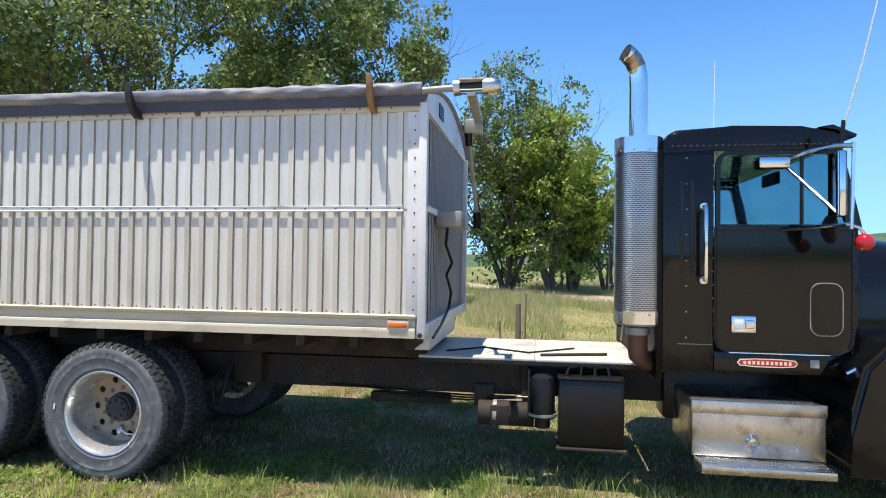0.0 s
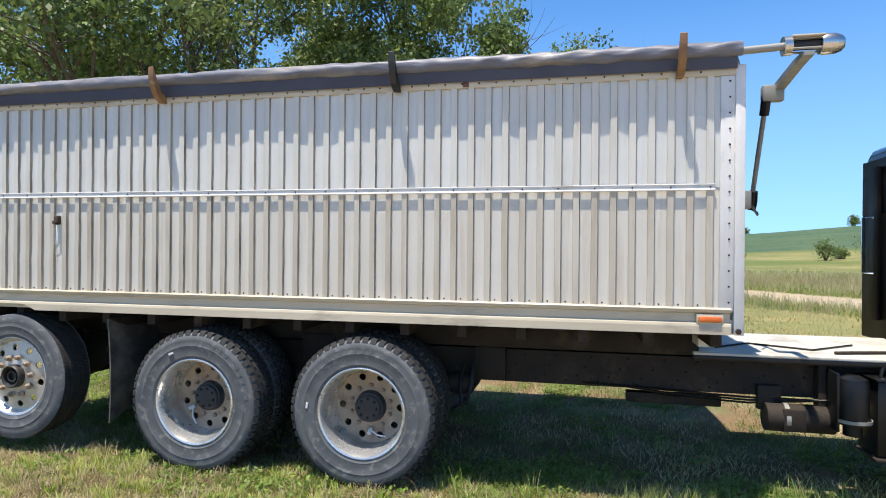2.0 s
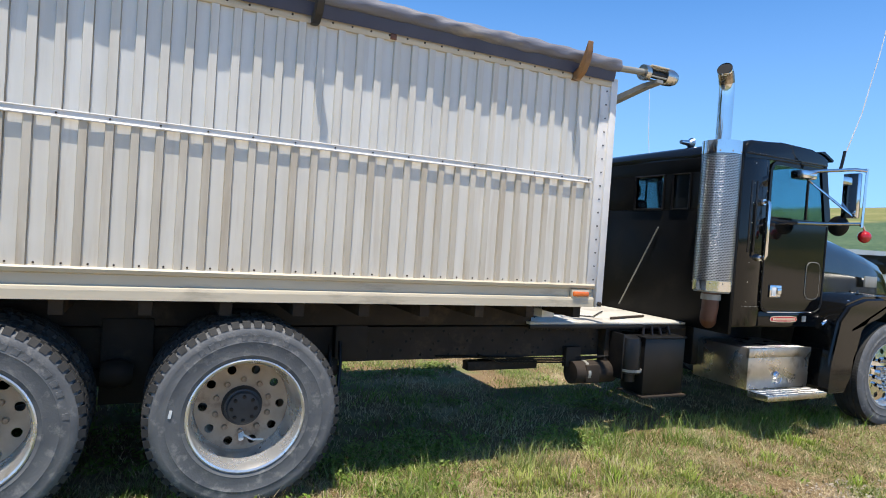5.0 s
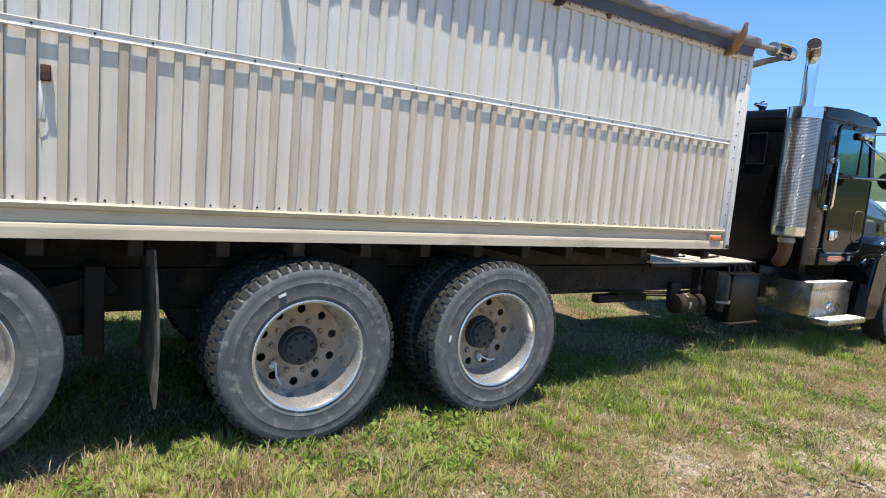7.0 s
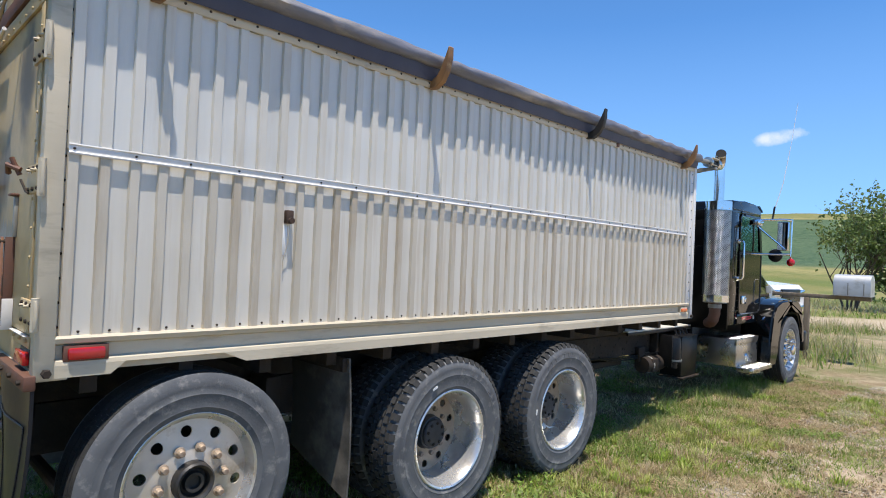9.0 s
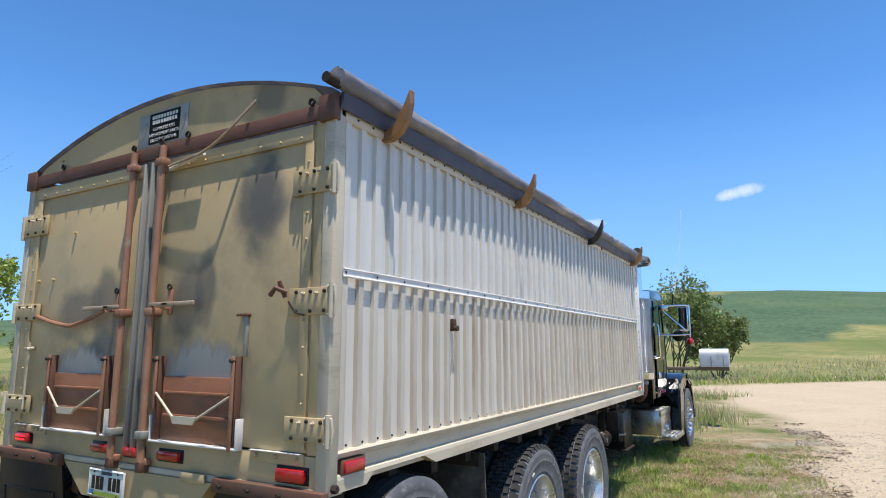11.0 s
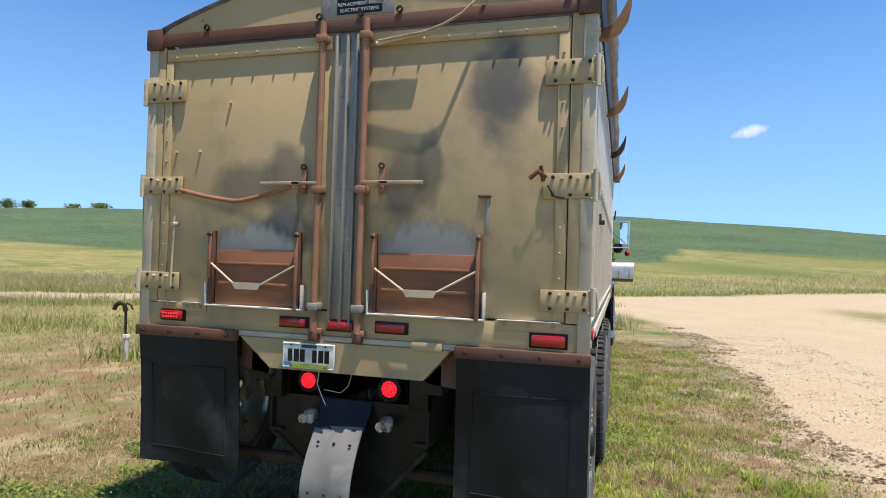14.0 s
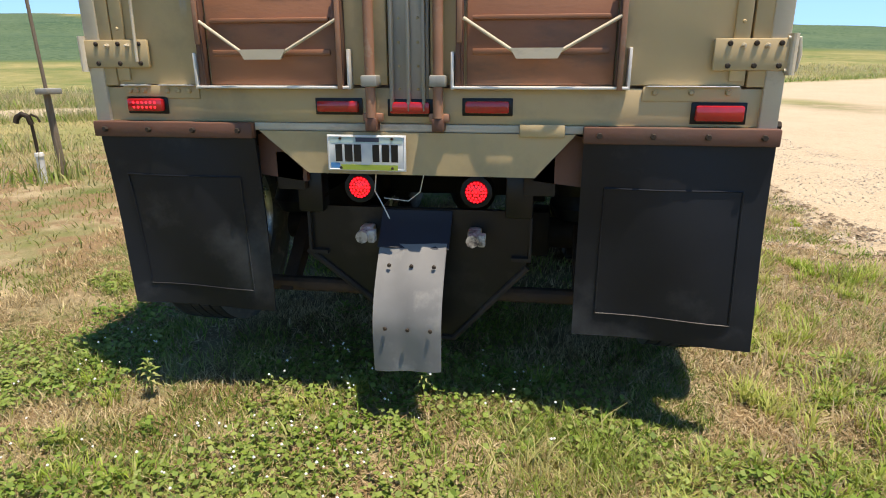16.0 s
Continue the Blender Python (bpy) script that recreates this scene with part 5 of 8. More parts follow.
def build_chassis():
    for y in (0.80, 1.66):
        bm = B()
        prism(bm, [(y, 0.615), (y + 0.08, 0.615), (y + 0.08, 0.63), (y + 0.012, 0.63), (y + 0.012, 0.86), (y + 0.08, 0.86), (y + 0.08, 0.875), (y, 0.875)] if y < 1 else [(y, 0.615), (y + 0.08, 0.615), (y + 0.08, 0.875), (y, 0.875), (y, 0.86), (y + 0.068, 0.86), (y + 0.068, 0.63), (y, 0.63)], "x", 0.05, 10.6)
        rail = part("frame_rail", bm, M["chassis"], truck, "dusty brown-black frame rail")
        if y < 1:
            for i in range(26):
                put("rail_bolt", nut_mesh, Matrix.Translation((4.45 + i * 0.13 + 0.05 * math.sin(i * 7), y - 0.001, 0.66 + 0.16 * ((i * 7) % 5) / 4)) @ Matrix.Scale(0.7, 4), rail)
            for i in range(48):
                put("bolt_hole", hole_mesh, Matrix.Translation((4.3 + i * 0.065 + 0.02 * math.sin(i * 5), y - 0.0012, (0.65, 0.84, 0.76, 0.69)[(i * 7) % 4])), rail)
    for x in (1.2, 2.9, 4.4, 6.0, 7.2):
        part("frame_crossmember", box(B(), x, x + 0.1, 0.88, 1.66, 0.66, 0.84, 0.006), M["chassis"], truck)
    for x, z in ((3.652, 0.503), (2.312, 0.503), (0.6, 0.6)):
        ax = part("axle", cyl(B(), (x, 0.5, z), (x, YL - 0.5, z), 0.075, seg=18), M["chassis"], truck)
        if x > 1:
            bm = B()
            bmesh.ops.create_uvsphere(bm, u_segments=20, v_segments=12, radius=0.23)
            bmesh.ops.transform(bm, matrix=Matrix.Translation((x, YC, z)) @ Matrix.Diagonal((1, 0.8, 1, 1)), verts=bm.verts)
            part("differential", bm, M["chassis"], ax)
        for y in (0.72, 1.78):
            part("spring_seat", box(B(), x - 0.09, x + 0.09, y, y + 0.1, z - 0.1, z + 0.12, 0.01), M["chassis"], ax)
    for y in (0.73, 1.74):
        for k in range(6):
            bm = prism(B(), [(1.95 + k * 0.05, 0.72 - k * 0.018), (3.0, 0.60 - k * 0.018), (4.05 - k * 0.05, 0.72 - k * 0.018), (4.05 - k * 0.05, 0.703 - k * 0.018), (3.0, 0.583 - k * 0.018), (1.95 + k * 0.05, 0.703 - k * 0.018)], "y", y, y + 0.075)
            part("leaf_spring", bm, M["chassis"], truck)
        part("spring_hanger", box(B(), 2.85, 3.15, y - 0.02, y + 0.09, 0.4, 0.95, 0.01), M["chassis"], truck)
        part("spring_hanger", box(B(), 4.35, 4.6, y - 0.02, y + 0.08, 0.64, 0.9, 0.01), M["chassis"], truck)
    part("drive_shaft", cyl(B(), (4.0, YC, 0.6), (7.4, YC, 0.68), 0.055, seg=16), M["chassis"], truck)
    # brake chambers and brackets behind the duals
    for x in (4.25, 2.95, 1.15):
        for y in (0.62, 1.92):
            part("brake_chamber", lathe(B(), [(0.0, -0.09), (0.07, -0.085), (0.085, -0.04), (0.09, 0.0), (0.085, 0.04), (0.06, 0.09), (0.0, 0.09)], (x, y, 0.62), "x", 18), M["chassis"], truck)
    bm = tube(B(), [(4.28, 0.6, 0.78), (4.27, 0.5, 0.62), (4.29, 0.47, 0.5), (4.33, 0.5, 0.48), (4.35, 0.55, 0.65), (4.36, 0.62, 0.8)], 0.014, 8)
    part("brake_hose", bm, M["plate_black"], truck)
    # lift-axle arm, air bags and guard flap ahead of the tag wheel
    for y in (0.55, 1.95):
        part("lift_arm", prism(B(), [(0.55, 0.5), (0.7, 0.7), (1.3, 0.9), (1.38, 0.8), (0.75, 0.48)], "y", y, y + 0.08), M["chassis"], truck)
        part("air_bag", lathe(B(), [(0.0, 0.0), (0.1, 0.0), (0.13, 0.06), (0.11, 0.12), (0.13, 0.18), (0.1, 0.24), (0.0, 0.24)], (0.6, y + 0.04, 0.68), "z", 20), M["flap"], truck)
        part("tag_hanger", box(B(), 1.2, 1.3, y - 0.1, y + 0.1, 0.45, 0.95, 0.01), M["chassis"], truck)
    bm = B()
    grid = []
    for i in range(11):
        t = i / 10
        grid.append([bm.verts.new((1.5 + 0.03 * math.sin(t * 2.4) - 0.02 * j / 6, 0.03 + 0.6 * j / 6, 1.1 - (0.83 - 0.2 * j / 6) * t)) for j in range(7)])
    for a, b in zip(grid, grid[1:]):
        for j in range(6):
            bm.faces.new((a[j], a[j + 1], b[j + 1], b[j]))
    bmesh.ops.recalc_face_normals(bm, faces=bm.faces)
    bmesh.ops.solidify(bm, geom=bm.faces[:], thickness=0.012)
    part("front_mud_flap", bm, M["dust_flap"], truck, "dusty black rubber mud flap between the axles", smooth=40)
    part("flap_hanger", box(B(), 1.46, 1.5, 0.05, 0.7, 1.02, 1.1, 0.005), M["chassis"], truck)
    # deck between the box and the cab
    # second plate lengthened to the cab and joint narrowed, to block sun slits beneath
    for x0, x1 in ((6.0, 6.951), (6.954, 7.785)):
        part("deck_plate", box(B(), x0, x1, 0.66, 1.9, 0.915, 0.935, 0.004), M["deck"], truck, "pale bare metal deck plate")
    part("deck_trim", box(B(), 6.0, 7.785, 0.655, 0.68, 0.876, 0.914, 0.003), M["plate_black"], truck)
    part("deck_bar", tube(B(), [(7.0, 0.82, 0.948), (7.55, 0.98, 0.948)], 0.012, 8), M["chassis"], truck)
    part("deck_cable", tube(B(), [(6.2, 0.9, 0.944), (6.5, 1.2, 0.942), (6.9, 0.95, 0.944), (7.3, 1.3, 0.944)], 0.008, 6), M["plate_black"], truck)
    # battery box and its clutter
    bat = part("battery_box", box(B(), 7.14, 7.63, 0.5, 0.79, 0.30, 0.81, 0.012), M["plate_black"], truck, "black steel battery box")
    part("box_lid", box(B(), 7.13, 7.64, 0.49, 0.8, 0.811, 0.825, 0.004), M["plate_black"], bat)
    part("box_tray", box(B(), 7.12, 7.65, 0.47, 0.81, 0.275, 0.295, 0.004), M["chassis"], bat)
    for i in range(4):
        part("battery_cable", tube(B(), [(7.2 + i * 0.11, 0.6, 0.826), (7.22 + i * 0.1, 0.62, 0.88 + 0.02 * (i % 2)), (7.3 + i * 0.08, 0.7, 0.87), (7.35 + i * 0.06, 0.8, 0.84)], 0.012, 6), M["plate_black"], bat)
    dryer = part("air_dryer", lathe(B(), [(0.0, 0.33), (0.05, 0.33), (0.085, 0.31), (0.097, 0.27), (0.097, 0.02), (0.105, 0.015), (0.105, 0.0), (0.06, -0.01), (0.06, -0.08), (0.0, -0.08)], (7.015, 0.56, 0.505), "z", 26), M["plate_black"], truck, "black air dryer canister")
    part("dryer_band", lathe(B(), [(0.108, 0.0), (0.115, 0.0), (0.115, 0.022), (0.108, 0.022)], (7.015, 0.56, 0.52), "z", 26, True), M["galv"], dryer)
    part("dryer_strap", box(B(), 6.9, 6.92, 0.52, 0.8, 0.45, 0.85, 0.004), M["plate_black"], dryer)
    tank = part("air_tank", cyl(B(), (6.5, 0.72, 0.48), (6.95, 0.72, 0.48), 0.1, seg=24), M["chassis"], truck)
    part("tank_strap", lathe(B(), [(0.103, 0.0), (0.106, 0.0), (0.106, 0.03), (0.103, 0.03)], (6.62, 0.72, 0.48), "x", 24, True), M["galv"], tank)
    part("valve_block", box(B(), 6.6, 6.75, 0.62, 0.76, 0.40, 0.56, 0.01), M["chassis"], truck)
    part("hose_tray", box(B(), 5.54, 6.24, 0.86, 0.96, 0.49, 0.57, 0.01), M["chassis"], truck)
    part("frame_bracket", box(B(), 6.46, 6.62, 0.74, 0.8, 0.52, 0.7, 0.006), M["chassis"], truck)
    part("hanger_bracket", box(B(), 6.85, 6.9, 0.7, 0.8, 0.4, 0.87, 0.004), M["chassis"], truck)
    for i in range(3):
        part("air_line", tube(B(), [(5.2 + i * 0.2, 0.79, 0.64), (5.8, 0.78, 0.62 - i * 0.02), (6.4, 0.77, 0.6 - i * 0.02), (6.9, 0.7, 0.62)], 0.009, 6), M["plate_black"], truck)


build_chassis()


# ---- cab ----
def perforated():
    """Chrome sheet with staggered dark slots."""
    m = surf("perforated_chrome", (0.47, 0.46, 0.45), (0.38, 0.37, 0.36), 6, 0.32, metal=1)
    nt = m.node_tree
    b = nt.nodes["Principled BSDF"]
    uv = nt.nodes.new("ShaderNodeUVMap")
    uv.uv_map = "wrap"
    br = nt.nodes.new("ShaderNodeTexBrick")
    br.inputs["Scale"].default_value = 1.0
    br.inputs["Brick Width"].default_value = 0.03
    br.inputs["Row Height"].default_value = 0.0145
    br.inputs["Mortar Size"].default_value = 0.0042
    br.inputs["Mortar Smooth"].default_value = 0.1
    nt.links.new(uv.outputs[0], br.inputs["Vector"])
    base = b.inputs["Base Color"].links[0].from_socket
    mx = nt.nodes.new("ShaderNodeMix")
    mx.data_type = "RGBA"
    nt.links.new(br.outputs["Fac"], mx.inputs[0])
    mx.inputs[6].default_value = (0.02, 0.02, 0.02, 1)
    nt.links.new(base, mx.inputs[7])
    nt.links.new(mx.outputs[2], b.inputs["Base Color"])
    nt.links.new(br.outputs["Fac"], b.inputs["Metallic"])
    bp = nt.nodes.new("ShaderNodeBump")
    bp.inputs["Strength"].default_value, bp.inputs["Distance"].default_value = 0.8, 0.004
    nt.links.new(br.outputs["Fac"], bp.inputs["Height"])
    nt.links.new(bp.outputs[0], b.inputs["Normal"])
    return m


def build_cab():
    y0, y1 = 0.19, YL - 0.19
    roof = B()
    prof = [(7.84, 2.50), (7.845, 2.58), (7.875, 2.635), (7.93, 2.665), (8.3, 2.685), (8.75, 2.672), (8.95, 2.645), (9.02, 2.61), (9.03, 2.55)]
    prism(roof, prof, "y", y0 - 0.005, y1 + 0.005)
    es = [e for e in roof.edges if abs(e.verts[0].co.y - e.verts[1].co.y) < 1e-5 and min(v.co.z for v in e.verts) > 2.51]
    bmesh.ops.bevel(roof, geom=es, offset=0.06, segments=4, affect="EDGES", profile=0.5, clamp_overlap=True)
    part("cab_roof", roof, M["cab"], truck, smooth=50)
    part("roof_rail", box(B(), 7.86, 9.0, y0 - 0.012, y0 + 0.02, 2.535, 2.552, 0.004), M["cab"], truck)
    for i in range(26):
        put("rivet", rivet_mesh, pose(7.9 + i * 0.042, y0 - 0.012, 2.548) @ Matrix.Scale(0.3, 4), truck)
    for side, ya in ((0, y0), (1, y1)):
        yb = ya + 0.03 if side == 0 else ya - 0.03
        lo, hi = min(ya, yb), max(ya, yb)
        part("rear_quarter_panel", box(B(), 7.84, 8.185, lo, hi, 0.965, 2.545, 0.012), M["cab"], truck)
        part("rocker_panel", box(B(), 8.186, 9.07, lo, hi, 0.965, 1.112, 0.01), M["cab"], truck)
        part("header_panel", box(B(), 8.186, 8.98, lo, hi, 2.512, 2.545, 0.004), M["cab"], truck)
        part("windscreen_pillar", prism(B(), [(8.94, 2.545), (9.0, 2.56), (9.13, 1.98), (9.07, 1.96)], "y", lo, hi), M["cab"], truck)
        # door
        d0 = lo - 0.004 if side == 0 else lo + 0.004
        d1 = d0 + 0.03
        bm = B()
        prism(bm, [(8.195, 1.2), (8.21, 1.15), (8.26, 1.12), (8.98, 1.12), (9.04, 1.15), (9.062, 1.2), (9.07, 1.985), (8.195, 1.985)], "y", d0, d1)
        bmesh.ops.bevel(bm, geom=bm.edges[:], offset=0.006, segments=2, affect="EDGES")
        door = part("cab_door", bm, M["cab"], truck, "glossy black cab door")
        bm = B()
        outer = [(8.195, 1.986), (8.195, 2.42), (8.215, 2.475), (8.26, 2.508), (8.95, 2.508), (8.965, 2.47), (9.065, 1.986)]
        inner = [(8.225, 1.997), (8.225, 2.42), (8.243, 2.458), (8.275, 2.478), (8.925, 2.478), (8.93, 2.46), (9.03, 1.997)]
        lov = [bm.verts.new((x, d0, z)) for x, z in outer]
        liv = [bm.verts.new((x, d0, z)) for x, z in inner]
        n = len(outer)
        for i in range(n):
            bm.faces.new((lov[i], lov[(i + 1) % n], liv[(i + 1) % n], liv[i]))
        ext = bmesh.ops.extrude_face_region(bm, geom=bm.faces[:])
        bmesh.ops.translate(bm, verts=[v for v in ext["geom"] if isinstance(v, bmesh.types.BMVert)], vec=(0, 0.03, 0))
        part("window_frame", bm, M["cab"], door)
        gl = part("window_pane", prism(B(), [(8.228, 2.0), (8.228, 2.475), (8.92, 2.475), (9.02, 2.0)], "y", d0 + 0.012, d0 + 0.016), M["glass"], door, smooth=0)
        gl.visible_shadow = False
        part("window_bar", box(B(), 8.745, 8.765, d0 + 0.004, d0 + 0.026, 1.998, 2.476, 0.003), M["plate_black"], door)
        part("window_sill", box(B(), 8.2, 9.06, d0 - 0.006, d0 - 0.001, 1.955, 1.975, 0.002), M["plate_black"], door)
        if side == 0:
            seal = tube(B(), [(8.19, d0 - 0.002, 1.98), (8.19, d0 - 0.002, 1.2), (8.205, d0 - 0.002, 1.145), (8.26, d0 - 0.002, 1.112), (8.98, d0 - 0.002, 1.112), (9.045, d0 - 0.002, 1.145), (9.066, d0 - 0.002, 1.2), (9.072, d0 - 0.002, 1.95)], 0.008, 6)
            part("door_seal", seal, M["plate_black"], door)
            bm = B()
            prism(bm, rounded(8.8, 9.01, 1.235, 1.6, 0.07), "y", d0 - 0.006, d0 - 0.0005)
            low = part("lower_window", bm, M["galv"], door, "small lower window in a rubber seal")
            bm = prism(B(), rounded(8.808, 9.002, 1.243, 1.592, 0.063), "y", d0 - 0.009, d0 - 0.0065)
            part("lower_pane", bm, M["cab"], low)
            bm = box(B(), 8.295, 8.455, d0 - 0.016, d0 - 0.0005, 1.245, 1.362, 0.01)
            lt = part("door_latch", bm, M["chrome"], door, "chrome paddle door latch")
            part("latch_pocket", box(B(), 8.313, 8.372, d0 - 0.019, d0 - 0.0165, 1.262, 1.345, 0.004), M["white"], lt)
            part("latch_paddle", box(B(), 8.385, 8.44, d0 - 0.03, d0 - 0.0165, 1.275, 1.335, 0.008), M["chrome"], lt)
            part("step_trim", box(B(), 8.28, 8.93, d0 - 0.012, d0 - 0.002, 1.103, 1.112, 0.002), M["chrome"], door)
            for i in range(14):
                put("rivet", rivet_mesh, pose(8.178, y0 - 0.001, 1.2 + i * 0.093) @ Matrix.Scale(0.33, 4), truck)
                put("rivet", rivet_mesh, pose(9.08, y0 - 0.001, 1.2 + i * 0.055) @ Matrix.Scale(0.3, 4), truck)
                put("rivet", rivet_mesh, pose(7.95 + 0.017 * i, y0 - 0.001, 1.155) @ Matrix.Scale(0.3, 4), truck)
            for i in range(8):
                put("rivet", rivet_mesh, pose(8.0, y0 - 0.001, 1.2 + i * 0.18) @ Matrix.Scale(0.5, 4), truck)
    # maker's badge, drawn as a plain shape
    bd = B()
    prism(bd, [(8.335, 1.042), (8.35, 1.065), (8.45, 1.072), (8.62, 1.072), (8.71, 1.065), (8.725, 1.042), (8.71, 1.02), (8.62, 1.012), (8.45, 1.012), (8.35, 1.02)], "y", y0 - 0.008, y0 - 0.0005)
    badge = part("maker_badge", bd, M["chrome"], truck, "red enamel badge with a chrome rim")
    bd = prism(B(), [(8.345, 1.042), (8.358, 1.058), (8.45, 1.065), (8.62, 1.065), (8.704, 1.058), (8.716, 1.042), (8.704, 1.026), (8.62, 1.019), (8.45, 1.019), (8.358, 1.026)], "y", y0 - 0.011, y0 - 0.0085)
    part("badge_face", bd, M["badge"], badge)
    for i in range(11):
        part("badge_bar", box(B(), 8.375 + i * 0.029, 8.393 + i * 0.029, y0 - 0.013, y0 - 0.0115, 1.03, 1.054), M["chrome"], badge, smooth=0)
    part("data_sticker", box(B(), 8.805, 8.862, y0 - 0.003, y0 - 0.0005, 1.018, 1.072), M["decal"], truck, smooth=0)
    # rear wall with two windows
    X0, X1 = 7.8, 7.839
    ys = [(y0 + 0.0, 0.74), (0.96, 1.08), (1.485, y1)]
    for a, b in ys:
        part("rear_wall_panel", box(B(), X0, X1, a, b, 2.03, 2.39, 0.001), M["cab_dull"], truck)
    part("rear_wall_panel", box(B(), X0, X1, y0, y1, 2.391, 2.53, 0.004), M["cab_dull"], truck)
    part("rear_wall_panel", box(B(), X0, X1, y0, y1, 0.9, 2.029, 0.004), M["cab_dull"], truck)
    for a, b in ((0.74, 0.96), (1.08, 1.485)):
        fr = part("rear_window", tube(B(), [(X0 - 0.003, a, 2.035), (X0 - 0.003, b, 2.035), (X0 - 0.003, b, 2.385), (X0 - 0.003, a, 2.385), (X0 - 0.003, a, 2.04)], 0.012, 6), M["plate_black"], truck)
        g = part("window_pane", box(B(), X0 + 0.015, X0 + 0.019, a, b, 2.03, 2.39), M["dark_glass"] if a < 1.0 else M["smoked_glass"], fr, smooth=0)
        g.visible_shadow = False
    ext = part("cab_extender", box(B(), 7.765, 7.799, 1.98, 2.17, 1.08, 2.455, 0.006), M["cab_dull"], truck)
    bm = tube(B(), [(7.77, 2.05, 2.0), (7.7, 2.09, 2.0), (7.7, 2.09, 1.5), (7.77, 2.05, 1.5)], 0.014, 8)
    part("grab_handle", bm, M["chrome"], truck, "chrome grab handle")
    part("stay_rod", tube(B(), [(7.78, 1.1, 1.85), (7.74, 1.55, 1.0)], 0.008, 6), M["galv"], truck)
    # floor, seats and wheel seen through the glass
    part("cab_floor", box(B(), 7.85, 9.1, y0 + 0.04, y1 - 0.04, 0.97, 1.05), M["dark_in"], truck)
    for y in (0.62, 1.92):
        seat = part("cab_seat", box(B(), 8.15, 8.6, y - 0.25, y + 0.25, 1.4, 1.55, 0.05), M["dark_in"], truck)
        part("backrest", box(B(), 8.05, 8.2, y - 0.24, y + 0.24, 1.5, 2.18, 0.06), M["dark_in"], seat)
        part("headrest", box(B(), 8.06, 8.18, y - 0.14, y + 0.14, 2.19, 2.36, 0.05), M["dark_in"], seat)
    bm = lathe(B(), [(0.2, -0.015), (0.23, -0.015), (0.23, 0.015), (0.2, 0.015)], (0, 0, 0), "z", 24, True)
    bmesh.ops.transform(bm, matrix=Matrix.Translation((8.8, 1.92, 1.9)) @ Matrix.Rotation(radians(-50), 4, "Y"), verts=bm.verts)
    part("steering_wheel", bm, M["dark_in"], truck)
    part("dashboard", prism(B(), [(8.8, 1.5), (8.85, 1.92), (9.1, 1.98), (9.12, 1.5)], "y", y0 + 0.05, y1 - 0.05), M["dark_in"], truck)
    part("interior_mirror", box(B(), 8.82, 8.86, 0.85, 1.15, 2.36, 2.46, 0.01), M["dark_in"], truck)
    # windscreen, visor, lamps
    ws = part("windscreen", prism(B(), [(9.0, 2.55), (9.006, 2.55), (9.12, 1.99), (9.114, 1.99)], "y", y0 + 0.05, y1 - 0.05), M["glass"], truck, smooth=0)
    ws.visible_shadow = False
    part("sun_visor", prism(B(), [(8.86, 2.665), (8.95, 2.68), (9.1, 2.61), (9.09, 2.59), (8.97, 2.645)], "y", y0 + 0.0, y1 - 0.0), M["cab"], truck)
    part("firewall", box(B(), 9.075, 9.12, y0 + 0.02, y1 - 0.02, 0.97, 1.985, 0.01), M["cab"], truck)
    bm = lathe(B(), [(0.0, 0.045), (0.03, 0.04), (0.06, 0.02), (0.075, 0.0)], (8.62, 0.6, 2.665), "z", 20)
    part("roof_marker_lamp", bm, M["amber"], truck, "amber roof marker lamp")
    part("roof_horn", lathe(B(), [(0.0, 0.0), (0.02, 0.0), (0.03, 0.1), (0.06, 0.14)], (7.9, 1.0, 2.73), "x", 16), M["chrome"], truck)
    # hood
    bm = B()
    rings = []
    for x, hw, zt, zb in ((9.1, 0.98, 1.97, 1.1), (9.4, 0.92, 1.945, 1.12), (9.9, 0.84, 1.88, 1.12), (10.4, 0.77, 1.78, 1.1), (10.8, 0.71, 1.69, 1.0), (10.95, 0.68, 1.62, 0.8)):
        ring = []
        for u, v in ((-1.0, 0.0), (-0.99, 0.45), (-0.95, 0.72), (-0.86, 0.88), (-0.68, 0.965), (-0.35, 1.0), (0, 1.01), (0.35, 1.0), (0.68, 0.965), (0.86, 0.88), (0.95, 0.72), (0.99, 0.45), (1.0, 0.0)):
            ring.append(bm.verts.new((x, YC + u * hw, zb + (zt - zb) * v)))
        rings.append(ring)
    for a, b in zip(rings, rings[1:]):
        for k in range(12):
            bm.faces.new((a[k], a[k + 1], b[k + 1], b[k]))
    bm.faces.new(rings[-1])
    hood = part("hood", bm, M["cab"], truck, "long glossy black hood", smooth=50)
    part("grille", box(B(), 10.951, 10.98, 0.75, 1.79, 0.75, 1.5, 0.01), M["chrome"], hood)
    part("hood_emblem", box(B(), 10.2, 10.42, 0.435, 0.452, 1.36, 1.48, 0.004), M["galv"], hood)
    part("hood_latch", tube(B(), [(9.0, 0.12, 1.0), (9.18, 0.08, 1.12), (9.3, 0.06, 1.24)], 0.018, 8), M["chrome"], truck, "chrome fender strut")
    # fenders
    for ya, yb in ((-0.02, 0.42), (YL - 0.42, YL + 0.02)):
        outer = [(8.96, 0.36), (8.985, 0.8), (9.05, 1.06), (9.2, 1.22), (9.45, 1.29), (9.9, 1.305), (10.3, 1.28), (10.52, 1.16), (10.62, 0.9), (10.64, 0.6)]
        inner = [(9.93 + 0.63 * math.cos(a), 0.54 + 0.63 * math.sin(a)) for a in (radians(5 + 190 * k / 14) for k in range(15))]
        bm = prism(B(), outer + inner[:1] + inner[1:-1] + [(9.2, 0.36)], "y", ya, yb)
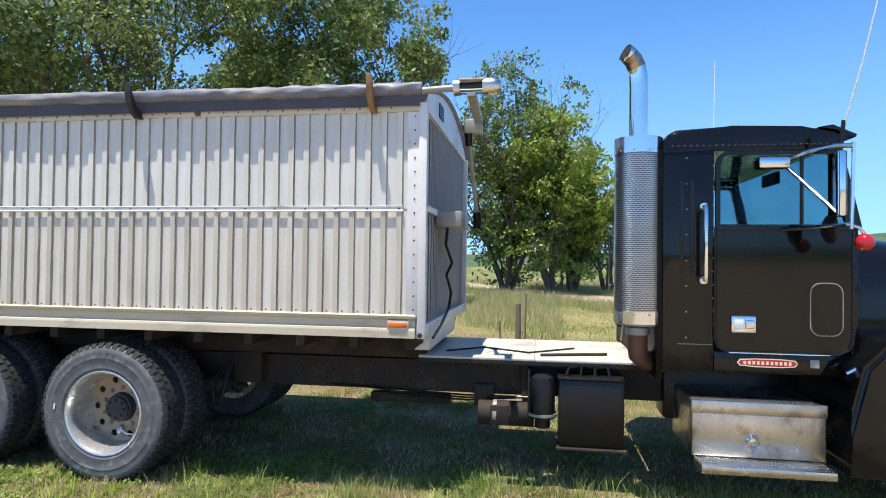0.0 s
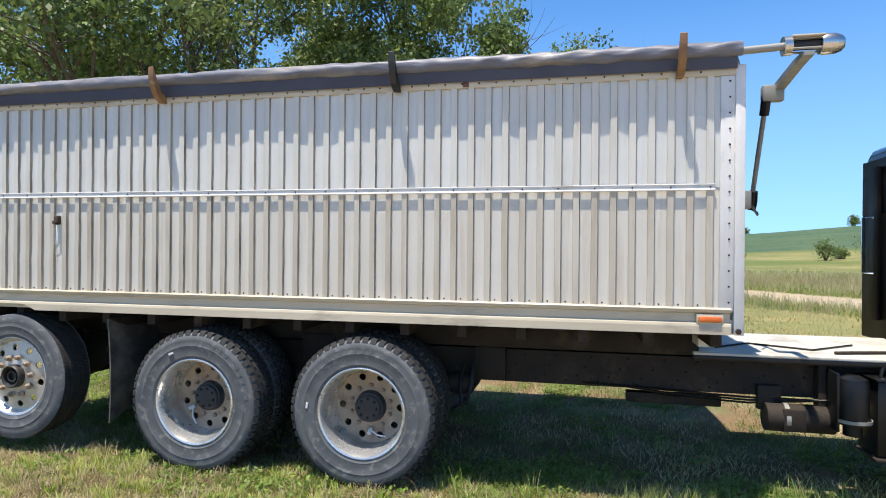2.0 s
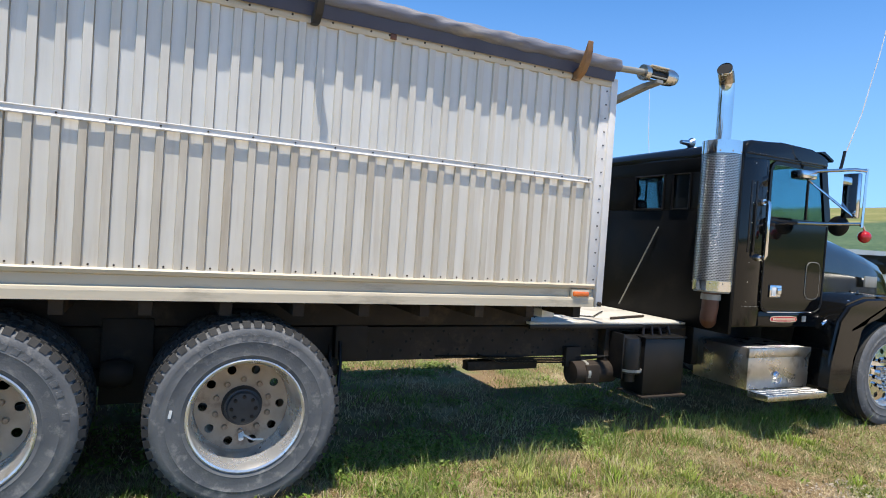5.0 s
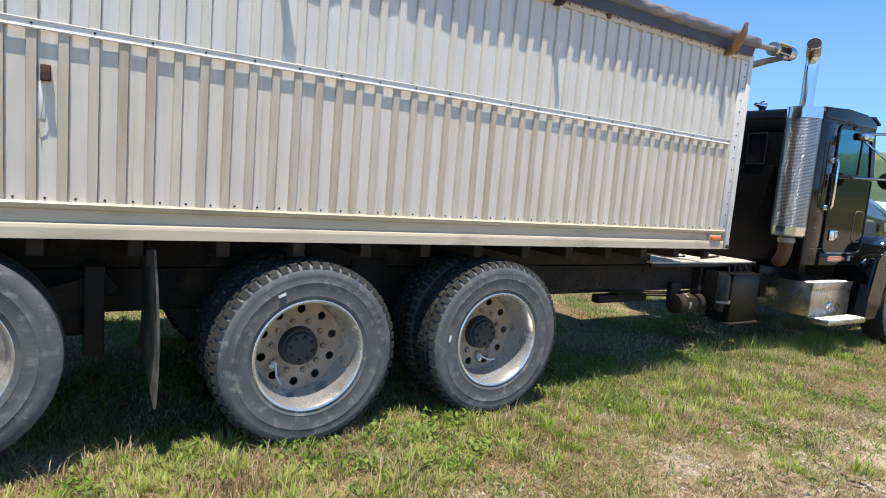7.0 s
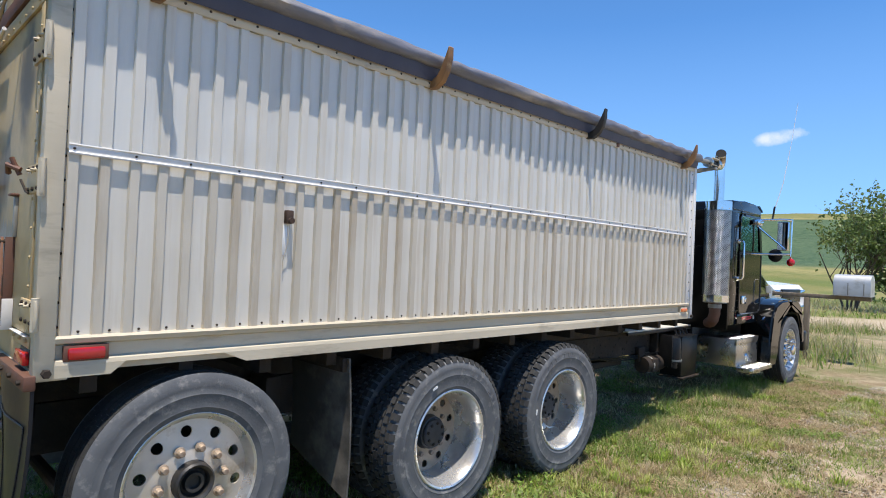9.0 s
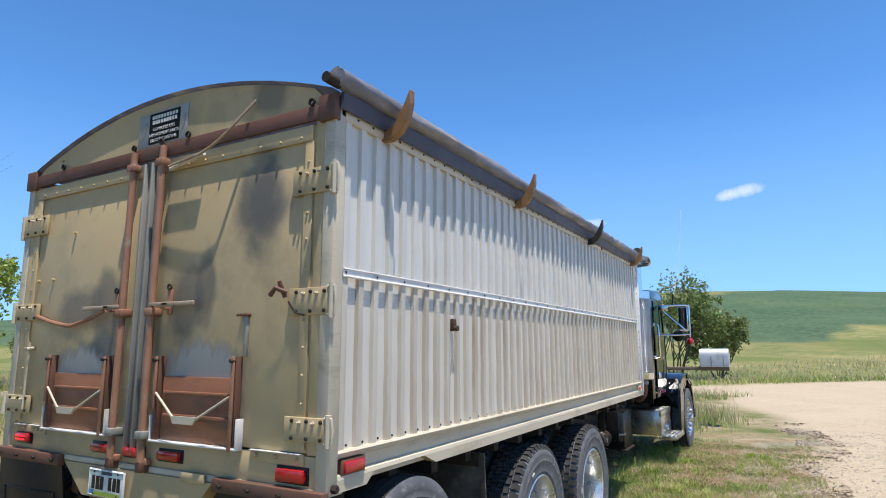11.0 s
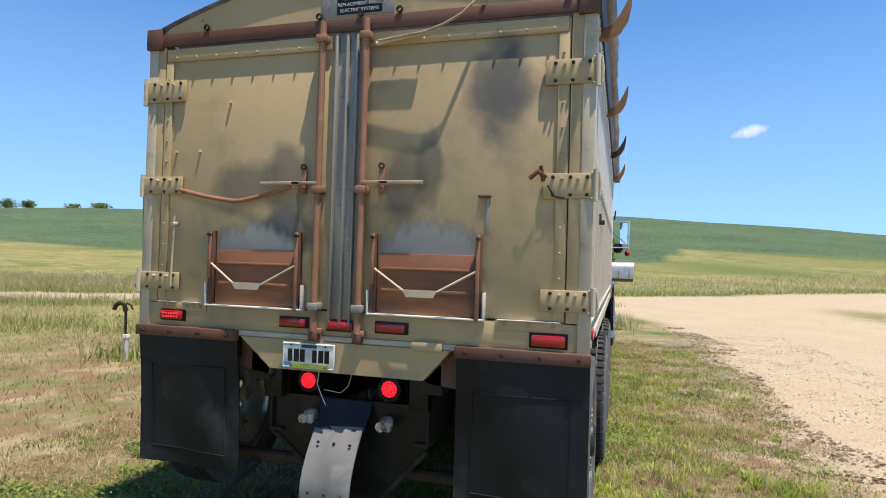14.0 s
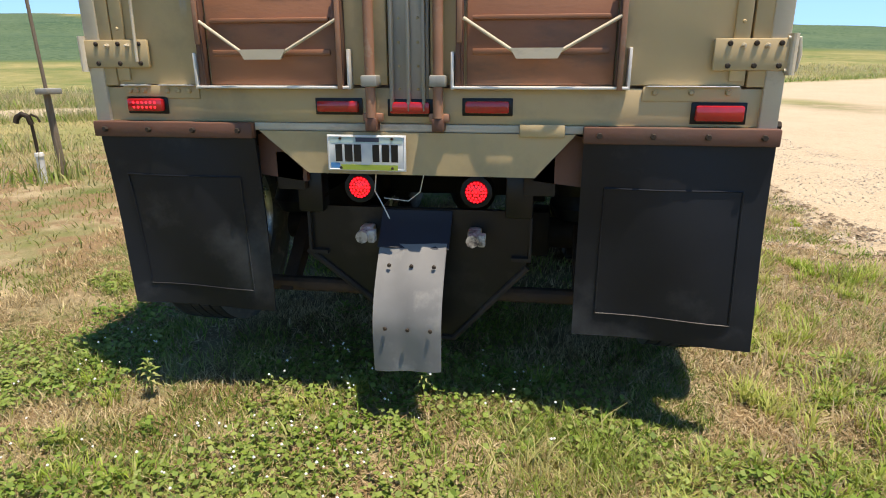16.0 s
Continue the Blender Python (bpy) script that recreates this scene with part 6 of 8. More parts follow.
        bmesh.ops.triangulate(bm, faces=[f for f in bm.faces if len(f.verts) > 6])
        es = [e for e in bm.edges if abs(e.verts[0].co.y - e.verts[1].co.y) < 1e-5 and min(v.co.z for v in e.verts) > 0.7 and len(e.link_faces) == 2 and e.calc_face_angle(0) > 1.0]
        bmesh.ops.bevel(bm, geom=es, offset=0.035, segments=3, affect="EDGES")
        part("front_fender", bm, M["cab"], truck, "glossy black front fender", smooth=20)
    part("front_bumper", box(B(), 10.75, 10.95, 0.0, YL, 0.42, 0.75, 0.03), M["plate_black"], truck)
    lamp = part("headlamp", box(B(), 10.5, 10.62, 0.08, 0.4, 0.95, 1.12, 0.02), M["chrome"], truck)
    # toolbox steps
    st = part("step_box", box(B(), 8.03, 8.885, 0.135, 0.75, 0.40, 0.775, 0.01), M["box_alu"], truck, "dented bright aluminium toolbox step")
    part("lid_edge", box(B(), 8.025, 8.89, 0.128, 0.16, 0.692, 0.779, 0.003), M["box_alu"], st)
    part("step_tread", box(B(), 8.04, 8.86, -0.075, 0.1345, 0.345, 0.40, 0.006), M["alu"], st)
    for i in range(40):
        for j in range(3):
            put("tread_stud", stud_mesh, pose(8.06 + i * 0.02, -0.05 + j * 0.06, 0.4), st)
    for i in range(40):
        for j in range(2):
            put("tread_stud", stud_mesh, pose(8.05 + i * 0.02, 0.17 + j * 0.05, 0.78), st)
    bm = lathe(B(), [(0.0, -0.02), (0.03, -0.016), (0.042, 0.0)], (8.42, 0.133, 0.52), "y", 16)
    bl = part("box_latch", bm, M["chrome"], st)
    part("latch_ring", tube(B(), [(8.42 + 0.035 * math.cos(a), 0.105, 0.50 + 0.045 * math.sin(a)) for a in (2 * math.pi * k / 14 for k in range(15))], 0.005, 6), M["chrome"], bl)
    part("side_tank", box(B(), 7.95, 8.95, 0.7, 1.0, 0.5, 0.95, 0.03), M["plate_black"], truck)
    # exhaust
    bm = lathe(B(), [(0.166, z) for z in (1.29, 1.36, 1.4, 2.48, 2.52, 2.615)] , (7.69, 0.31, 0), "z", 48)
    me = finish(bm, "heat_shield", perforated(), 40)
    uv = me.uv_layers.new(name="wrap")
    for poly in me.polygons:
        angs = [math.atan2(me.vertices[me.loops[li].vertex_index].co.y - 0.31, me.vertices[me.loops[li].vertex_index].co.x - 7.69) for li in poly.loop_indices]
        if max(angs) - min(angs) > 3:
            angs = [a + 2 * math.pi if a < 0 else a for a in angs]
        for li, a in zip(poly.loop_indices, angs):
            uv.data[li].uv = (a * 0.166, me.vertices[me.loops[li].vertex_index].co.z)
    sh = under(new("heat_shield", me), truck, "perforated chrome exhaust heat shield")
    for z0, z1 in ((1.285, 1.375), (2.505, 2.622)):
        part("shield_band", lathe(B(), [(0.168, z0), (0.17, z0), (0.17, z1), (0.168, z1)], (7.69, 0.31, 0), "z", 48, True), M["chrome"], sh)
        for k in range(10):
            a = 2 * math.pi * k / 10
            put("rivet", rivet_mesh, Matrix.Translation((7.69 + 0.17 * math.cos(a), 0.31 + 0.17 * math.sin(a), z0 + 0.02 if z0 > 2 else z1 - 0.02)) @ Matrix.Rotation(a + math.pi / 2, 4, "Z") @ Matrix.Scale(0.7, 4), sh)
    part("muffler", cyl(B(), (7.69, 0.31, 1.27), (7.69, 0.31, 2.6), 0.15, seg=32), M["galv"], sh)
    bm = B()
    pipe = [(0.0, 2.58), (0.0, 3.02), (0.004, 3.09), (0.018, 3.15), (0.045, 3.2), (0.082, 3.236), (0.105, 3.249), (0.112, 3.2515)]
    pts = [Vector((7.69 - 0.9 * u, 0.31 - 0.42 * u, z)) for u, z in pipe]
    tube(bm, pts, 0.066, 28)
    bmesh.ops.delete(bm, geom=[min((f for f in bm.faces if len(f.verts) > 6), key=lambda f: f.calc_center_median().x)], context="FACES")
    bmesh.ops.recalc_face_normals(bm, faces=bm.faces)
    bmesh.ops.solidify(bm, geom=bm.faces[:], thickness=0.003)
    stk = part("exhaust_pipe", bm, M["chrome"], truck, "chrome exhaust stack with a blacked-in sooty mouth", smooth=60)
    end = (pts[-1] - pts[-3]).normalized()
    # a black plug paints in the dark of the sooty pipe's inside
    part("mouth_black", cyl(B(), tuple(pts[-3]), tuple(pts[-1] + end * 0.004), 0.0635, seg=28), M["mouth_black"], stk, "black disc closing the mouth, for the dark sooty inside")
    part("scorch", tube(B(), [tuple(p) for p in pts[-5:-2]], 0.0672, 28), M["scorch"], stk, "brown scorched chrome")
    bm = tube(B(), [(7.69, 0.31, 1.29), (7.69, 0.31, 1.12), (7.7, 0.33, 1.05), (7.76, 0.38, 1.0), (7.85, 0.45, 0.98), (8.1, 0.6, 0.97)], 0.072, 20)
    ep = part("exhaust_elbow", bm, M["rust"], truck)
    part("pipe_clamp", lathe(B(), [(0.075, 0.0), (0.085, 0.0), (0.085, 0.05), (0.075, 0.05)], (7.69, 0.31, 1.2), "z", 24, True), M["galv"], ep)
    # grab bar
    bm = tube(B(), [(8.11, 0.185, 2.115), (8.11, 0.12, 2.115), (8.11, 0.11, 2.09), (8.11, 0.11, 1.63), (8.11, 0.12, 1.605), (8.11, 0.185, 1.605)], 0.016, 10)
    gh = part("grab_bar", bm, M["chrome"], truck, "chrome grab bar beside the door")
    for z in (2.115, 1.605):
        part("bar_foot", lathe(B(), [(0.0, -0.03), (0.028, -0.03), (0.034, -0.01), (0.034, 0.0)], (8.11, 0.19, z), "y", 14), M["chrome"], gh)
    for i, x in enumerate((7.97, 8.04)):
        part("panel_slot", box(B(), x - 0.012, x + 0.012, y0 - 0.004, y0 - 0.0005, 1.65, 2.3, 0.002), M["plate_black"], truck)
    # mirrors
    arm = part("mirror_arm", tube(B(), [(8.62, 0.18, 2.44), (8.68, 0.0, 2.45), (8.8, -0.2, 2.46), (8.86, -0.27, 2.45)], 0.016, 10), M["chrome"], truck)
    part("mirror_brace", tube(B(), [(8.62, 0.18, 2.42), (8.8, -0.22, 2.03)], 0.012, 8), M["chrome"], arm)
    part("mirror_lower_arm", tube(B(), [(8.62, 0.18, 1.96), (8.72, -0.05, 1.96), (8.83, -0.26, 1.97)], 0.014, 8), M["chrome"], arm)
    part("mirror_post", tube(B(), [(8.86, -0.27, 2.47), (8.85, -0.265, 1.94)], 0.012, 8), M["chrome"], arm)
    mir = part("side_mirror", box(B(), 8.79, 8.84, -0.25, -0.1, 2.02, 2.43, 0.015), M["chrome"], arm)
    part("mirror_glass", box(B(), 8.785, 8.789, -0.24, -0.11, 2.03, 2.42), M["mirror"], arm, smooth=0)
    bm = lathe(B(), [(0.0, -0.03), (0.06, -0.02), (0.09, 0.0), (0.095, 0.02), (0.0, 0.03)], (8.8, -0.08, 1.95), "x", 24)
    part("spot_mirror", bm, M["plate_black"], arm, "round black convex mirror")
    part("hood_mirror_box", box(B(), 8.42, 8.62, 0.02, 0.16, 2.36, 2.44, 0.02), M["chrome"], truck, "chrome look-down mirror housing")
    bm = B()
    bmesh.ops.create_uvsphere(bm, u_segments=20, v_segments=12, radius=0.055)
    bmesh.ops.transform(bm, matrix=Matrix.Translation((8.93, -0.25, 1.86)), verts=bm.verts)
    part("red_marker_ball", bm, M["red_lens"], arm, "round red marker lamp")
    part("marker_bracket", tube(B(), [(8.83, -0.26, 1.97), (8.9, -0.25, 1.95), (8.93, -0.25, 1.91)], 0.01, 8), M["chrome"], arm)
    ant = part("antenna", tube(B(), [(8.92, -0.02, 2.62), (8.99, -0.1, 3.0), (9.1, -0.16, 3.6), (9.2, -0.2, 4.2)], 0.006, 6, radii=[0.006, 0.005, 0.004, 0.003]), M["white"], truck, "white whip antenna")
    part("antenna_base", tube(B(), [(8.9, 0.0, 2.47), (8.91, -0.01, 2.55), (8.92, -0.02, 2.66)], 0.014, 8), M["plate_black"], ant)
    ant = part("antenna", tube(B(), [(8.75, 2.3, 2.6), (8.78, 2.4, 3.1), (8.82, 2.5, 3.9)], 0.006, 6, radii=[0.006, 0.004, 0.003]), M["white"], truck, "white whip antenna")


stud_mesh = finish(lathe(B(), [(0.0, 0.004), (0.004, 0.003), (0.007, 0.0)], (0, 0, 0), "z", 6), "tread_stud", M["alu"])
M["mirror"] = surf("mirror", (0.9, 0.9, 0.9), (0.88, 0.88, 0.88), 1, 0.03, metal=1, rough_var=0.0)
M["dark_glass"] = surf("dark_glass", (0.012, 0.014, 0.014), (0.009, 0.011, 0.011), 2, 0.06, coat=0.0, spec=0.3, rough_var=0.02)
M["scorch"] = surf("scorched_chrome", (0.3, 0.22, 0.13), (0.5, 0.46, 0.4), 9, 0.25, metal=0.9, c3=(0.06, 0.045, 0.03), c3_scale=8, c3_amount=0.45)
M["mouth_black"] = surf("mouth_black", (0.008, 0.008, 0.008), (0.012, 0.011, 0.01), 20, 0.9)
build_cab()


# ---- tarp drive arm on the box front ----
def build_arm():
    bm = cyl(B(), (6.37, -0.045, 2.943), (6.415, -0.045, 2.945), 0.058, seg=28)
    mot = part("tarp_motor", bm, M["alu"], truck, "cast aluminium tarp motor on a swing arm")
    for a in (0.6, 2.2, 3.8, 5.3):
        part("motor_rod", cyl(B(), (6.415, -0.045 + 0.045 * math.cos(a), 2.945 + 0.045 * math.sin(a)), (6.58, -0.045 + 0.045 * math.cos(a), 2.945 + 0.045 * math.sin(a)), 0.008, seg=8), M["galv"], mot)
    part("motor_core", cyl(B(), (6.415, -0.045, 2.945), (6.58, -0.045, 2.945), 0.03, seg=20), M["black_steel"], mot)
    part("motor_frame", box(B(), 6.41, 6.59, -0.1, 0.01, 2.985, 2.997, 0.003), M["sill"], mot)
    part("motor_case", lathe(B(), [(0.0, 0.13), (0.035, 0.13), (0.05, 0.115), (0.062, 0.08), (0.065, 0.02), (0.06, 0.0), (0.0, 0.0)], (6.575, -0.045, 2.945), "x", 28), M["alu"], mot)
    bm = prism(B(), [(-0.1, 2.895), (0.06, 2.895), (0.47, 2.84), (0.47, 2.79), (0.06, 2.855), (-0.1, 2.87)], "x", 6.47, 6.53)
    part("motor_bracket", bm, M["galv"], mot)
    part("arm_knuckle", box(B(), 6.39, 6.53, 0.42, 0.49, 2.72, 2.835, 0.015), M["galv"], mot)
    part("knuckle_joint", tube(B(), [(6.42, 0.45, 2.76), (6.42, 0.47, 2.7), (6.42, 0.5, 2.64)], 0.032, 10), M["plate_black"], mot)
    part("swing_arm", tube(B(), [(6.42, 0.48, 2.68), (6.45, 0.88, 2.12)], 0.017, 10), M["galv"], mot)
    part("arm_boot", tube(B(), [(6.45, 0.87, 2.14), (6.455, 0.9, 2.06), (6.45, 0.92, 2.01)], 0.035, 12), M["plate_black"], mot)
    bx = part("control_box", box(B(), 6.15, 6.36, 0.55, 1.1, 1.99, 2.12, 0.012), M["galv"], truck, "grey steel arm bracket box on the box front")
    part("control_cable", tube(B(), [(6.24, 0.6, 1.99), (6.22, 0.65, 1.85), (6.26, 0.75, 1.7), (6.22, 0.7, 1.6), (6.24, 0.85, 1.45), (6.2, 1.0, 1.3), (6.2, 0.6, 1.2), (6.2, 0.2, 1.14)], 0.012, 8), M["plate_black"], truck, "black loom hanging down the box front")
    part("motor_cable", tube(B(), [(6.4, 0.9, 2.05), (6.5, 0.93, 1.98), (6.47, 0.82, 1.96), (6.4, 0.7, 2.02)], 0.009, 6), M["plate_black"], bx)


build_arm()


# ---- trees and bushes ----
def make_tree(name, at, height, spread, label, seed, leaf_key="leaf", leaves=26000, leaf=0.13, lean=(0, 0), bare=0.25, stems=1, clump=1.0, trunk_r=0.3, fill=0, upright=0.0):
    """A tapered trunk with forking limbs, and a crown of single leaves hung in uneven clumps round the twig ends."""
    rng = random.Random(seed)
    nrng = np.random.RandomState(seed)
    top = thing(name, at, label, "tree")
    at = Vector(at)
    ends = []
    bm = B()

    def limb(p, d, length, r, level):
        pts, rad = [p], [r]
        n = 5
        for i in range(n):
            d = (d + Vector((rng.uniform(-1, 1), rng.uniform(-1, 1), rng.uniform(-0.3, 0.7))) * 0.17).normalized()
            pts.append(pts[-1] + d * length / n)
            rad.append(r * (1 - 0.6 * (i + 1) / n))
        tube(bm, pts, r, 8 if level < 2 else 5, rad)
        if level >= 3:
            ends.append((pts[-1], length))
            ends.append((pts[3], length))
            return
        kids = (4, 4, 3)[level]
        for k in range(kids):
            j = rng.choice((3, 4, 5)) if level else rng.choice((2, 3, 4, 5))
            side = Vector((rng.uniform(-1, 1), rng.uniform(-1, 1), rng.uniform(0.0, 0.75))).normalized()
            limb(pts[j], (d * 0.5 + side * 0.95).normalized(), length * rng.uniform(0.5, 0.72), rad[j] * 0.72, level + 1)
        ends.append((pts[-1], length))

    for s in range(stems):
        a = rng.uniform(0, 6.28)
        off = Vector((math.cos(a), math.sin(a), 0)) * (0.35 * (stems > 1)) * spread * 0.25
        limb(at + off - Vector((0, 0, 0.3)), Vector((lean[0] + 0.25 * math.cos(a) * (stems > 1), lean[1] + 0.25 * math.sin(a) * (stems > 1), 1)).normalized(), height * 0.46, trunk_r * (1 if stems == 1 else 0.6), 0)
    part("trunk", bm, M["bark"], top, "forked grey-brown trunk and limbs", smooth=60)
    # pull the clumps into the crown's own bounds
    centres = []
    for p, ln in ends:
        q = p - at
        q = Vector((q.x, q.y, max(q.z, height * bare)))
        hr = math.hypot(q.x - lean[0] * height * 0.4, q.y - lean[1] * height * 0.4)
        if hr > spread:
            q.x, q.y = q.x * spread / hr, q.y * spread / hr
        q.z = min(q.z, height * (1 - 0.25 * (hr / max(spread, 0.1)) ** 2))
        centres.append(at + q)
    # boughs that round the crown out
    for k in range(fill):
        a, v = rng.uniform(0, 6.283), bare + (1 - bare) * rng.random() ** 0.9
        q = (rng.random() ** 0.4) * min(1.0, 1.4 * math.sqrt(1.02 - v), 0.55 + 2.0 * (v - bare)) * (0.85 + 0.4 * noise.noise((math.cos(a) * 1.5, math.sin(a) * 1.5, v * 4 + seed)))
        centres.append(at + Vector((lean[0] * height * 0.4 + spread * q * math.cos(a), lean[1] * height * 0.4 + spread * q * math.sin(a), height * v * 0.96)))
    cen = np.array(centres)
    per = max(6, leaves // len(cen))
    idx = np.repeat(np.arange(len(cen)), per)
    size = clump * spread * (0.10 + 0.12 * nrng.rand(len(cen)))
    off = nrng.normal(size=(len(idx), 3))
    off /= np.linalg.norm(off, axis=1)[:, None]
    off *= (nrng.rand(len(idx)) ** 0.45)[:, None] * size[idx][:, None]
    off[:, 2] *= 0.7 + upright
    off[:, :2] *= 1 - 0.45 * upright
    off[:, 2] -= 0.12 * size[idx] * nrng.rand(len(idx))
    pos = cen[idx] + off
    pos[:, 2] = np.maximum(pos[:, 2], at.z + height * bare * 0.7)
    n = len(pos)
    u = nrng.normal(size=(n, 3))
    u[:, 2] -= 0.4
    u /= np.linalg.norm(u, axis=1)[:, None]
    w = np.cross(u, nrng.normal(size=(n, 3)))
    w /= np.linalg.norm(w, axis=1)[:, None]
    s = leaf * (0.6 + 0.8 * nrng.rand(n))[:, None]
    v = np.stack([pos, pos + u * s * 0.5 + w * s * 0.3, pos + u * s, pos + u * s * 0.5 - w * s * 0.3], 1).reshape(-1, 3)
    me = bpy.data.meshes.new("crown")
    me.vertices.add(len(v))
    me.vertices.foreach_set("co", v.ravel())
    me.loops.add(4 * n)
    me.loops.foreach_set("vertex_index", np.arange(4 * n))
    me.polygons.add(n)
    me.polygons.foreach_set("loop_start", np.arange(0, 4 * n, 4))
    me.polygons.foreach_set("loop_total", np.full(n, 4))
    me.update(calc_edges=True)
    me.materials.append(M[leaf_key])
    crown = new("crown", me)
    under(crown, top, "loose crown of small leaves")
    return top


make_tree("maple_tree", (-9.6, 13.6, 0), 17, 7.6, "large spreading maple tree with grey limbs behind the truck", 5, "leaf", 52000, 0.17, (0.1, 0.05), 0.4, 4, clump=0.7, trunk_r=0.6, fill=110)
make_tree("maple_tree", (-3.6, 20.5, 0), 18, 6.2, "broad leafy maple tree behind the truck", 8, "leaf", 56000, 0.18, (0.02, 0.0), 0.4, 2, clump=0.7, trunk_r=0.45, fill=190)
make_tree("maple_tree", (-20.0, 20.0, 0), 17, 7.0, "tall thin-crowned maple tree behind the truck", 15, "leaf", 26000, 0.19, (-0.05, 0.0), 0.35, 2, clump=0.8, trunk_r=0.4, fill=60)
make_tree("elm_tree", (5.3, 31.0, 0.2), 14.2, 3.4, "tall green elm tree by the fence line", 3, "leaf", 20000, 0.2, (0, 0), 0.12, 4, clump=0.8, trunk_r=0.25, fill=90, upright=0.4)
make_tree("elm_tree", (8.0, 29.5, 0.2), 10.4, 3.7, "bright green bushy elm tree by the fence line", 12, "leaf2", 26000, 0.2, (0.0, 0), 0.06, 5, clump=0.8, trunk_r=0.2, fill=150)
make_tree("elm_tree", (9.0, 32.0, 0.2), 13.0, 2.6, "tall thin elm tree by the fence line", 14, "leaf", 9000, 0.2, (0.02, 0), 0.4, 3, clump=0.8, trunk_r=0.2, fill=30)
make_tree("elm_tree", (11.0, 31.5, 0.2), 7.0, 2.2, "low bright green elm tree by the fence line", 16, "leaf2", 10000, 0.2, (0.0, 0), 0.05, 5, clump=0.8, trunk_r=0.14, fill=60)
make_tree("elm_tree", (5.0, 33.0, 0.2), 6.0, 3.0, "low shady elm tree by the fence line", 21, "leaf", 10000, 0.22, (0, 0), 0.02, 5, clump=1.0, trunk_r=0.14, fill=60)
make_tree("elm_tree", (8.8, 35.0, 0.2), 4.6, 3.6, "low shady elm tree by the fence line", 23, "leaf", 9000, 0.22, (0, 0), 0.02, 5, clump=1.0, trunk_r=0.14, fill=60)
make_tree("young_tree", (35.3, 4.1, land(35.3, 4.1)), 7.5, 2.0, "young open-crowned tree beyond the road", 31, "leaf", 5200, 0.17, (0, 0), 0.12, 7, clump=0.7, trunk_r=0.09, upright=1.1)
make_tree("young_tree", (36.2, 2.0, land(36.2, 2.0)), 4.9, 1.6, "low bushy tree beyond the road", 37, "leaf", 9000, 0.17, (0, 0), 0.03, 6, clump=0.9, trunk_r=0.07, fill=40)


def utility_pole(x, y, top):
    """A tarred timber pole with one crossarm and its insulators."""
    z = land(x, y)
    pole = thing("utility_pole", (x, y, z), "grey weathered timber utility pole with a crossarm", "pole")
    part("shaft", tube(B(), [(x, y, z - 0.3), (x, y, (z + top) / 2), (x, y, top)], 0.14, 10, [0.15, 0.13, 0.11]), M["wood_post"], pole)
    arm = part("crossarm", box(B(), x - 0.05, x + 0.05, y - 0.95, y + 0.95, top - 0.75, top - 0.6, 0.01), M["wood_post"], pole)
    for k in (-0.85, -0.35, 0.35, 0.85):
        part("insulator", lathe(B(), [(0.0, 0.0), (0.05, 0.0), (0.07, 0.05), (0.05, 0.12), (0.0, 0.14)], (x, y + k, top - 0.6), "z", 10), M["galv"], arm)


utility_pole(63.4, 7.3, 8.1)


def bush(at, r, h, seed, key="leaf", leaf=0.3, count=900):
    rng = np.random.RandomState(seed)
    top = thing("bush", at, "dark rounded bush on the far slope", "bush", "bushes on the slope")
    bm = B()
    for k in range(5):
        a = k * 1.26
        tube(bm, [(at[0], at[1], at[2] - 0.2), (at[0] + 0.3 * r * math.cos(a), at[1] + 0.3 * r * math.sin(a), at[2] + 0.35 * h), (at[0] + 0.6 * r * math.cos(a), at[1] + 0.6 * r * math.sin(a), at[2] + 0.7 * h)], 0.05, 5)
    part("stems", bm, M["bark"], top)
    p = rng.normal(size=(count, 3))
    p /= np.linalg.norm(p, axis=1)[:, None]
    p *= (rng.rand(count) ** 0.4)[:, None] * (0.75 + 0.35 * np.sin(p[:, :1] * 5 + p[:, 1:2] * 4 + seed))
    p = p * (r, r, h * 0.55) + np.array(at) + (0, 0, h * 0.52)
    verts, faces = [], []
    for i, q in enumerate(p):
        u, w = rng.normal(size=3), rng.normal(size=3)
        u *= leaf / np.linalg.norm(u)
        w *= leaf * 0.6 / np.linalg.norm(w)
        verts += [tuple(q), tuple(q + u), tuple(q + w)]
        faces.append((3 * i, 3 * i + 1, 3 * i + 2))
    under(new("foliage", cloud_mesh("foliage", verts, faces, M[key])), top)
    return top


def polar(az, r):
    x, y = r * math.cos(radians(az)), r * math.sin(radians(az))
    return x, y, land(x, y)


for i, (az, r, rad, h) in enumerate(((65.1, 73, 1.3, 2.3), (64.3, 76, 0.9, 1.3), (61.7, 74, 1.6, 3.6), (61.0, 77, 1.5, 2.8), (62.4, 79, 1.7, 3.4), (59.7, 75, 1.6, 3.8), (58.6, 77, 1.5, 3.4), (57.6, 78, 1.4, 3.0), (72.8, 72, 1.2, 1.5), (71.8, 74, 0.9, 1.1), (66.9, 283, 2.2, 4.2), (74.7, 292, 2.2, 3), (51.5, 272, 2.6, 3.6), (52.8, 274, 3, 4), (46.5, 272, 4, 2.6), (48.5, 274, 3, 2.2))):
    x, y, z = polar(az, r)
    bush((x, y, z), rad, h, 50 + i, "leaf", 0.25 if r < 100 else 0.8, 900)


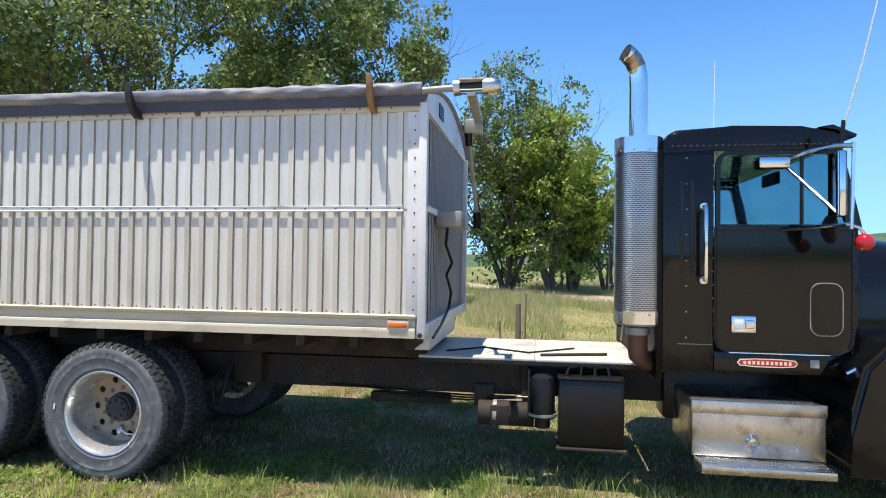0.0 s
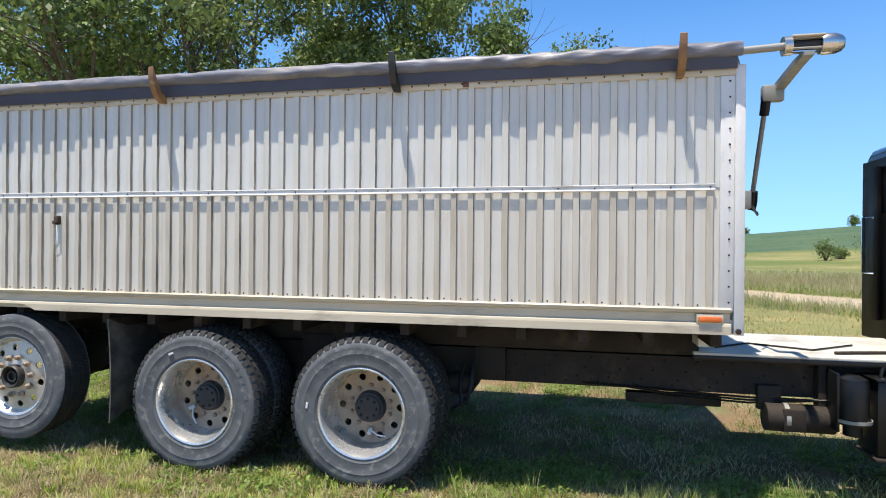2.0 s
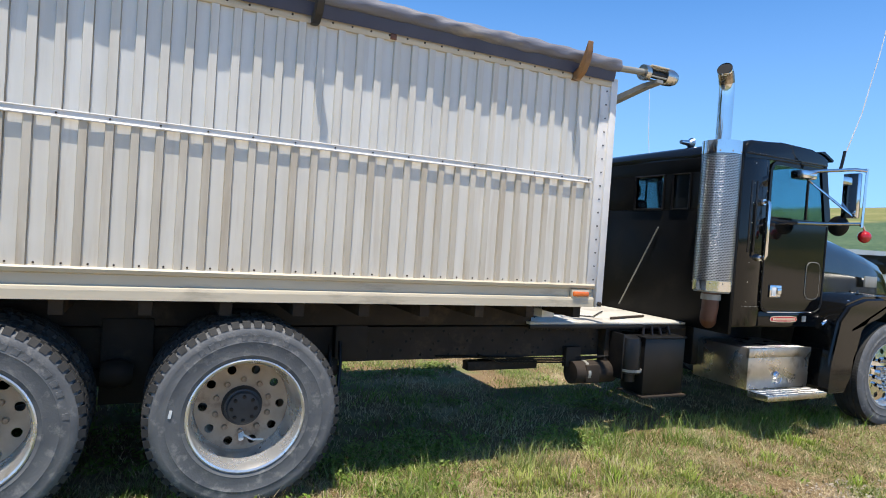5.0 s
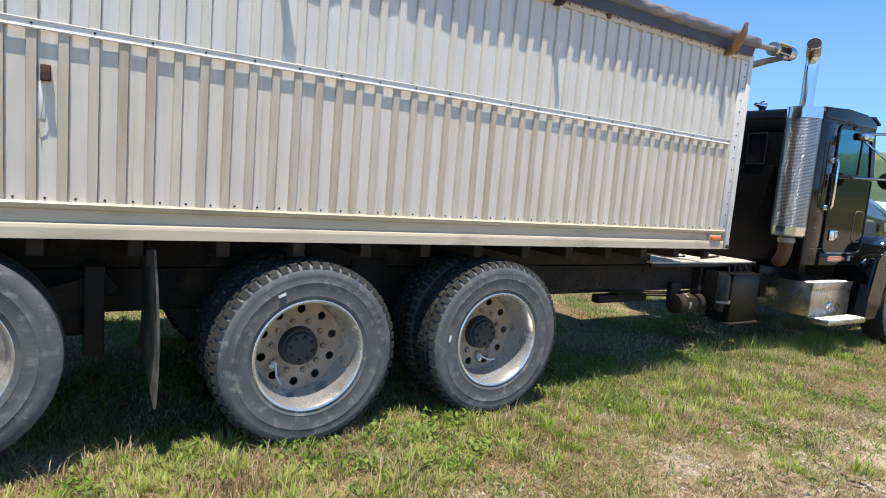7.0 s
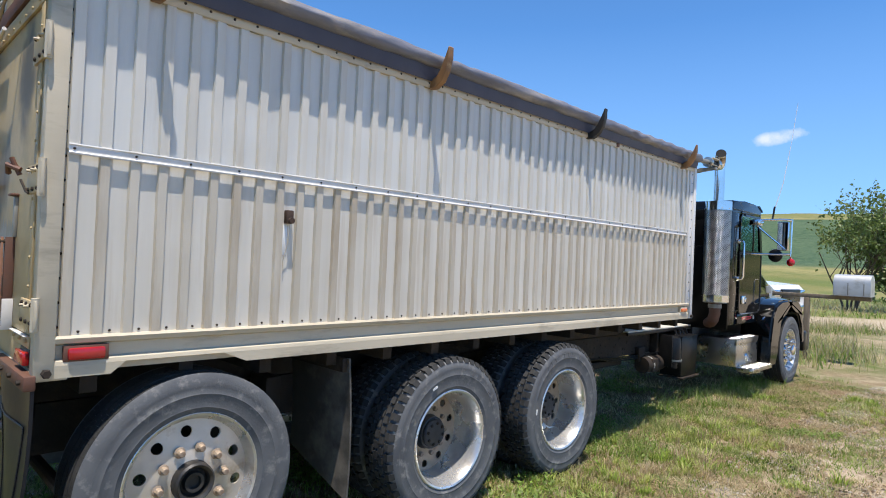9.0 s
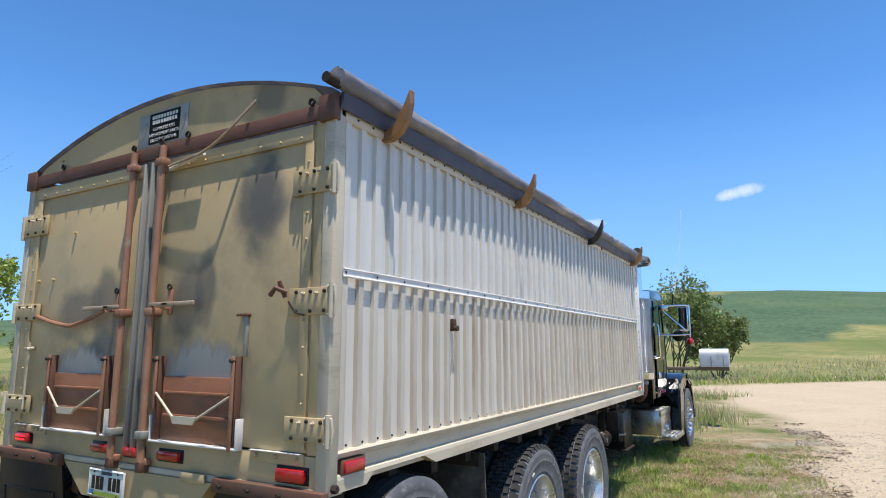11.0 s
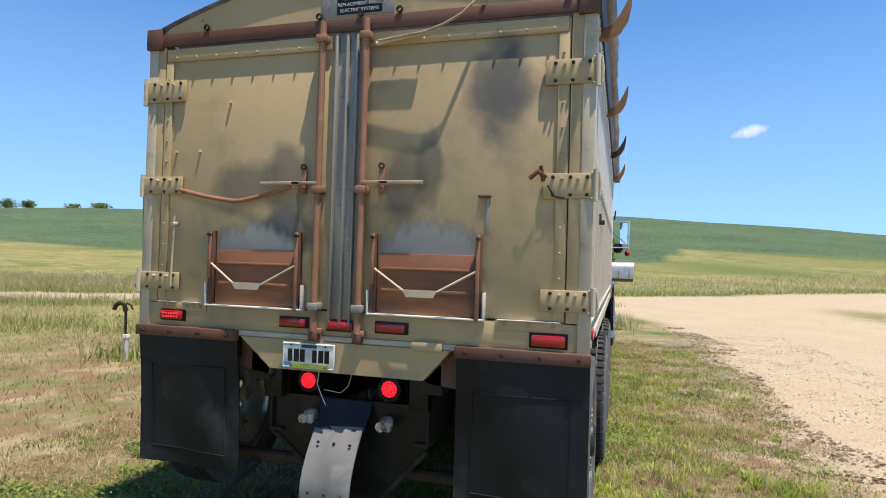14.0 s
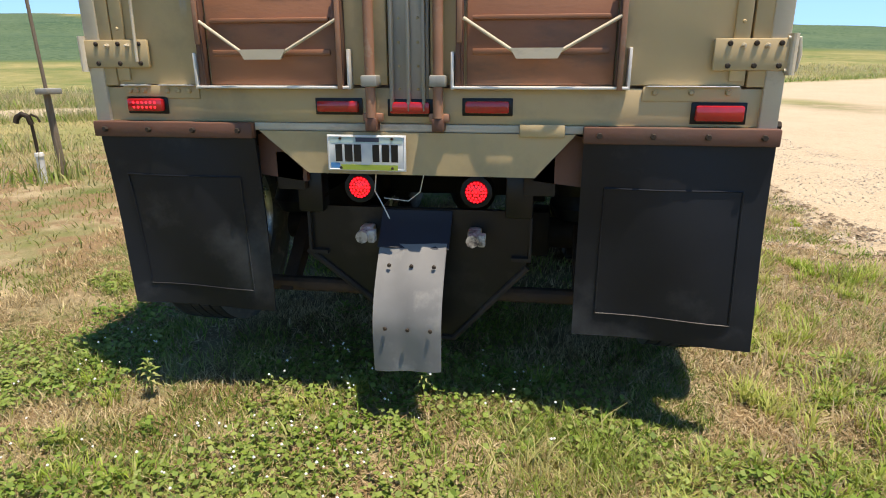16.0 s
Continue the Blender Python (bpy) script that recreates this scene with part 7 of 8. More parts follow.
# ---- grass ----
def grass_material(name, greens, straws, dryness, scale=0.75):
    """Green and straw-coloured blades mixed by chance, with greener and drier patches."""
    m = bpy.data.materials.new(name)
    m.use_nodes = True
    nt = m.node_tree
    b = nt.nodes["Principled BSDF"]
    tc = nt.nodes.new("ShaderNodeTexCoord")
    gi = nt.nodes.new("ShaderNodeNewGeometry")
    n = nt.nodes.new("ShaderNodeTexNoise")
    n.inputs["Scale"].default_value, n.inputs["Detail"].default_value = scale, 6
    nt.links.new(tc.outputs["Object"], n.inputs["Vector"])

    def calc(op, a, k, c=0.0):
        q = nt.nodes.new("ShaderNodeMath")
        q.operation = op
        nt.links.new(a, q.inputs[0])
        q.inputs[1].default_value, q.inputs[2].default_value = k, c
        return q

    def ramp(fac, cols):
        r = nt.nodes.new("ShaderNodeValToRGB")
        e = r.color_ramp.elements
        while len(e) < len(cols):
            e.new(0.5)
        for i, c in enumerate(cols):
            e[i].position, e[i].color = i / (len(cols) - 1), (*c, 1)
        nt.links.new(fac, r.inputs[0])
        return r.outputs[0]

    other = calc("FRACT", calc("MULTIPLY", gi.outputs["Random Per Island"], 37.7).outputs[0], 0)
    pick = calc("MULTIPLY_ADD", gi.outputs["Random Per Island"], 0.5)
    nt.links.new(calc("MULTIPLY_ADD", n.outputs["Fac"], 2.4, -0.7).outputs[0], pick.inputs[2])
    th = nt.nodes.new("ShaderNodeMapRange")
    th.inputs[1].default_value, th.inputs[2].default_value = 1.0 - dryness * 0.5 - 0.08, 1.0 - dryness * 0.5 + 0.08
    nt.links.new(pick.outputs[0], th.inputs[0])
    mx = nt.nodes.new("ShaderNodeMix")
    mx.data_type = "RGBA"
    nt.links.new(th.outputs[0], mx.inputs[0])
    nt.links.new(ramp(other.outputs[0], greens), mx.inputs[6])
    nt.links.new(ramp(other.outputs[0], straws), mx.inputs[7])
    nt.links.new(mx.outputs[2], b.inputs["Base Color"])
    b.inputs["Roughness"].default_value = 0.55
    b.inputs["Specular IOR Level"].default_value = 0.35
    return thin(m, 0.4)


def blades(name, pos, height, width, material, label, seed, lean=0.45):
    """Bent two-faced blades rooted at the given places."""
    rng = np.random.RandomState(seed)
    n = len(pos)
    a = rng.rand(n) * 2 * math.pi
    h = height * (0.5 + 0.9 * rng.rand(n) ** 1.5)
    side = np.stack([np.cos(a), np.sin(a), np.zeros(n)], 1) * (width * (0.6 + 0.8 * rng.rand(n)))[:, None]
    a2 = rng.rand(n) * 2 * math.pi
    bend = np.stack([np.cos(a2), np.sin(a2), np.zeros(n)], 1) * (h * lean * (0.2 + 1.3 * rng.rand(n)))[:, None]
    up = np.zeros((n, 3))
    up[:, 2] = h
    v = np.stack([pos - side, pos + side, pos + bend * 0.35 + up * 0.55 - side * 0.7, pos + bend * 0.35 + up * 0.55 + side * 0.7, pos + bend + up * 0.95], 1).reshape(-1, 3)
    k = np.arange(n)[:, None] * 5
    loops = np.concatenate([k + (0, 1, 3, 2), k + (2, 3, 4)], 1).ravel()
    starts = (np.arange(n)[:, None] * 7 + (0, 4)).ravel()
    me = bpy.data.meshes.new(name)
    me.vertices.add(len(v))
    me.vertices.foreach_set("co", v.ravel())
    me.loops.add(len(loops))
    me.loops.foreach_set("vertex_index", loops)
    me.polygons.add(2 * n)
    me.polygons.foreach_set("loop_start", starts)
    me.polygons.foreach_set("loop_total", np.tile([4, 3], n))
    me.update(calc_edges=True)
    me.materials.append(material)
    return tagged(new(name, me), label, "grass", kind="stuff")


def flat_leaves(name, pos, size, material, label, seed, tilt=0.5, lift=0.03, per=3, slim=0.42):
    """Small pointed leaves lying and leaning over one another, a few to each root."""
    rng = np.random.RandomState(seed)
    pos = np.repeat(pos, per, axis=0)
    n = len(pos)
    pos = pos + np.stack([rng.normal(size=n) * size * 0.6, rng.normal(size=n) * size * 0.6, lift * rng.rand(n) ** 1.5 + 0.004], 1)
    a = rng.rand(n) * 2 * math.pi
    ln = size * (0.5 + rng.rand(n))
    el = tilt * (rng.rand(n) * 1.6 - 0.35)
    u = np.stack([np.cos(a) * np.cos(el), np.sin(a) * np.cos(el), np.sin(el)], 1) * ln[:, None]
    roll = rng.normal(size=n) * tilt * 0.7
    w = np.stack([-np.sin(a) * np.cos(roll), np.cos(a) * np.cos(roll), np.sin(roll)], 1) * (ln * slim)[:, None]
    v = np.stack([pos, pos + u * 0.5 + w, pos + u, pos + u * 0.5 - w], 1).reshape(-1, 3)
    me = bpy.data.meshes.new(name)
    me.vertices.add(len(v))
    me.vertices.foreach_set("co", v.ravel())
    me.loops.add(4 * n)
    me.loops.foreach_set("vertex_index", np.arange(4 * n))
    me.polygons.add(n)
    me.polygons.foreach_set("loop_start", np.arange(0, 4 * n, 4))
    me.polygons.foreach_set("loop_total", np.full(n, 4))
    me.update(calc_edges=True)
    me.materials.append(material)
    return tagged(new(name, me), label, "plants", kind="stuff")


def sow(n, x0, x1, y0, y1, seed, keep):
    """Scatters n places over a field and keeps those that chance and the field's own density let stand."""
    rng = np.random.RandomState(seed)
    xs, ys, t = rng.uniform(x0, x1, n), rng.uniform(y0, y1, n), rng.rand(n)
    nx = max(12, int(math.sqrt(min(n, 42000) * (x1 - x0) / (y1 - y0))))
    ny = max(12, min(n, 42000) // nx)
    gx, gy = x0 + (np.arange(nx) + 0.5) * (x1 - x0) / nx, y0 + (np.arange(ny) + 0.5) * (y1 - y0) / ny
    dense = np.array([[keep(x, y) for y in gy] for x in gx])
    high = np.array([[land(x, y) for y in gy] for x in gx])
    i = np.clip(((xs - x0) / (x1 - x0) * nx).astype(int), 0, nx - 1)
    j = np.clip(((ys - y0) / (y1 - y0) * ny).astype(int), 0, ny - 1)
    ok = t < dense[i, j]
    return np.stack([xs[ok], ys[ok], high[i, j][ok] - 0.003], 1)


def turf_keep(x, y):
    g = 1 - gravel_at(x, y)
    patch = 0.58 + 0.9 * noise.noise((x * 0.9, y * 0.9, 11)) + 1.0 * noise.noise((x * 3.1, y * 3.1, 4))
    shade = 0.25 if 0.3 < y < 2.4 and -0.2 < x < 6.3 else 0.0
    far_side = 0.25 * ease(2.5, 4.5, y)
    return g * max(0.06, min(1.0, patch + shade + far_side - 0.28 * ease(-0.9, -1.7, y)))


def strip_keep(x, y):
    patch = 0.55 + 1.1 * noise.noise((x * 0.9, y * 0.9, 11)) + 1.3 * noise.noise((x * 2.3, y * 2.3, 4)) + 0.6 * noise.noise((x * 6.5, y * 6.5, 4))
    return (1 - gravel_at(x, y)) * max(0.04, min(1.0, patch + 0.3 * ease(-0.9, -0.2, y) - 0.3 * fringe_at(x, y)))


def thatch_keep(x, y):
    return (1 - 0.9 * gravel_at(x, y)) * max(0.15, 0.55 - 0.9 * noise.noise((x * 0.9, y * 0.9, 11)) + 0.4 * noise.noise((x * 4, y * 4, 14)))


GREENS = [(0.055, 0.095, 0.018), (0.14, 0.21, 0.035), (0.31, 0.38, 0.075), (0.085, 0.14, 0.035)]
STRAWS = [(0.22, 0.145, 0.07), (0.5, 0.4, 0.22), (0.72, 0.6, 0.38), (0.33, 0.25, 0.115)]
lawn = grass_material("lawn_grass", GREENS, STRAWS, 0.66, 1.4)
thatch = grass_material("thatch", [(0.29, 0.225, 0.115), (0.2, 0.155, 0.08), (0.42, 0.335, 0.185)], [(0.52, 0.42, 0.265), (0.33, 0.25, 0.14), (0.62, 0.52, 0.35)], 0.9, 2.0)
dry_grass = grass_material("dry_grass", [(0.17, 0.21, 0.055), (0.25, 0.27, 0.08), (0.2, 0.26, 0.06)], [(0.42, 0.34, 0.17), (0.56, 0.47, 0.27), (0.34, 0.29, 0.12)], 0.8, 0.3)
lush = grass_material("lush_grass", [(0.1, 0.18, 0.025), (0.2, 0.32, 0.045), (0.3, 0.42, 0.07)], [(0.3, 0.36, 0.1), (0.42, 0.42, 0.17), (0.24, 0.33, 0.08)], 0.7, 1.5)
weed_leaf = grass_material("weed_leaf", [(0.08, 0.14, 0.02), (0.16, 0.25, 0.04), (0.25, 0.36, 0.065)], [(0.2, 0.28, 0.06), (0.31, 0.38, 0.1), (0.12, 0.19, 0.035)], 0.6, 2.0)
blades("lawn_grass", sow(210000, -0.6, 10.5, -2.1, 0.5, 1, strip_keep), 0.036, 0.0034, lawn, "short olive-green and straw-coloured lawn grass", 1, 0.95)
blades("lawn_grass", sow(80000, -0.6, 11.5, 0.5, 4.6, 17, turf_keep), 0.045, 0.0035, lawn, "short patchy green lawn grass under the truck", 18, 0.9)
blades("lawn_grass", sow(150000, -1.8, 1.4, -1.7, 4.2, 11, turf_keep), 0.04, 0.0026, lawn, "short patchy green and straw-coloured lawn grass behind the truck", 12, 1.0)
blades("lawn_grass", sow(70000, -6.0, -1.8, -3.0, 4.6, 19, lambda x, y: turf_keep(x, y) * (1 - ease(-2.2, -5.6, x)) * ease(-3.0, -1.4, y)), 0.045, 0.005, lawn, "short patchy lawn grass thinning out into the open yard", 20, 1.0)
flat_leaves("thatch", sow(60000, -0.5, 10.5, -2.4, 0.4, 13, thatch_keep), 0.04, thatch, "dry straw-coloured thatch lying in the lawn", 13, 0.35, 0.015, 1, 0.06)
flat_leaves("thatch", sow(75000, -1.8, 2.4, -1.8, 4.2, 15, thatch_keep), 0.04, thatch, "dry straw-coloured thatch lying behind the truck", 16, 0.35, 0.015, 1, 0.055)


def tufts(name, count, x0, x1, y0, y1, seed, keep, per, spread, height, width, material, label):
    """Clumps of blades that lean outwards from their roots."""
    rng = np.random.RandomState(seed)
    roots = sow(count, x0, x1, y0, y1, seed, keep)
    size = np.repeat(0.5 + 0.9 * rng.rand(len(roots)) ** 1.4, per)
    pos = np.repeat(roots, per, axis=0)
    n = len(pos)
    a, q = rng.rand(n) * 2 * math.pi, np.abs(rng.normal(size=n))
    away = np.stack([np.cos(a), np.sin(a), np.zeros(n)], 1)
    pos = pos + away * (q * spread * size)[:, None]
    h = height * size * (0.45 + 0.75 * rng.rand(n))
    a2 = a + rng.normal(size=n) * 0.7
    bend = np.stack([np.cos(a2), np.sin(a2), np.zeros(n)], 1) * (h * (0.2 + 0.75 * rng.rand(n)))[:, None]
    side = np.stack([-np.sin(a2), np.cos(a2), np.zeros(n)], 1) * (width * (0.6 + 0.8 * rng.rand(n)))[:, None]
    up = np.zeros((n, 3))
    up[:, 2] = h
    v = np.stack([pos - side, pos + side, pos + bend * 0.35 + up * 0.6 - side * 0.75, pos + bend * 0.35 + up * 0.6 + side * 0.75, pos + bend + up * (0.75 + 0.25 * rng.rand(n))[:, None]], 1).reshape(-1, 3)
    k = np.arange(n)[:, None] * 5
    loops = np.concatenate([k + (0, 1, 3, 2), k + (2, 3, 4)], 1).ravel()
    me = bpy.data.meshes.new(name)
    me.vertices.add(len(v))
    me.vertices.foreach_set("co", v.ravel())
    me.loops.add(len(loops))
    me.loops.foreach_set("vertex_index", loops)
    me.polygons.add(2 * n)
    me.polygons.foreach_set("loop_start", (np.arange(n)[:, None] * 7 + (0, 4)).ravel())
    me.polygons.foreach_set("loop_total", np.tile([4, 3], n))
    me.update(calc_edges=True)
    me.materials.append(material)
    return tagged(new(name, me), label, "grass", kind="stuff")


def dead_keep(x, y):
    c = noise.noise((x * 1.2, y * 1.2, 71)) + 0.7 * noise.noise((x * 4.2, y * 4.2, 72))
    return (1 - gravel_at(x, y)) * ease(-0.05, 0.35, c)


def tuft_field(x, y):
    c = noise.noise((x * 1.1, y * 1.1, 75)) + 0.6 * noise.noise((x * 3.4, y * 3.4, 76))
    wheels = 0.55 * ease(0.75, 0.25, abs(y + 0.2)) * ease(0.9, 1.6, x) * ease(5.2, 4.4, x)
    return (1 - gravel_at(x, y)) * ease(0.0, 0.5, c + wheels)


dead = grass_material("dead_grass", [(0.2, 0.125, 0.062), (0.3, 0.2, 0.105), (0.14, 0.085, 0.042)], [(0.38, 0.27, 0.15), (0.5, 0.38, 0.23), (0.26, 0.17, 0.085)], 0.7, 2.5)
fresh = grass_material("fresh_tuft", [(0.1, 0.17, 0.022), (0.24, 0.34, 0.045), (0.4, 0.5, 0.085), (0.16, 0.26, 0.035)], [(0.46, 0.47, 0.14), (0.36, 0.42, 0.1), (0.55, 0.5, 0.22)], 0.55, 2.0)
flat_leaves("dead_grass", sow(110000, -0.6, 10.5, -2.3, 0.1, 71, dead_keep), 0.035, dead, "flattened rusty-brown dead grass in the lawn", 71, 0.4, 0.02, 1, 0.07)
flat_leaves("dead_grass", sow(40000, -1.7, 0.6, -1.6, 4.0, 72, dead_keep), 0.03, dead, "flattened rusty-brown dead grass behind the truck", 72, 0.4, 0.02, 1, 0.07)
tufts("fresh_tufts", 1150, -0.6, 9.8, -1.7, 0.15, 73, tuft_field, 46, 0.045, 0.085, 0.0036, fresh, "bright green grass tufts in the worn lawn")
tufts("fresh_tufts", 900, -1.7, 0.3, -1.5, 3.8, 74, tuft_field, 50, 0.04, 0.07, 0.003, fresh, "bright green grass tufts behind the truck")
tufts("straw_tufts", 700, -0.6, 9.8, -1.6, 0.2, 77, tuft_field, 30, 0.06, 0.1, 0.0028, thatch, "pale dry grass tufts in the worn lawn")


def wheel_weeds(x, y):
    """Leafy weeds that crowd round the drive wheels."""
    c = noise.noise((x * 2.5, y * 2.5, 81))
    return ease(0.3, 0.08, abs(y + 0.12)) * (0.1 + 1.4 * c + 0.8 * ease(0.4, 0.1, abs(x - 2.98)))


flat_leaves("leafy_weeds", sow(2600, 1.1, 5.0, -0.45, 0.1, 81, wheel_weeds), 0.034, weed_leaf, "low leafy green weeds crowding the wheels", 81, 0.9, 0.075, 3, 0.28)


def bright_keep(x, y):
    c = noise.noise((x * 1.5, y * 1.5, 27)) + 0.5 * noise.noise((x * 4.5, y * 4.5, 28))
    return (1 - gravel_at(x, y)) * ease(0.15, 0.35, c)


blades("fresh_grass", sow(60000, -1.6, 9.5, -2.0, 0.4, 26, bright_keep), 0.045, 0.0038, lush, "fresh bright green grass patches in the dry lawn", 27, 1.0)
blades("fresh_grass", sow(26000, -1.6, 0.4, 0.4, 3.6, 29, bright_keep), 0.045, 0.0034, lush, "fresh bright green grass patches behind the truck", 28, 1.0)


def clump_keep(x, y):
    c = noise.noise((x * 1.3, y * 1.3, 21)) + 0.4 * noise.noise((x * 4, y * 4, 22))
    near = 1.0 if (-0.15 < y < 0.75 and x > 2.0) or (-0.9 < x < 0.3 and 0.2 < y < 3.2) else 0.55
    return (1 - gravel_at(x, y)) * ease(0.05, 0.3, c) * near


blades("tall_grass_tufts", sow(90000, -2.0, 11.0, -1.9, 4.0, 2, clump_keep), 0.07, 0.0035, lush, "lush green grass tufts beside the wheels", 2, 0.8)


def edge_keep(x, y):
    """A taller fringe along the edge of the truck's shade."""
    return (0.4 + 1.2 * noise.noise((x * 2.2, y * 2.2, 24))) * ease(0.5, 0.15, abs(y + 0.05 - 0.35 * ease(5.5, 7.0, x)))


blades("shade_edge_grass", sow(14000, 4.2, 9.5, -0.5, 0.9, 22, edge_keep), 0.15, 0.003, lush, "taller seeding grass along the truck's shade", 22, 0.6)


def tuft_keep(x, y):
    return ease(1.15, 0.5, math.hypot((x + 0.38) / 0.3, (y - 0.62) / 0.34))


blades("seeding_grass_tuft", sow(3200, -0.8, 0.1, 0.1, 1.2, 25, tuft_keep), 0.11, 0.003, grass_material("tuft_grass", [(0.3, 0.36, 0.07), (0.22, 0.32, 0.05), (0.38, 0.4, 0.12)], [(0.45, 0.42, 0.17), (0.55, 0.5, 0.24)], 0.6, 3), "bright yellow-green seeding grass tuft behind the truck", 25, 0.75)


def broad_keep(x, y):
    c = noise.noise((x * 1.1, y * 1.1, 31)) + 0.5 * noise.noise((x * 5, y * 5, 32))
    rear = 0.5 * ease(1.0, -0.3, x) * ease(0.2, 1.1, y) - 0.3 * ease(0.4, -0.2, y)
    return (1 - gravel_at(x, y)) * ease(0.05, 0.4, c + rear)


flat_leaves("clover_weeds", sow(70000, -1.8, 7.5, -1.3, 3.8, 3, broad_keep), 0.024, weed_leaf, "low broad-leaved clover and weeds in the lawn", 3, 0.55, 0.05, 3)


def blossom(n, seed):
    rng = np.random.RandomState(seed)
    verts, faces = [], []
    while len(verts) < n * 6:
        x, y = rng.uniform(-0.8, 0.35), rng.uniform(0.6, 3.0)
        if rng.rand() > broad_keep(x, y):
            continue
        c, k, r = np.array((x, y, rng.uniform(0.04, 0.09))), len(verts), rng.uniform(0.004, 0.008)
        for d in ((1, 0, 0), (-1, 0, 0), (0, 1, 0), (0, -1, 0), (0, 0, 1), (0, 0, -1)):
            verts.append(tuple(c + r * np.array(d)))
        for a, b in ((0, 2), (2, 1), (1, 3), (3, 0)):
            faces += [(k + a, k + b, k + 4), (k + b, k + a, k + 5)]
    return tagged(new("clover_blossom", cloud_mesh("clover_blossom", verts, faces, M["white"])), "tiny white clover blossoms in the grass", "flowers", kind="stuff")


blossom(130, 44)


def weed(x, y, h, seed):
    """A leafy weed: a stem with narrow leaves all round it."""
    rng = random.Random(seed)
    top = thing("weed", (x, y, 0), "leafy bright green weed standing in the lawn", "weed", "weeds")
    part("stem", tube(B(), [(x, y, -0.02), (x + 0.01, y, h * 0.5), (x + 0.01, y + 0.01, h)], 0.004, 6), weed_leaf, top)
    verts, faces = [], []
    for k in range(34):
        a, z, ln = k * 2.4, h * (0.15 + 0.85 * k / 34), 0.06 * rng.uniform(0.6, 1.1)
        d, w, c, i = Vector((math.cos(a), math.sin(a), 0.25 + 0.6 * k / 34)).normalized() * ln, Vector((-math.sin(a), math.cos(a), 0)) * ln * 0.14, Vector((x, y, z)), len(verts)
        verts += [tuple(c), tuple(c + d * 0.45 + w), tuple(c + d - Vector((0, 0, 0.02))), tuple(c + d * 0.45 - w)]
        faces.append((i, i + 1, i + 2, i + 3))
    under(new("leaves", cloud_mesh("leaves", verts, faces, lush)), top)


weed(-0.14, 2.45, 0.15, 1)
weed(0.05, 1.25, 0.12, 2)


def meadow_keep(x, y):
    return (1 - gravel_at(x, y)) * (0.6 + 0.8 * noise.noise((x * 0.4, y * 0.4, 41)))


blades("meadow_grass", sow(170000, -6, 20, 4.4, 34, 4, meadow_keep), 0.07, 0.0065, dry_grass, "mown yellow-green meadow grass behind the truck", 4, 0.9)


def verge_keep(x, y):
    cross = (x - near_road(y)) * 0.842
    w = noise.noise((x * 0.8, y * 0.8, 50))
    strip = ease(-3.2, -1.8, cross + w) * ease(-1.4, 0.6, y)
    strip = max(strip, ease(-9.6, -8.8, cross + w * 0.6) * ease(7.9, 7.2, x + w * 0.4) * ease(4.2, 5.0, x) * ease(8.6, 9.6, y))
    strip = max(strip, ease(2.6, 1.4, math.hypot((x - 14.2) / 1.5, (y - 1.7) / 1.0) + w * 0.5), ease(0.75, 0.35, math.hypot(x - 4.7, y - 7.2) + w * 0.2))
    return (1 - gravel_at(x, y)) * strip * (0.75 + noise.noise((x * 0.7, y * 0.7, 51)))


tall_straw = grass_material("seeding_grass", [(0.3, 0.31, 0.1), (0.4, 0.36, 0.15), (0.22, 0.27, 0.07)], [(0.55, 0.45, 0.25), (0.62, 0.52, 0.3), (0.45, 0.36, 0.18)], 1.0, 0.5)
blades("verge_grass", sow(170000, -6, 24, -1.4, 40, 5, verge_keep), 0.42, 0.006, tall_straw, "tall golden seeding grass along the road", 5, 0.35)
blades("verge_weeds", sow(150000, -6, 24, -1.4, 40, 55, verge_keep), 0.22, 0.012, lush, "green weeds under the seeding grass along the road", 56, 0.7)


def far_verge_keep(x, y):
    cross = (x - near_road(y)) * 0.842
    wide = 4.6 + ease(8, -12, y) * 6
    return ease(wide - 0.3, wide + 1.0, cross) * (1 - ease(wide + 14, wide + 20, cross)) * (0.75 + 0.6 * noise.noise((x * 0.2, y * 0.2, 61)))


blades("far_verge_grass", sow(90000, 0, 75, -40, 50, 6, far_verge_keep), 0.34, 0.02, tall_straw, "tall golden grass beyond the road", 6, 0.6)


def far_edge_keep(x, y):
    cross = (x - near_road(y)) * 0.842
    wide = 4.6 + ease(8, -12, y) * 6
    return ease(wide - 0.4, wide + 0.3, cross) * (1 - ease(wide + 1.5, wide + 3, cross))


blades("far_verge_weeds", sow(130000, 0, 60, -40, 45, 66, far_edge_keep), 0.3, 0.02, lush, "green weeds along the far edge of the road", 66, 0.7)


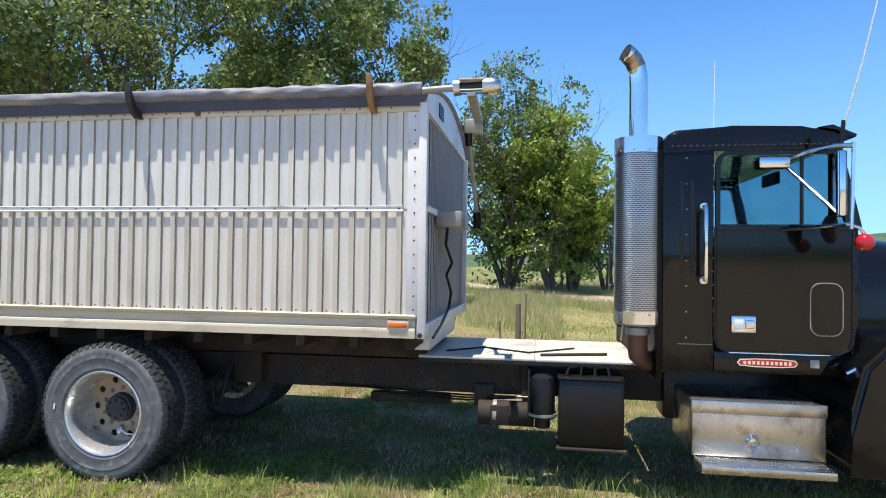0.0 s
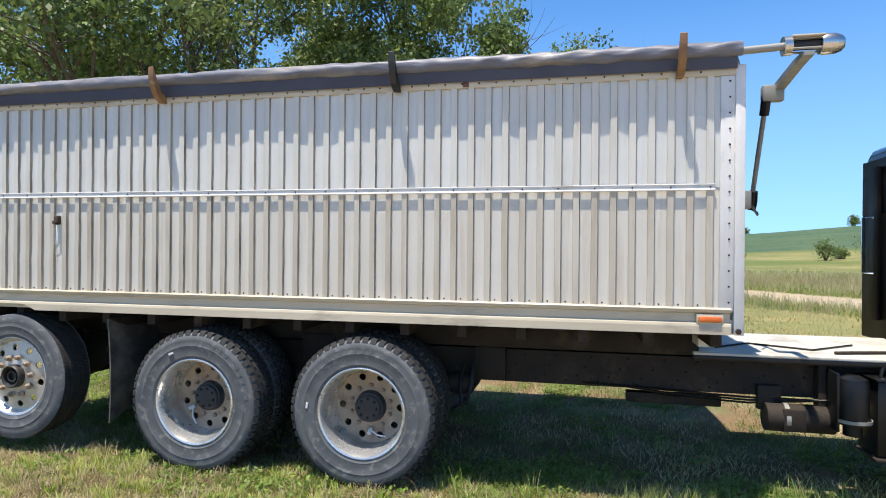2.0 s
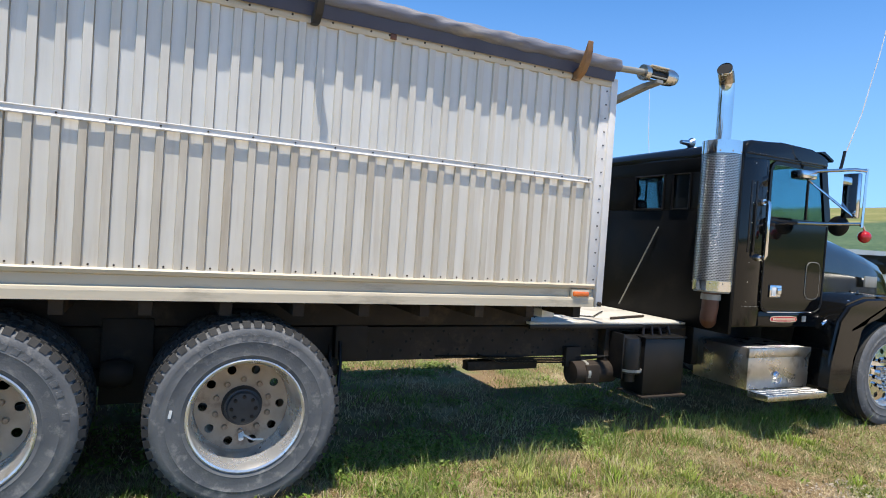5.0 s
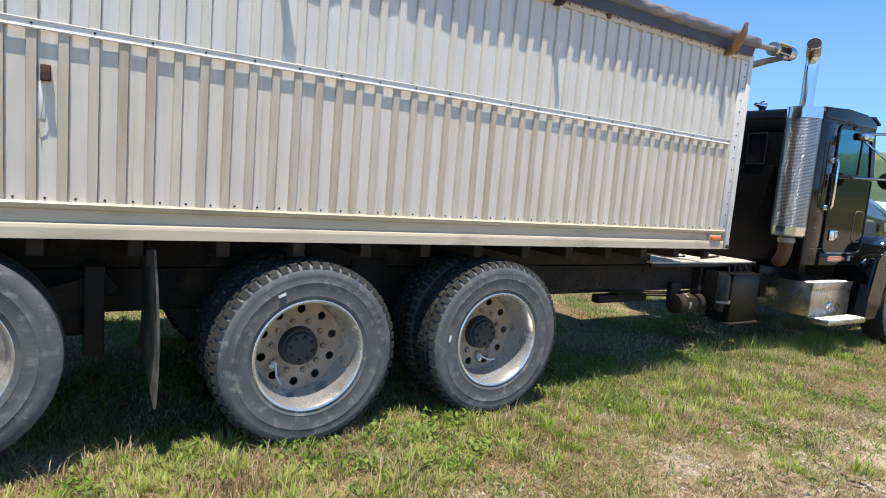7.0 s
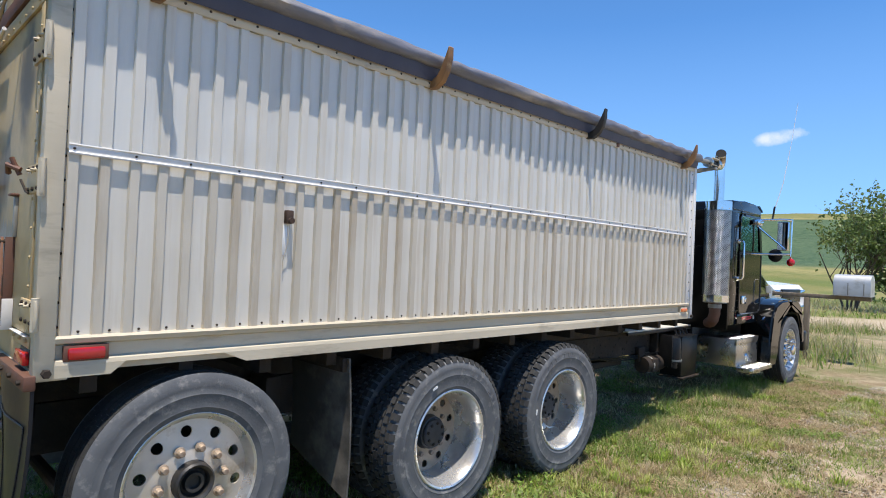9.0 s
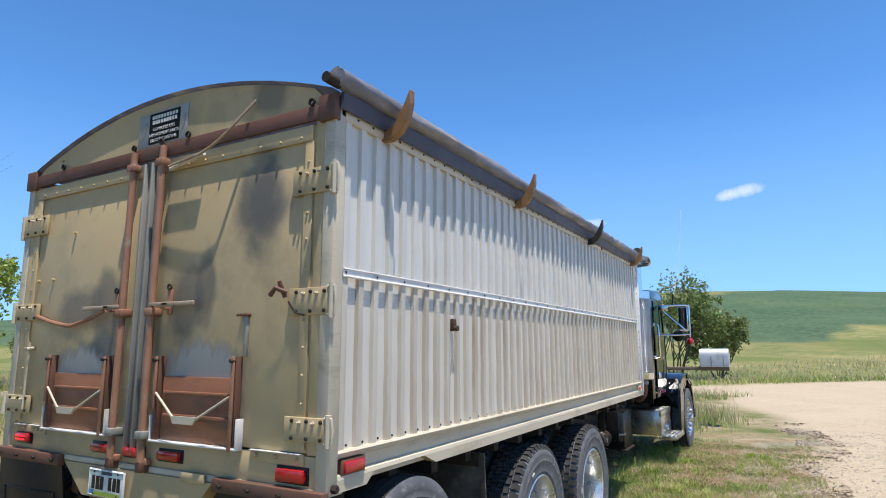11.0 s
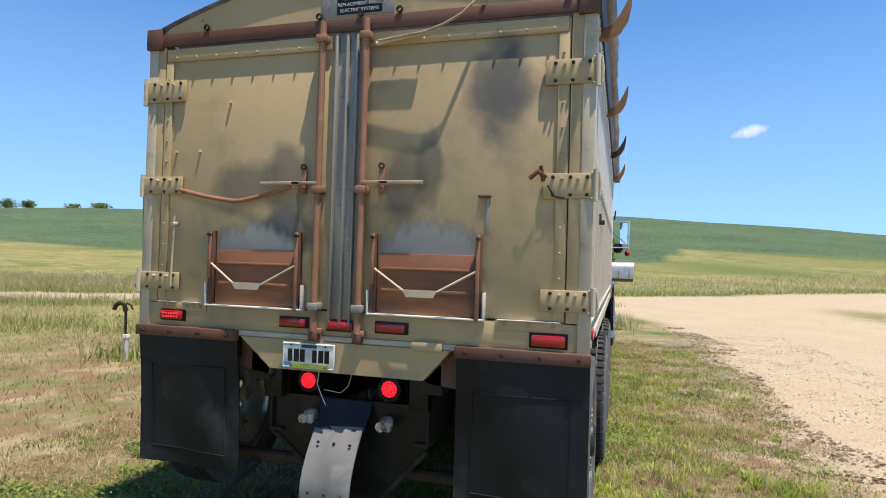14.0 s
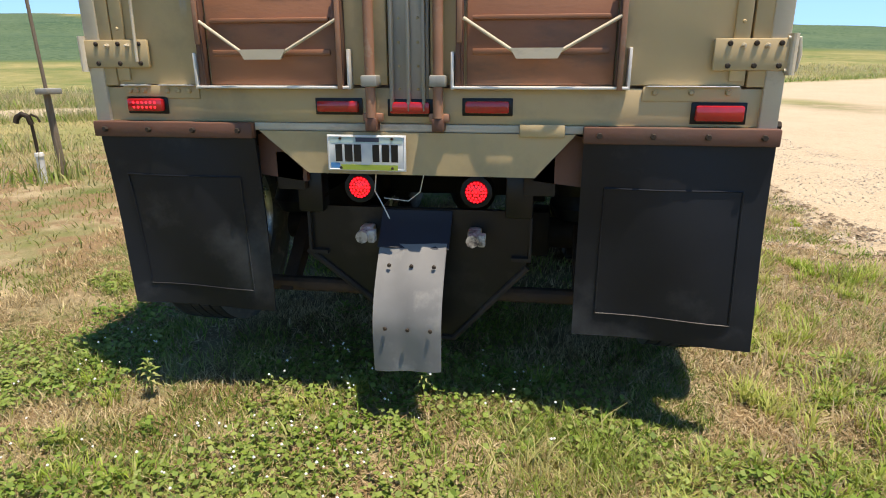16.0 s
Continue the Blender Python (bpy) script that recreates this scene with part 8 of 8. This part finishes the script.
# ---- loose gravel ----
def pebbles(n, seed):
    rng = np.random.RandomState(seed)
    verts, faces = [], []
    while len(verts) < n * 6:
        x, y = rng.uniform(1.0, 14), rng.uniform(-4.2, -0.8)
        g = gravel_at(x, y)
        g = max(g, 0.3 * fringe_at(x, y))
        if not 0.05 < g or rng.rand() > (1.2 - g) * (0.35 + 1.3 * noise.noise((x * 1.4, y * 1.4, 17)) + 0.4 * g):
            continue
        s = 0.005 + 0.012 * rng.rand() ** 3
        c = np.array((x, y, land(x, y) + s * 0.3))
        k = len(verts)
        for d in ((1, 0, 0), (-1, 0, 0), (0, 1, 0), (0, -1, 0), (0, 0, 0.7), (0, 0, -0.7)):
            verts.append(tuple(c + s * (np.array(d) + rng.uniform(-0.25, 0.25, 3))))
        for a, b in ((0, 2), (2, 1), (1, 3), (3, 0)):
            faces += [(k + a, k + b, k + 4), (k + b, k + a, k + 5)]
    me = cloud_mesh("loose_gravel", verts, faces, surf("pebble", (0.46, 0.41, 0.34), (0.3, 0.26, 0.21), 3, 0.9, island=True))
    return tagged(new("loose_gravel", me), "loose pale limestone gravel at the yard edge", "gravel", kind="stuff")


pebbles(17000, 7)


def litter(n, seed):
    """Dark clods and dead leaves blown against the gravel's edge."""
    rng = np.random.RandomState(seed)
    verts, faces = [], []
    while len(verts) < n * 4:
        x, y = rng.uniform(2.5, 15), rng.uniform(-3.2, -1.2)
        g = gravel_at(x, y)
        if not 0.05 < g < 0.985 or rng.rand() > 0.35 + 1.3 * noise.noise((x * 1.1, y * 1.1, 19)) + 0.8 * noise.noise((x * 3.7, y * 3.7, 20)):
            continue
        s, k, a = 0.008 + 0.022 * rng.rand() ** 2, len(verts), rng.rand() * 6.283
        c = np.array((x, y, land(x, y) + 0.004))
        for q, r, h in ((0, 1.2, 0.1), (1.9, 0.8, 0.7), (3.1, 1.3, 0.1), (4.6, 0.7, 0.5)):
            verts.append(tuple(c + s * np.array((r * math.cos(a + q), r * math.sin(a + q), h * rng.rand()))))
        faces += [(k, k + 1, k + 2, k + 3)]
    me = cloud_mesh("litter", verts, faces, surf("leaf_litter", (0.16, 0.11, 0.07), (0.26, 0.19, 0.125), 3, 0.9, island=True))
    return tagged(new("litter", me), "dark brown leaf litter along the gravel edge", "litter", kind="stuff")


litter(4200, 23)


# ---- roadside things ----
def mailbox():
    """A jumbo rural mailbox, lengthwise along its timber arm."""
    top = thing("mailbox", (13.5, 0.1, 0), "large weathered grey metal mailbox on a timber arm", "mailbox")
    prof = [(13.3, 1.31), (13.68, 1.31), (13.68, 1.57), (13.655, 1.65), (13.6, 1.705), (13.49, 1.73), (13.38, 1.705), (13.325, 1.65), (13.3, 1.57)]
    bm = prism(B(), prof, "y", -0.46, 0.14)
    bmesh.ops.bevel(bm, geom=[e for e in bm.edges if e.calc_face_angle(0) > 1.2], offset=0.012, segments=2, affect="EDGES")
    part("mailbox_body", bm, M["galv_light"], top)
    part("mailbox_door", prism(B(), [(13.49 + (x - 13.49) * 0.96, 1.32 + (z - 1.31) * 0.96) for x, z in prof], "y", 0.1405, 0.16), M["galv_light"], top)
    for y in (-0.36, -0.1):
        part("body_seam", box(B(), 13.294, 13.2985, y, y + 0.02, 1.33, 1.56, 0.001), M["galv"], top)
    part("timber_arm", box(B(), 13.45, 13.53, -0.45, 1.3, 1.225, 1.305, 0.01), M["wood_post"], top)
    part("timber_post", box(B(), 13.44, 13.54, 0.6, 0.7, -0.2, 1.223, 0.01), M["wood_post"], top)


M["galv_light"] = surf("light_galvanised", (0.6, 0.6, 0.58), (0.5, 0.5, 0.48), 5, 0.4, metal=0.5, c3=(0.4, 0.38, 0.34), c3_scale=5, c3_amount=0.38)
mailbox()


def post(at, h, r, lean, label):
    bm = tube(B(), [at, (at[0] + lean[0] * 0.5, at[1] + lean[1] * 0.5, at[2] + h * 0.5), (at[0] + lean[0], at[1] + lean[1], at[2] + h)], r, 9, [r, r * 0.95, r * 0.85])
    return tagged(part("fence_post", bm, M["wood_post"]), label, "post")


post((6.61, 7.6, -0.1), 1.0, 0.06, (0.0, 0.0), "weathered wooden fence post in dry grass")
post((6.74, 7.65, -0.1), 1.2, 0.016, (0.02, 0.0), "thin rusty fence rod")
post((6.3, 7.3, -0.1), 0.68, 0.02, (-0.03, 0.0), "thin short fence rod")
post((4.82, 7.0, -0.1), 2.8, 0.024, (-0.05, 0.06), "tall thin weathered pole beside the yard post")
stub = post((4.74, 6.94, -0.1), 1.16, 0.048, (-0.02, 0.02), "short weathered post with a metal box on top")
part("post_box", box(B(), 4.6, 4.84, 6.83, 7.02, 1.06, 1.13, 0.01), M["galv"], stub)
hyd = thing("yard_hydrant", (4.5, 7.03, 0), "dark iron yard hydrant with a bent spout", "hydrant")
part("standpipe", cyl(B(), (4.5, 7.03, 0), (4.48, 7.04, 0.72), 0.02, seg=10), M["chassis"], hyd)
part("hydrant_head", tube(B(), [(4.48, 7.04, 0.7), (4.47, 7.06, 0.8), (4.46, 7.13, 0.83), (4.44, 7.19, 0.79), (4.43, 7.21, 0.72)], 0.035, 10), M["chassis"], hyd)
part("hydrant_lever", tube(B(), [(4.47, 7.02, 0.83), (4.5, 6.96, 0.79), (4.51, 6.94, 0.73)], 0.014, 8), M["chassis"], hyd)
cap = tagged(part("vent_pipe", lathe(B(), [(0.0, 0.38), (0.05, 0.38), (0.055, 0.34), (0.045, 0.33), (0.04, 0.0)], (4.41, 6.95, -0.02), "z", 16), M["white"]), "short white plastic vent pipe in the grass", "pipe")


def pickup():
    """The white pickup that stands beyond the hood."""
    top = thing("pickup_truck", (19.2, 5.0, 0), "white pickup truck standing on the gravel road", "truck")
    m = Matrix.Translation((19.2, 5.15, 0.12)) @ Matrix.Rotation(radians(-97), 4, "Z")

    def p(name, bm, mat, parent=top, label="", smooth=35):
        bmesh.ops.transform(bm, matrix=m, verts=bm.verts)
        return part(name, bm, mat, parent, label, smooth)
    bm = prism(B(), [(2.75, 0.5), (2.78, 1.06), (2.6, 1.24), (1.4, 1.33), (0.7, 1.82), (-0.9, 1.86), (-1.15, 1.3), (-2.7, 1.28), (-2.72, 0.5)], "y", -0.98, 0.98)
    bmesh.ops.bevel(bm, geom=[e for e in bm.edges if e.calc_face_angle(0) > 0.5], offset=0.07, segments=3, affect="EDGES")
    body = p("body", bm, M["car_white"])
    p("grille", box(B(), 2.74, 2.81, -0.6, 0.6, 0.75, 1.12, 0.02), M["plate_black"], body)
    for y in (-0.8, 0.8):
        p("headlight", box(B(), 2.66, 2.79, y - 0.18, y + 0.18, 0.9, 1.1, 0.03), M["chrome"], body)
    p("bumper", box(B(), 2.7, 2.9, -0.95, 0.95, 0.45, 0.66, 0.04), M["chrome"], body)
    p("windscreen", prism(B(), [(1.28, 1.26), (1.3, 1.28), (0.76, 1.76), (0.74, 1.74)], "y", -0.8, 0.8), M["dark_glass"], body)
    for s in (-1, 1):
        p("side_window", box(B(), -0.7, 0.75, s * 0.985 - 0.01, s * 0.985 + 0.01, 1.3, 1.72, 0.005), M["dark_glass"], body)
    for x in (1.75, -1.75):
        for s in (-1, 1):
            w = p("wheel", lathe(B(), [(0.0, -0.11), (0.2, -0.11), (0.24, -0.13), (0.38, -0.13), (0.4, -0.09), (0.4, 0.09), (0.38, 0.13), (0.0, 0.13)], (x, s * 0.9, 0.4), "y", 28), M["tread"], body)
    return top


M["car_white"] = surf("car_white", (0.78, 0.78, 0.78), (0.72, 0.72, 0.72), 2, 0.2, coat=0.5)
pickup()
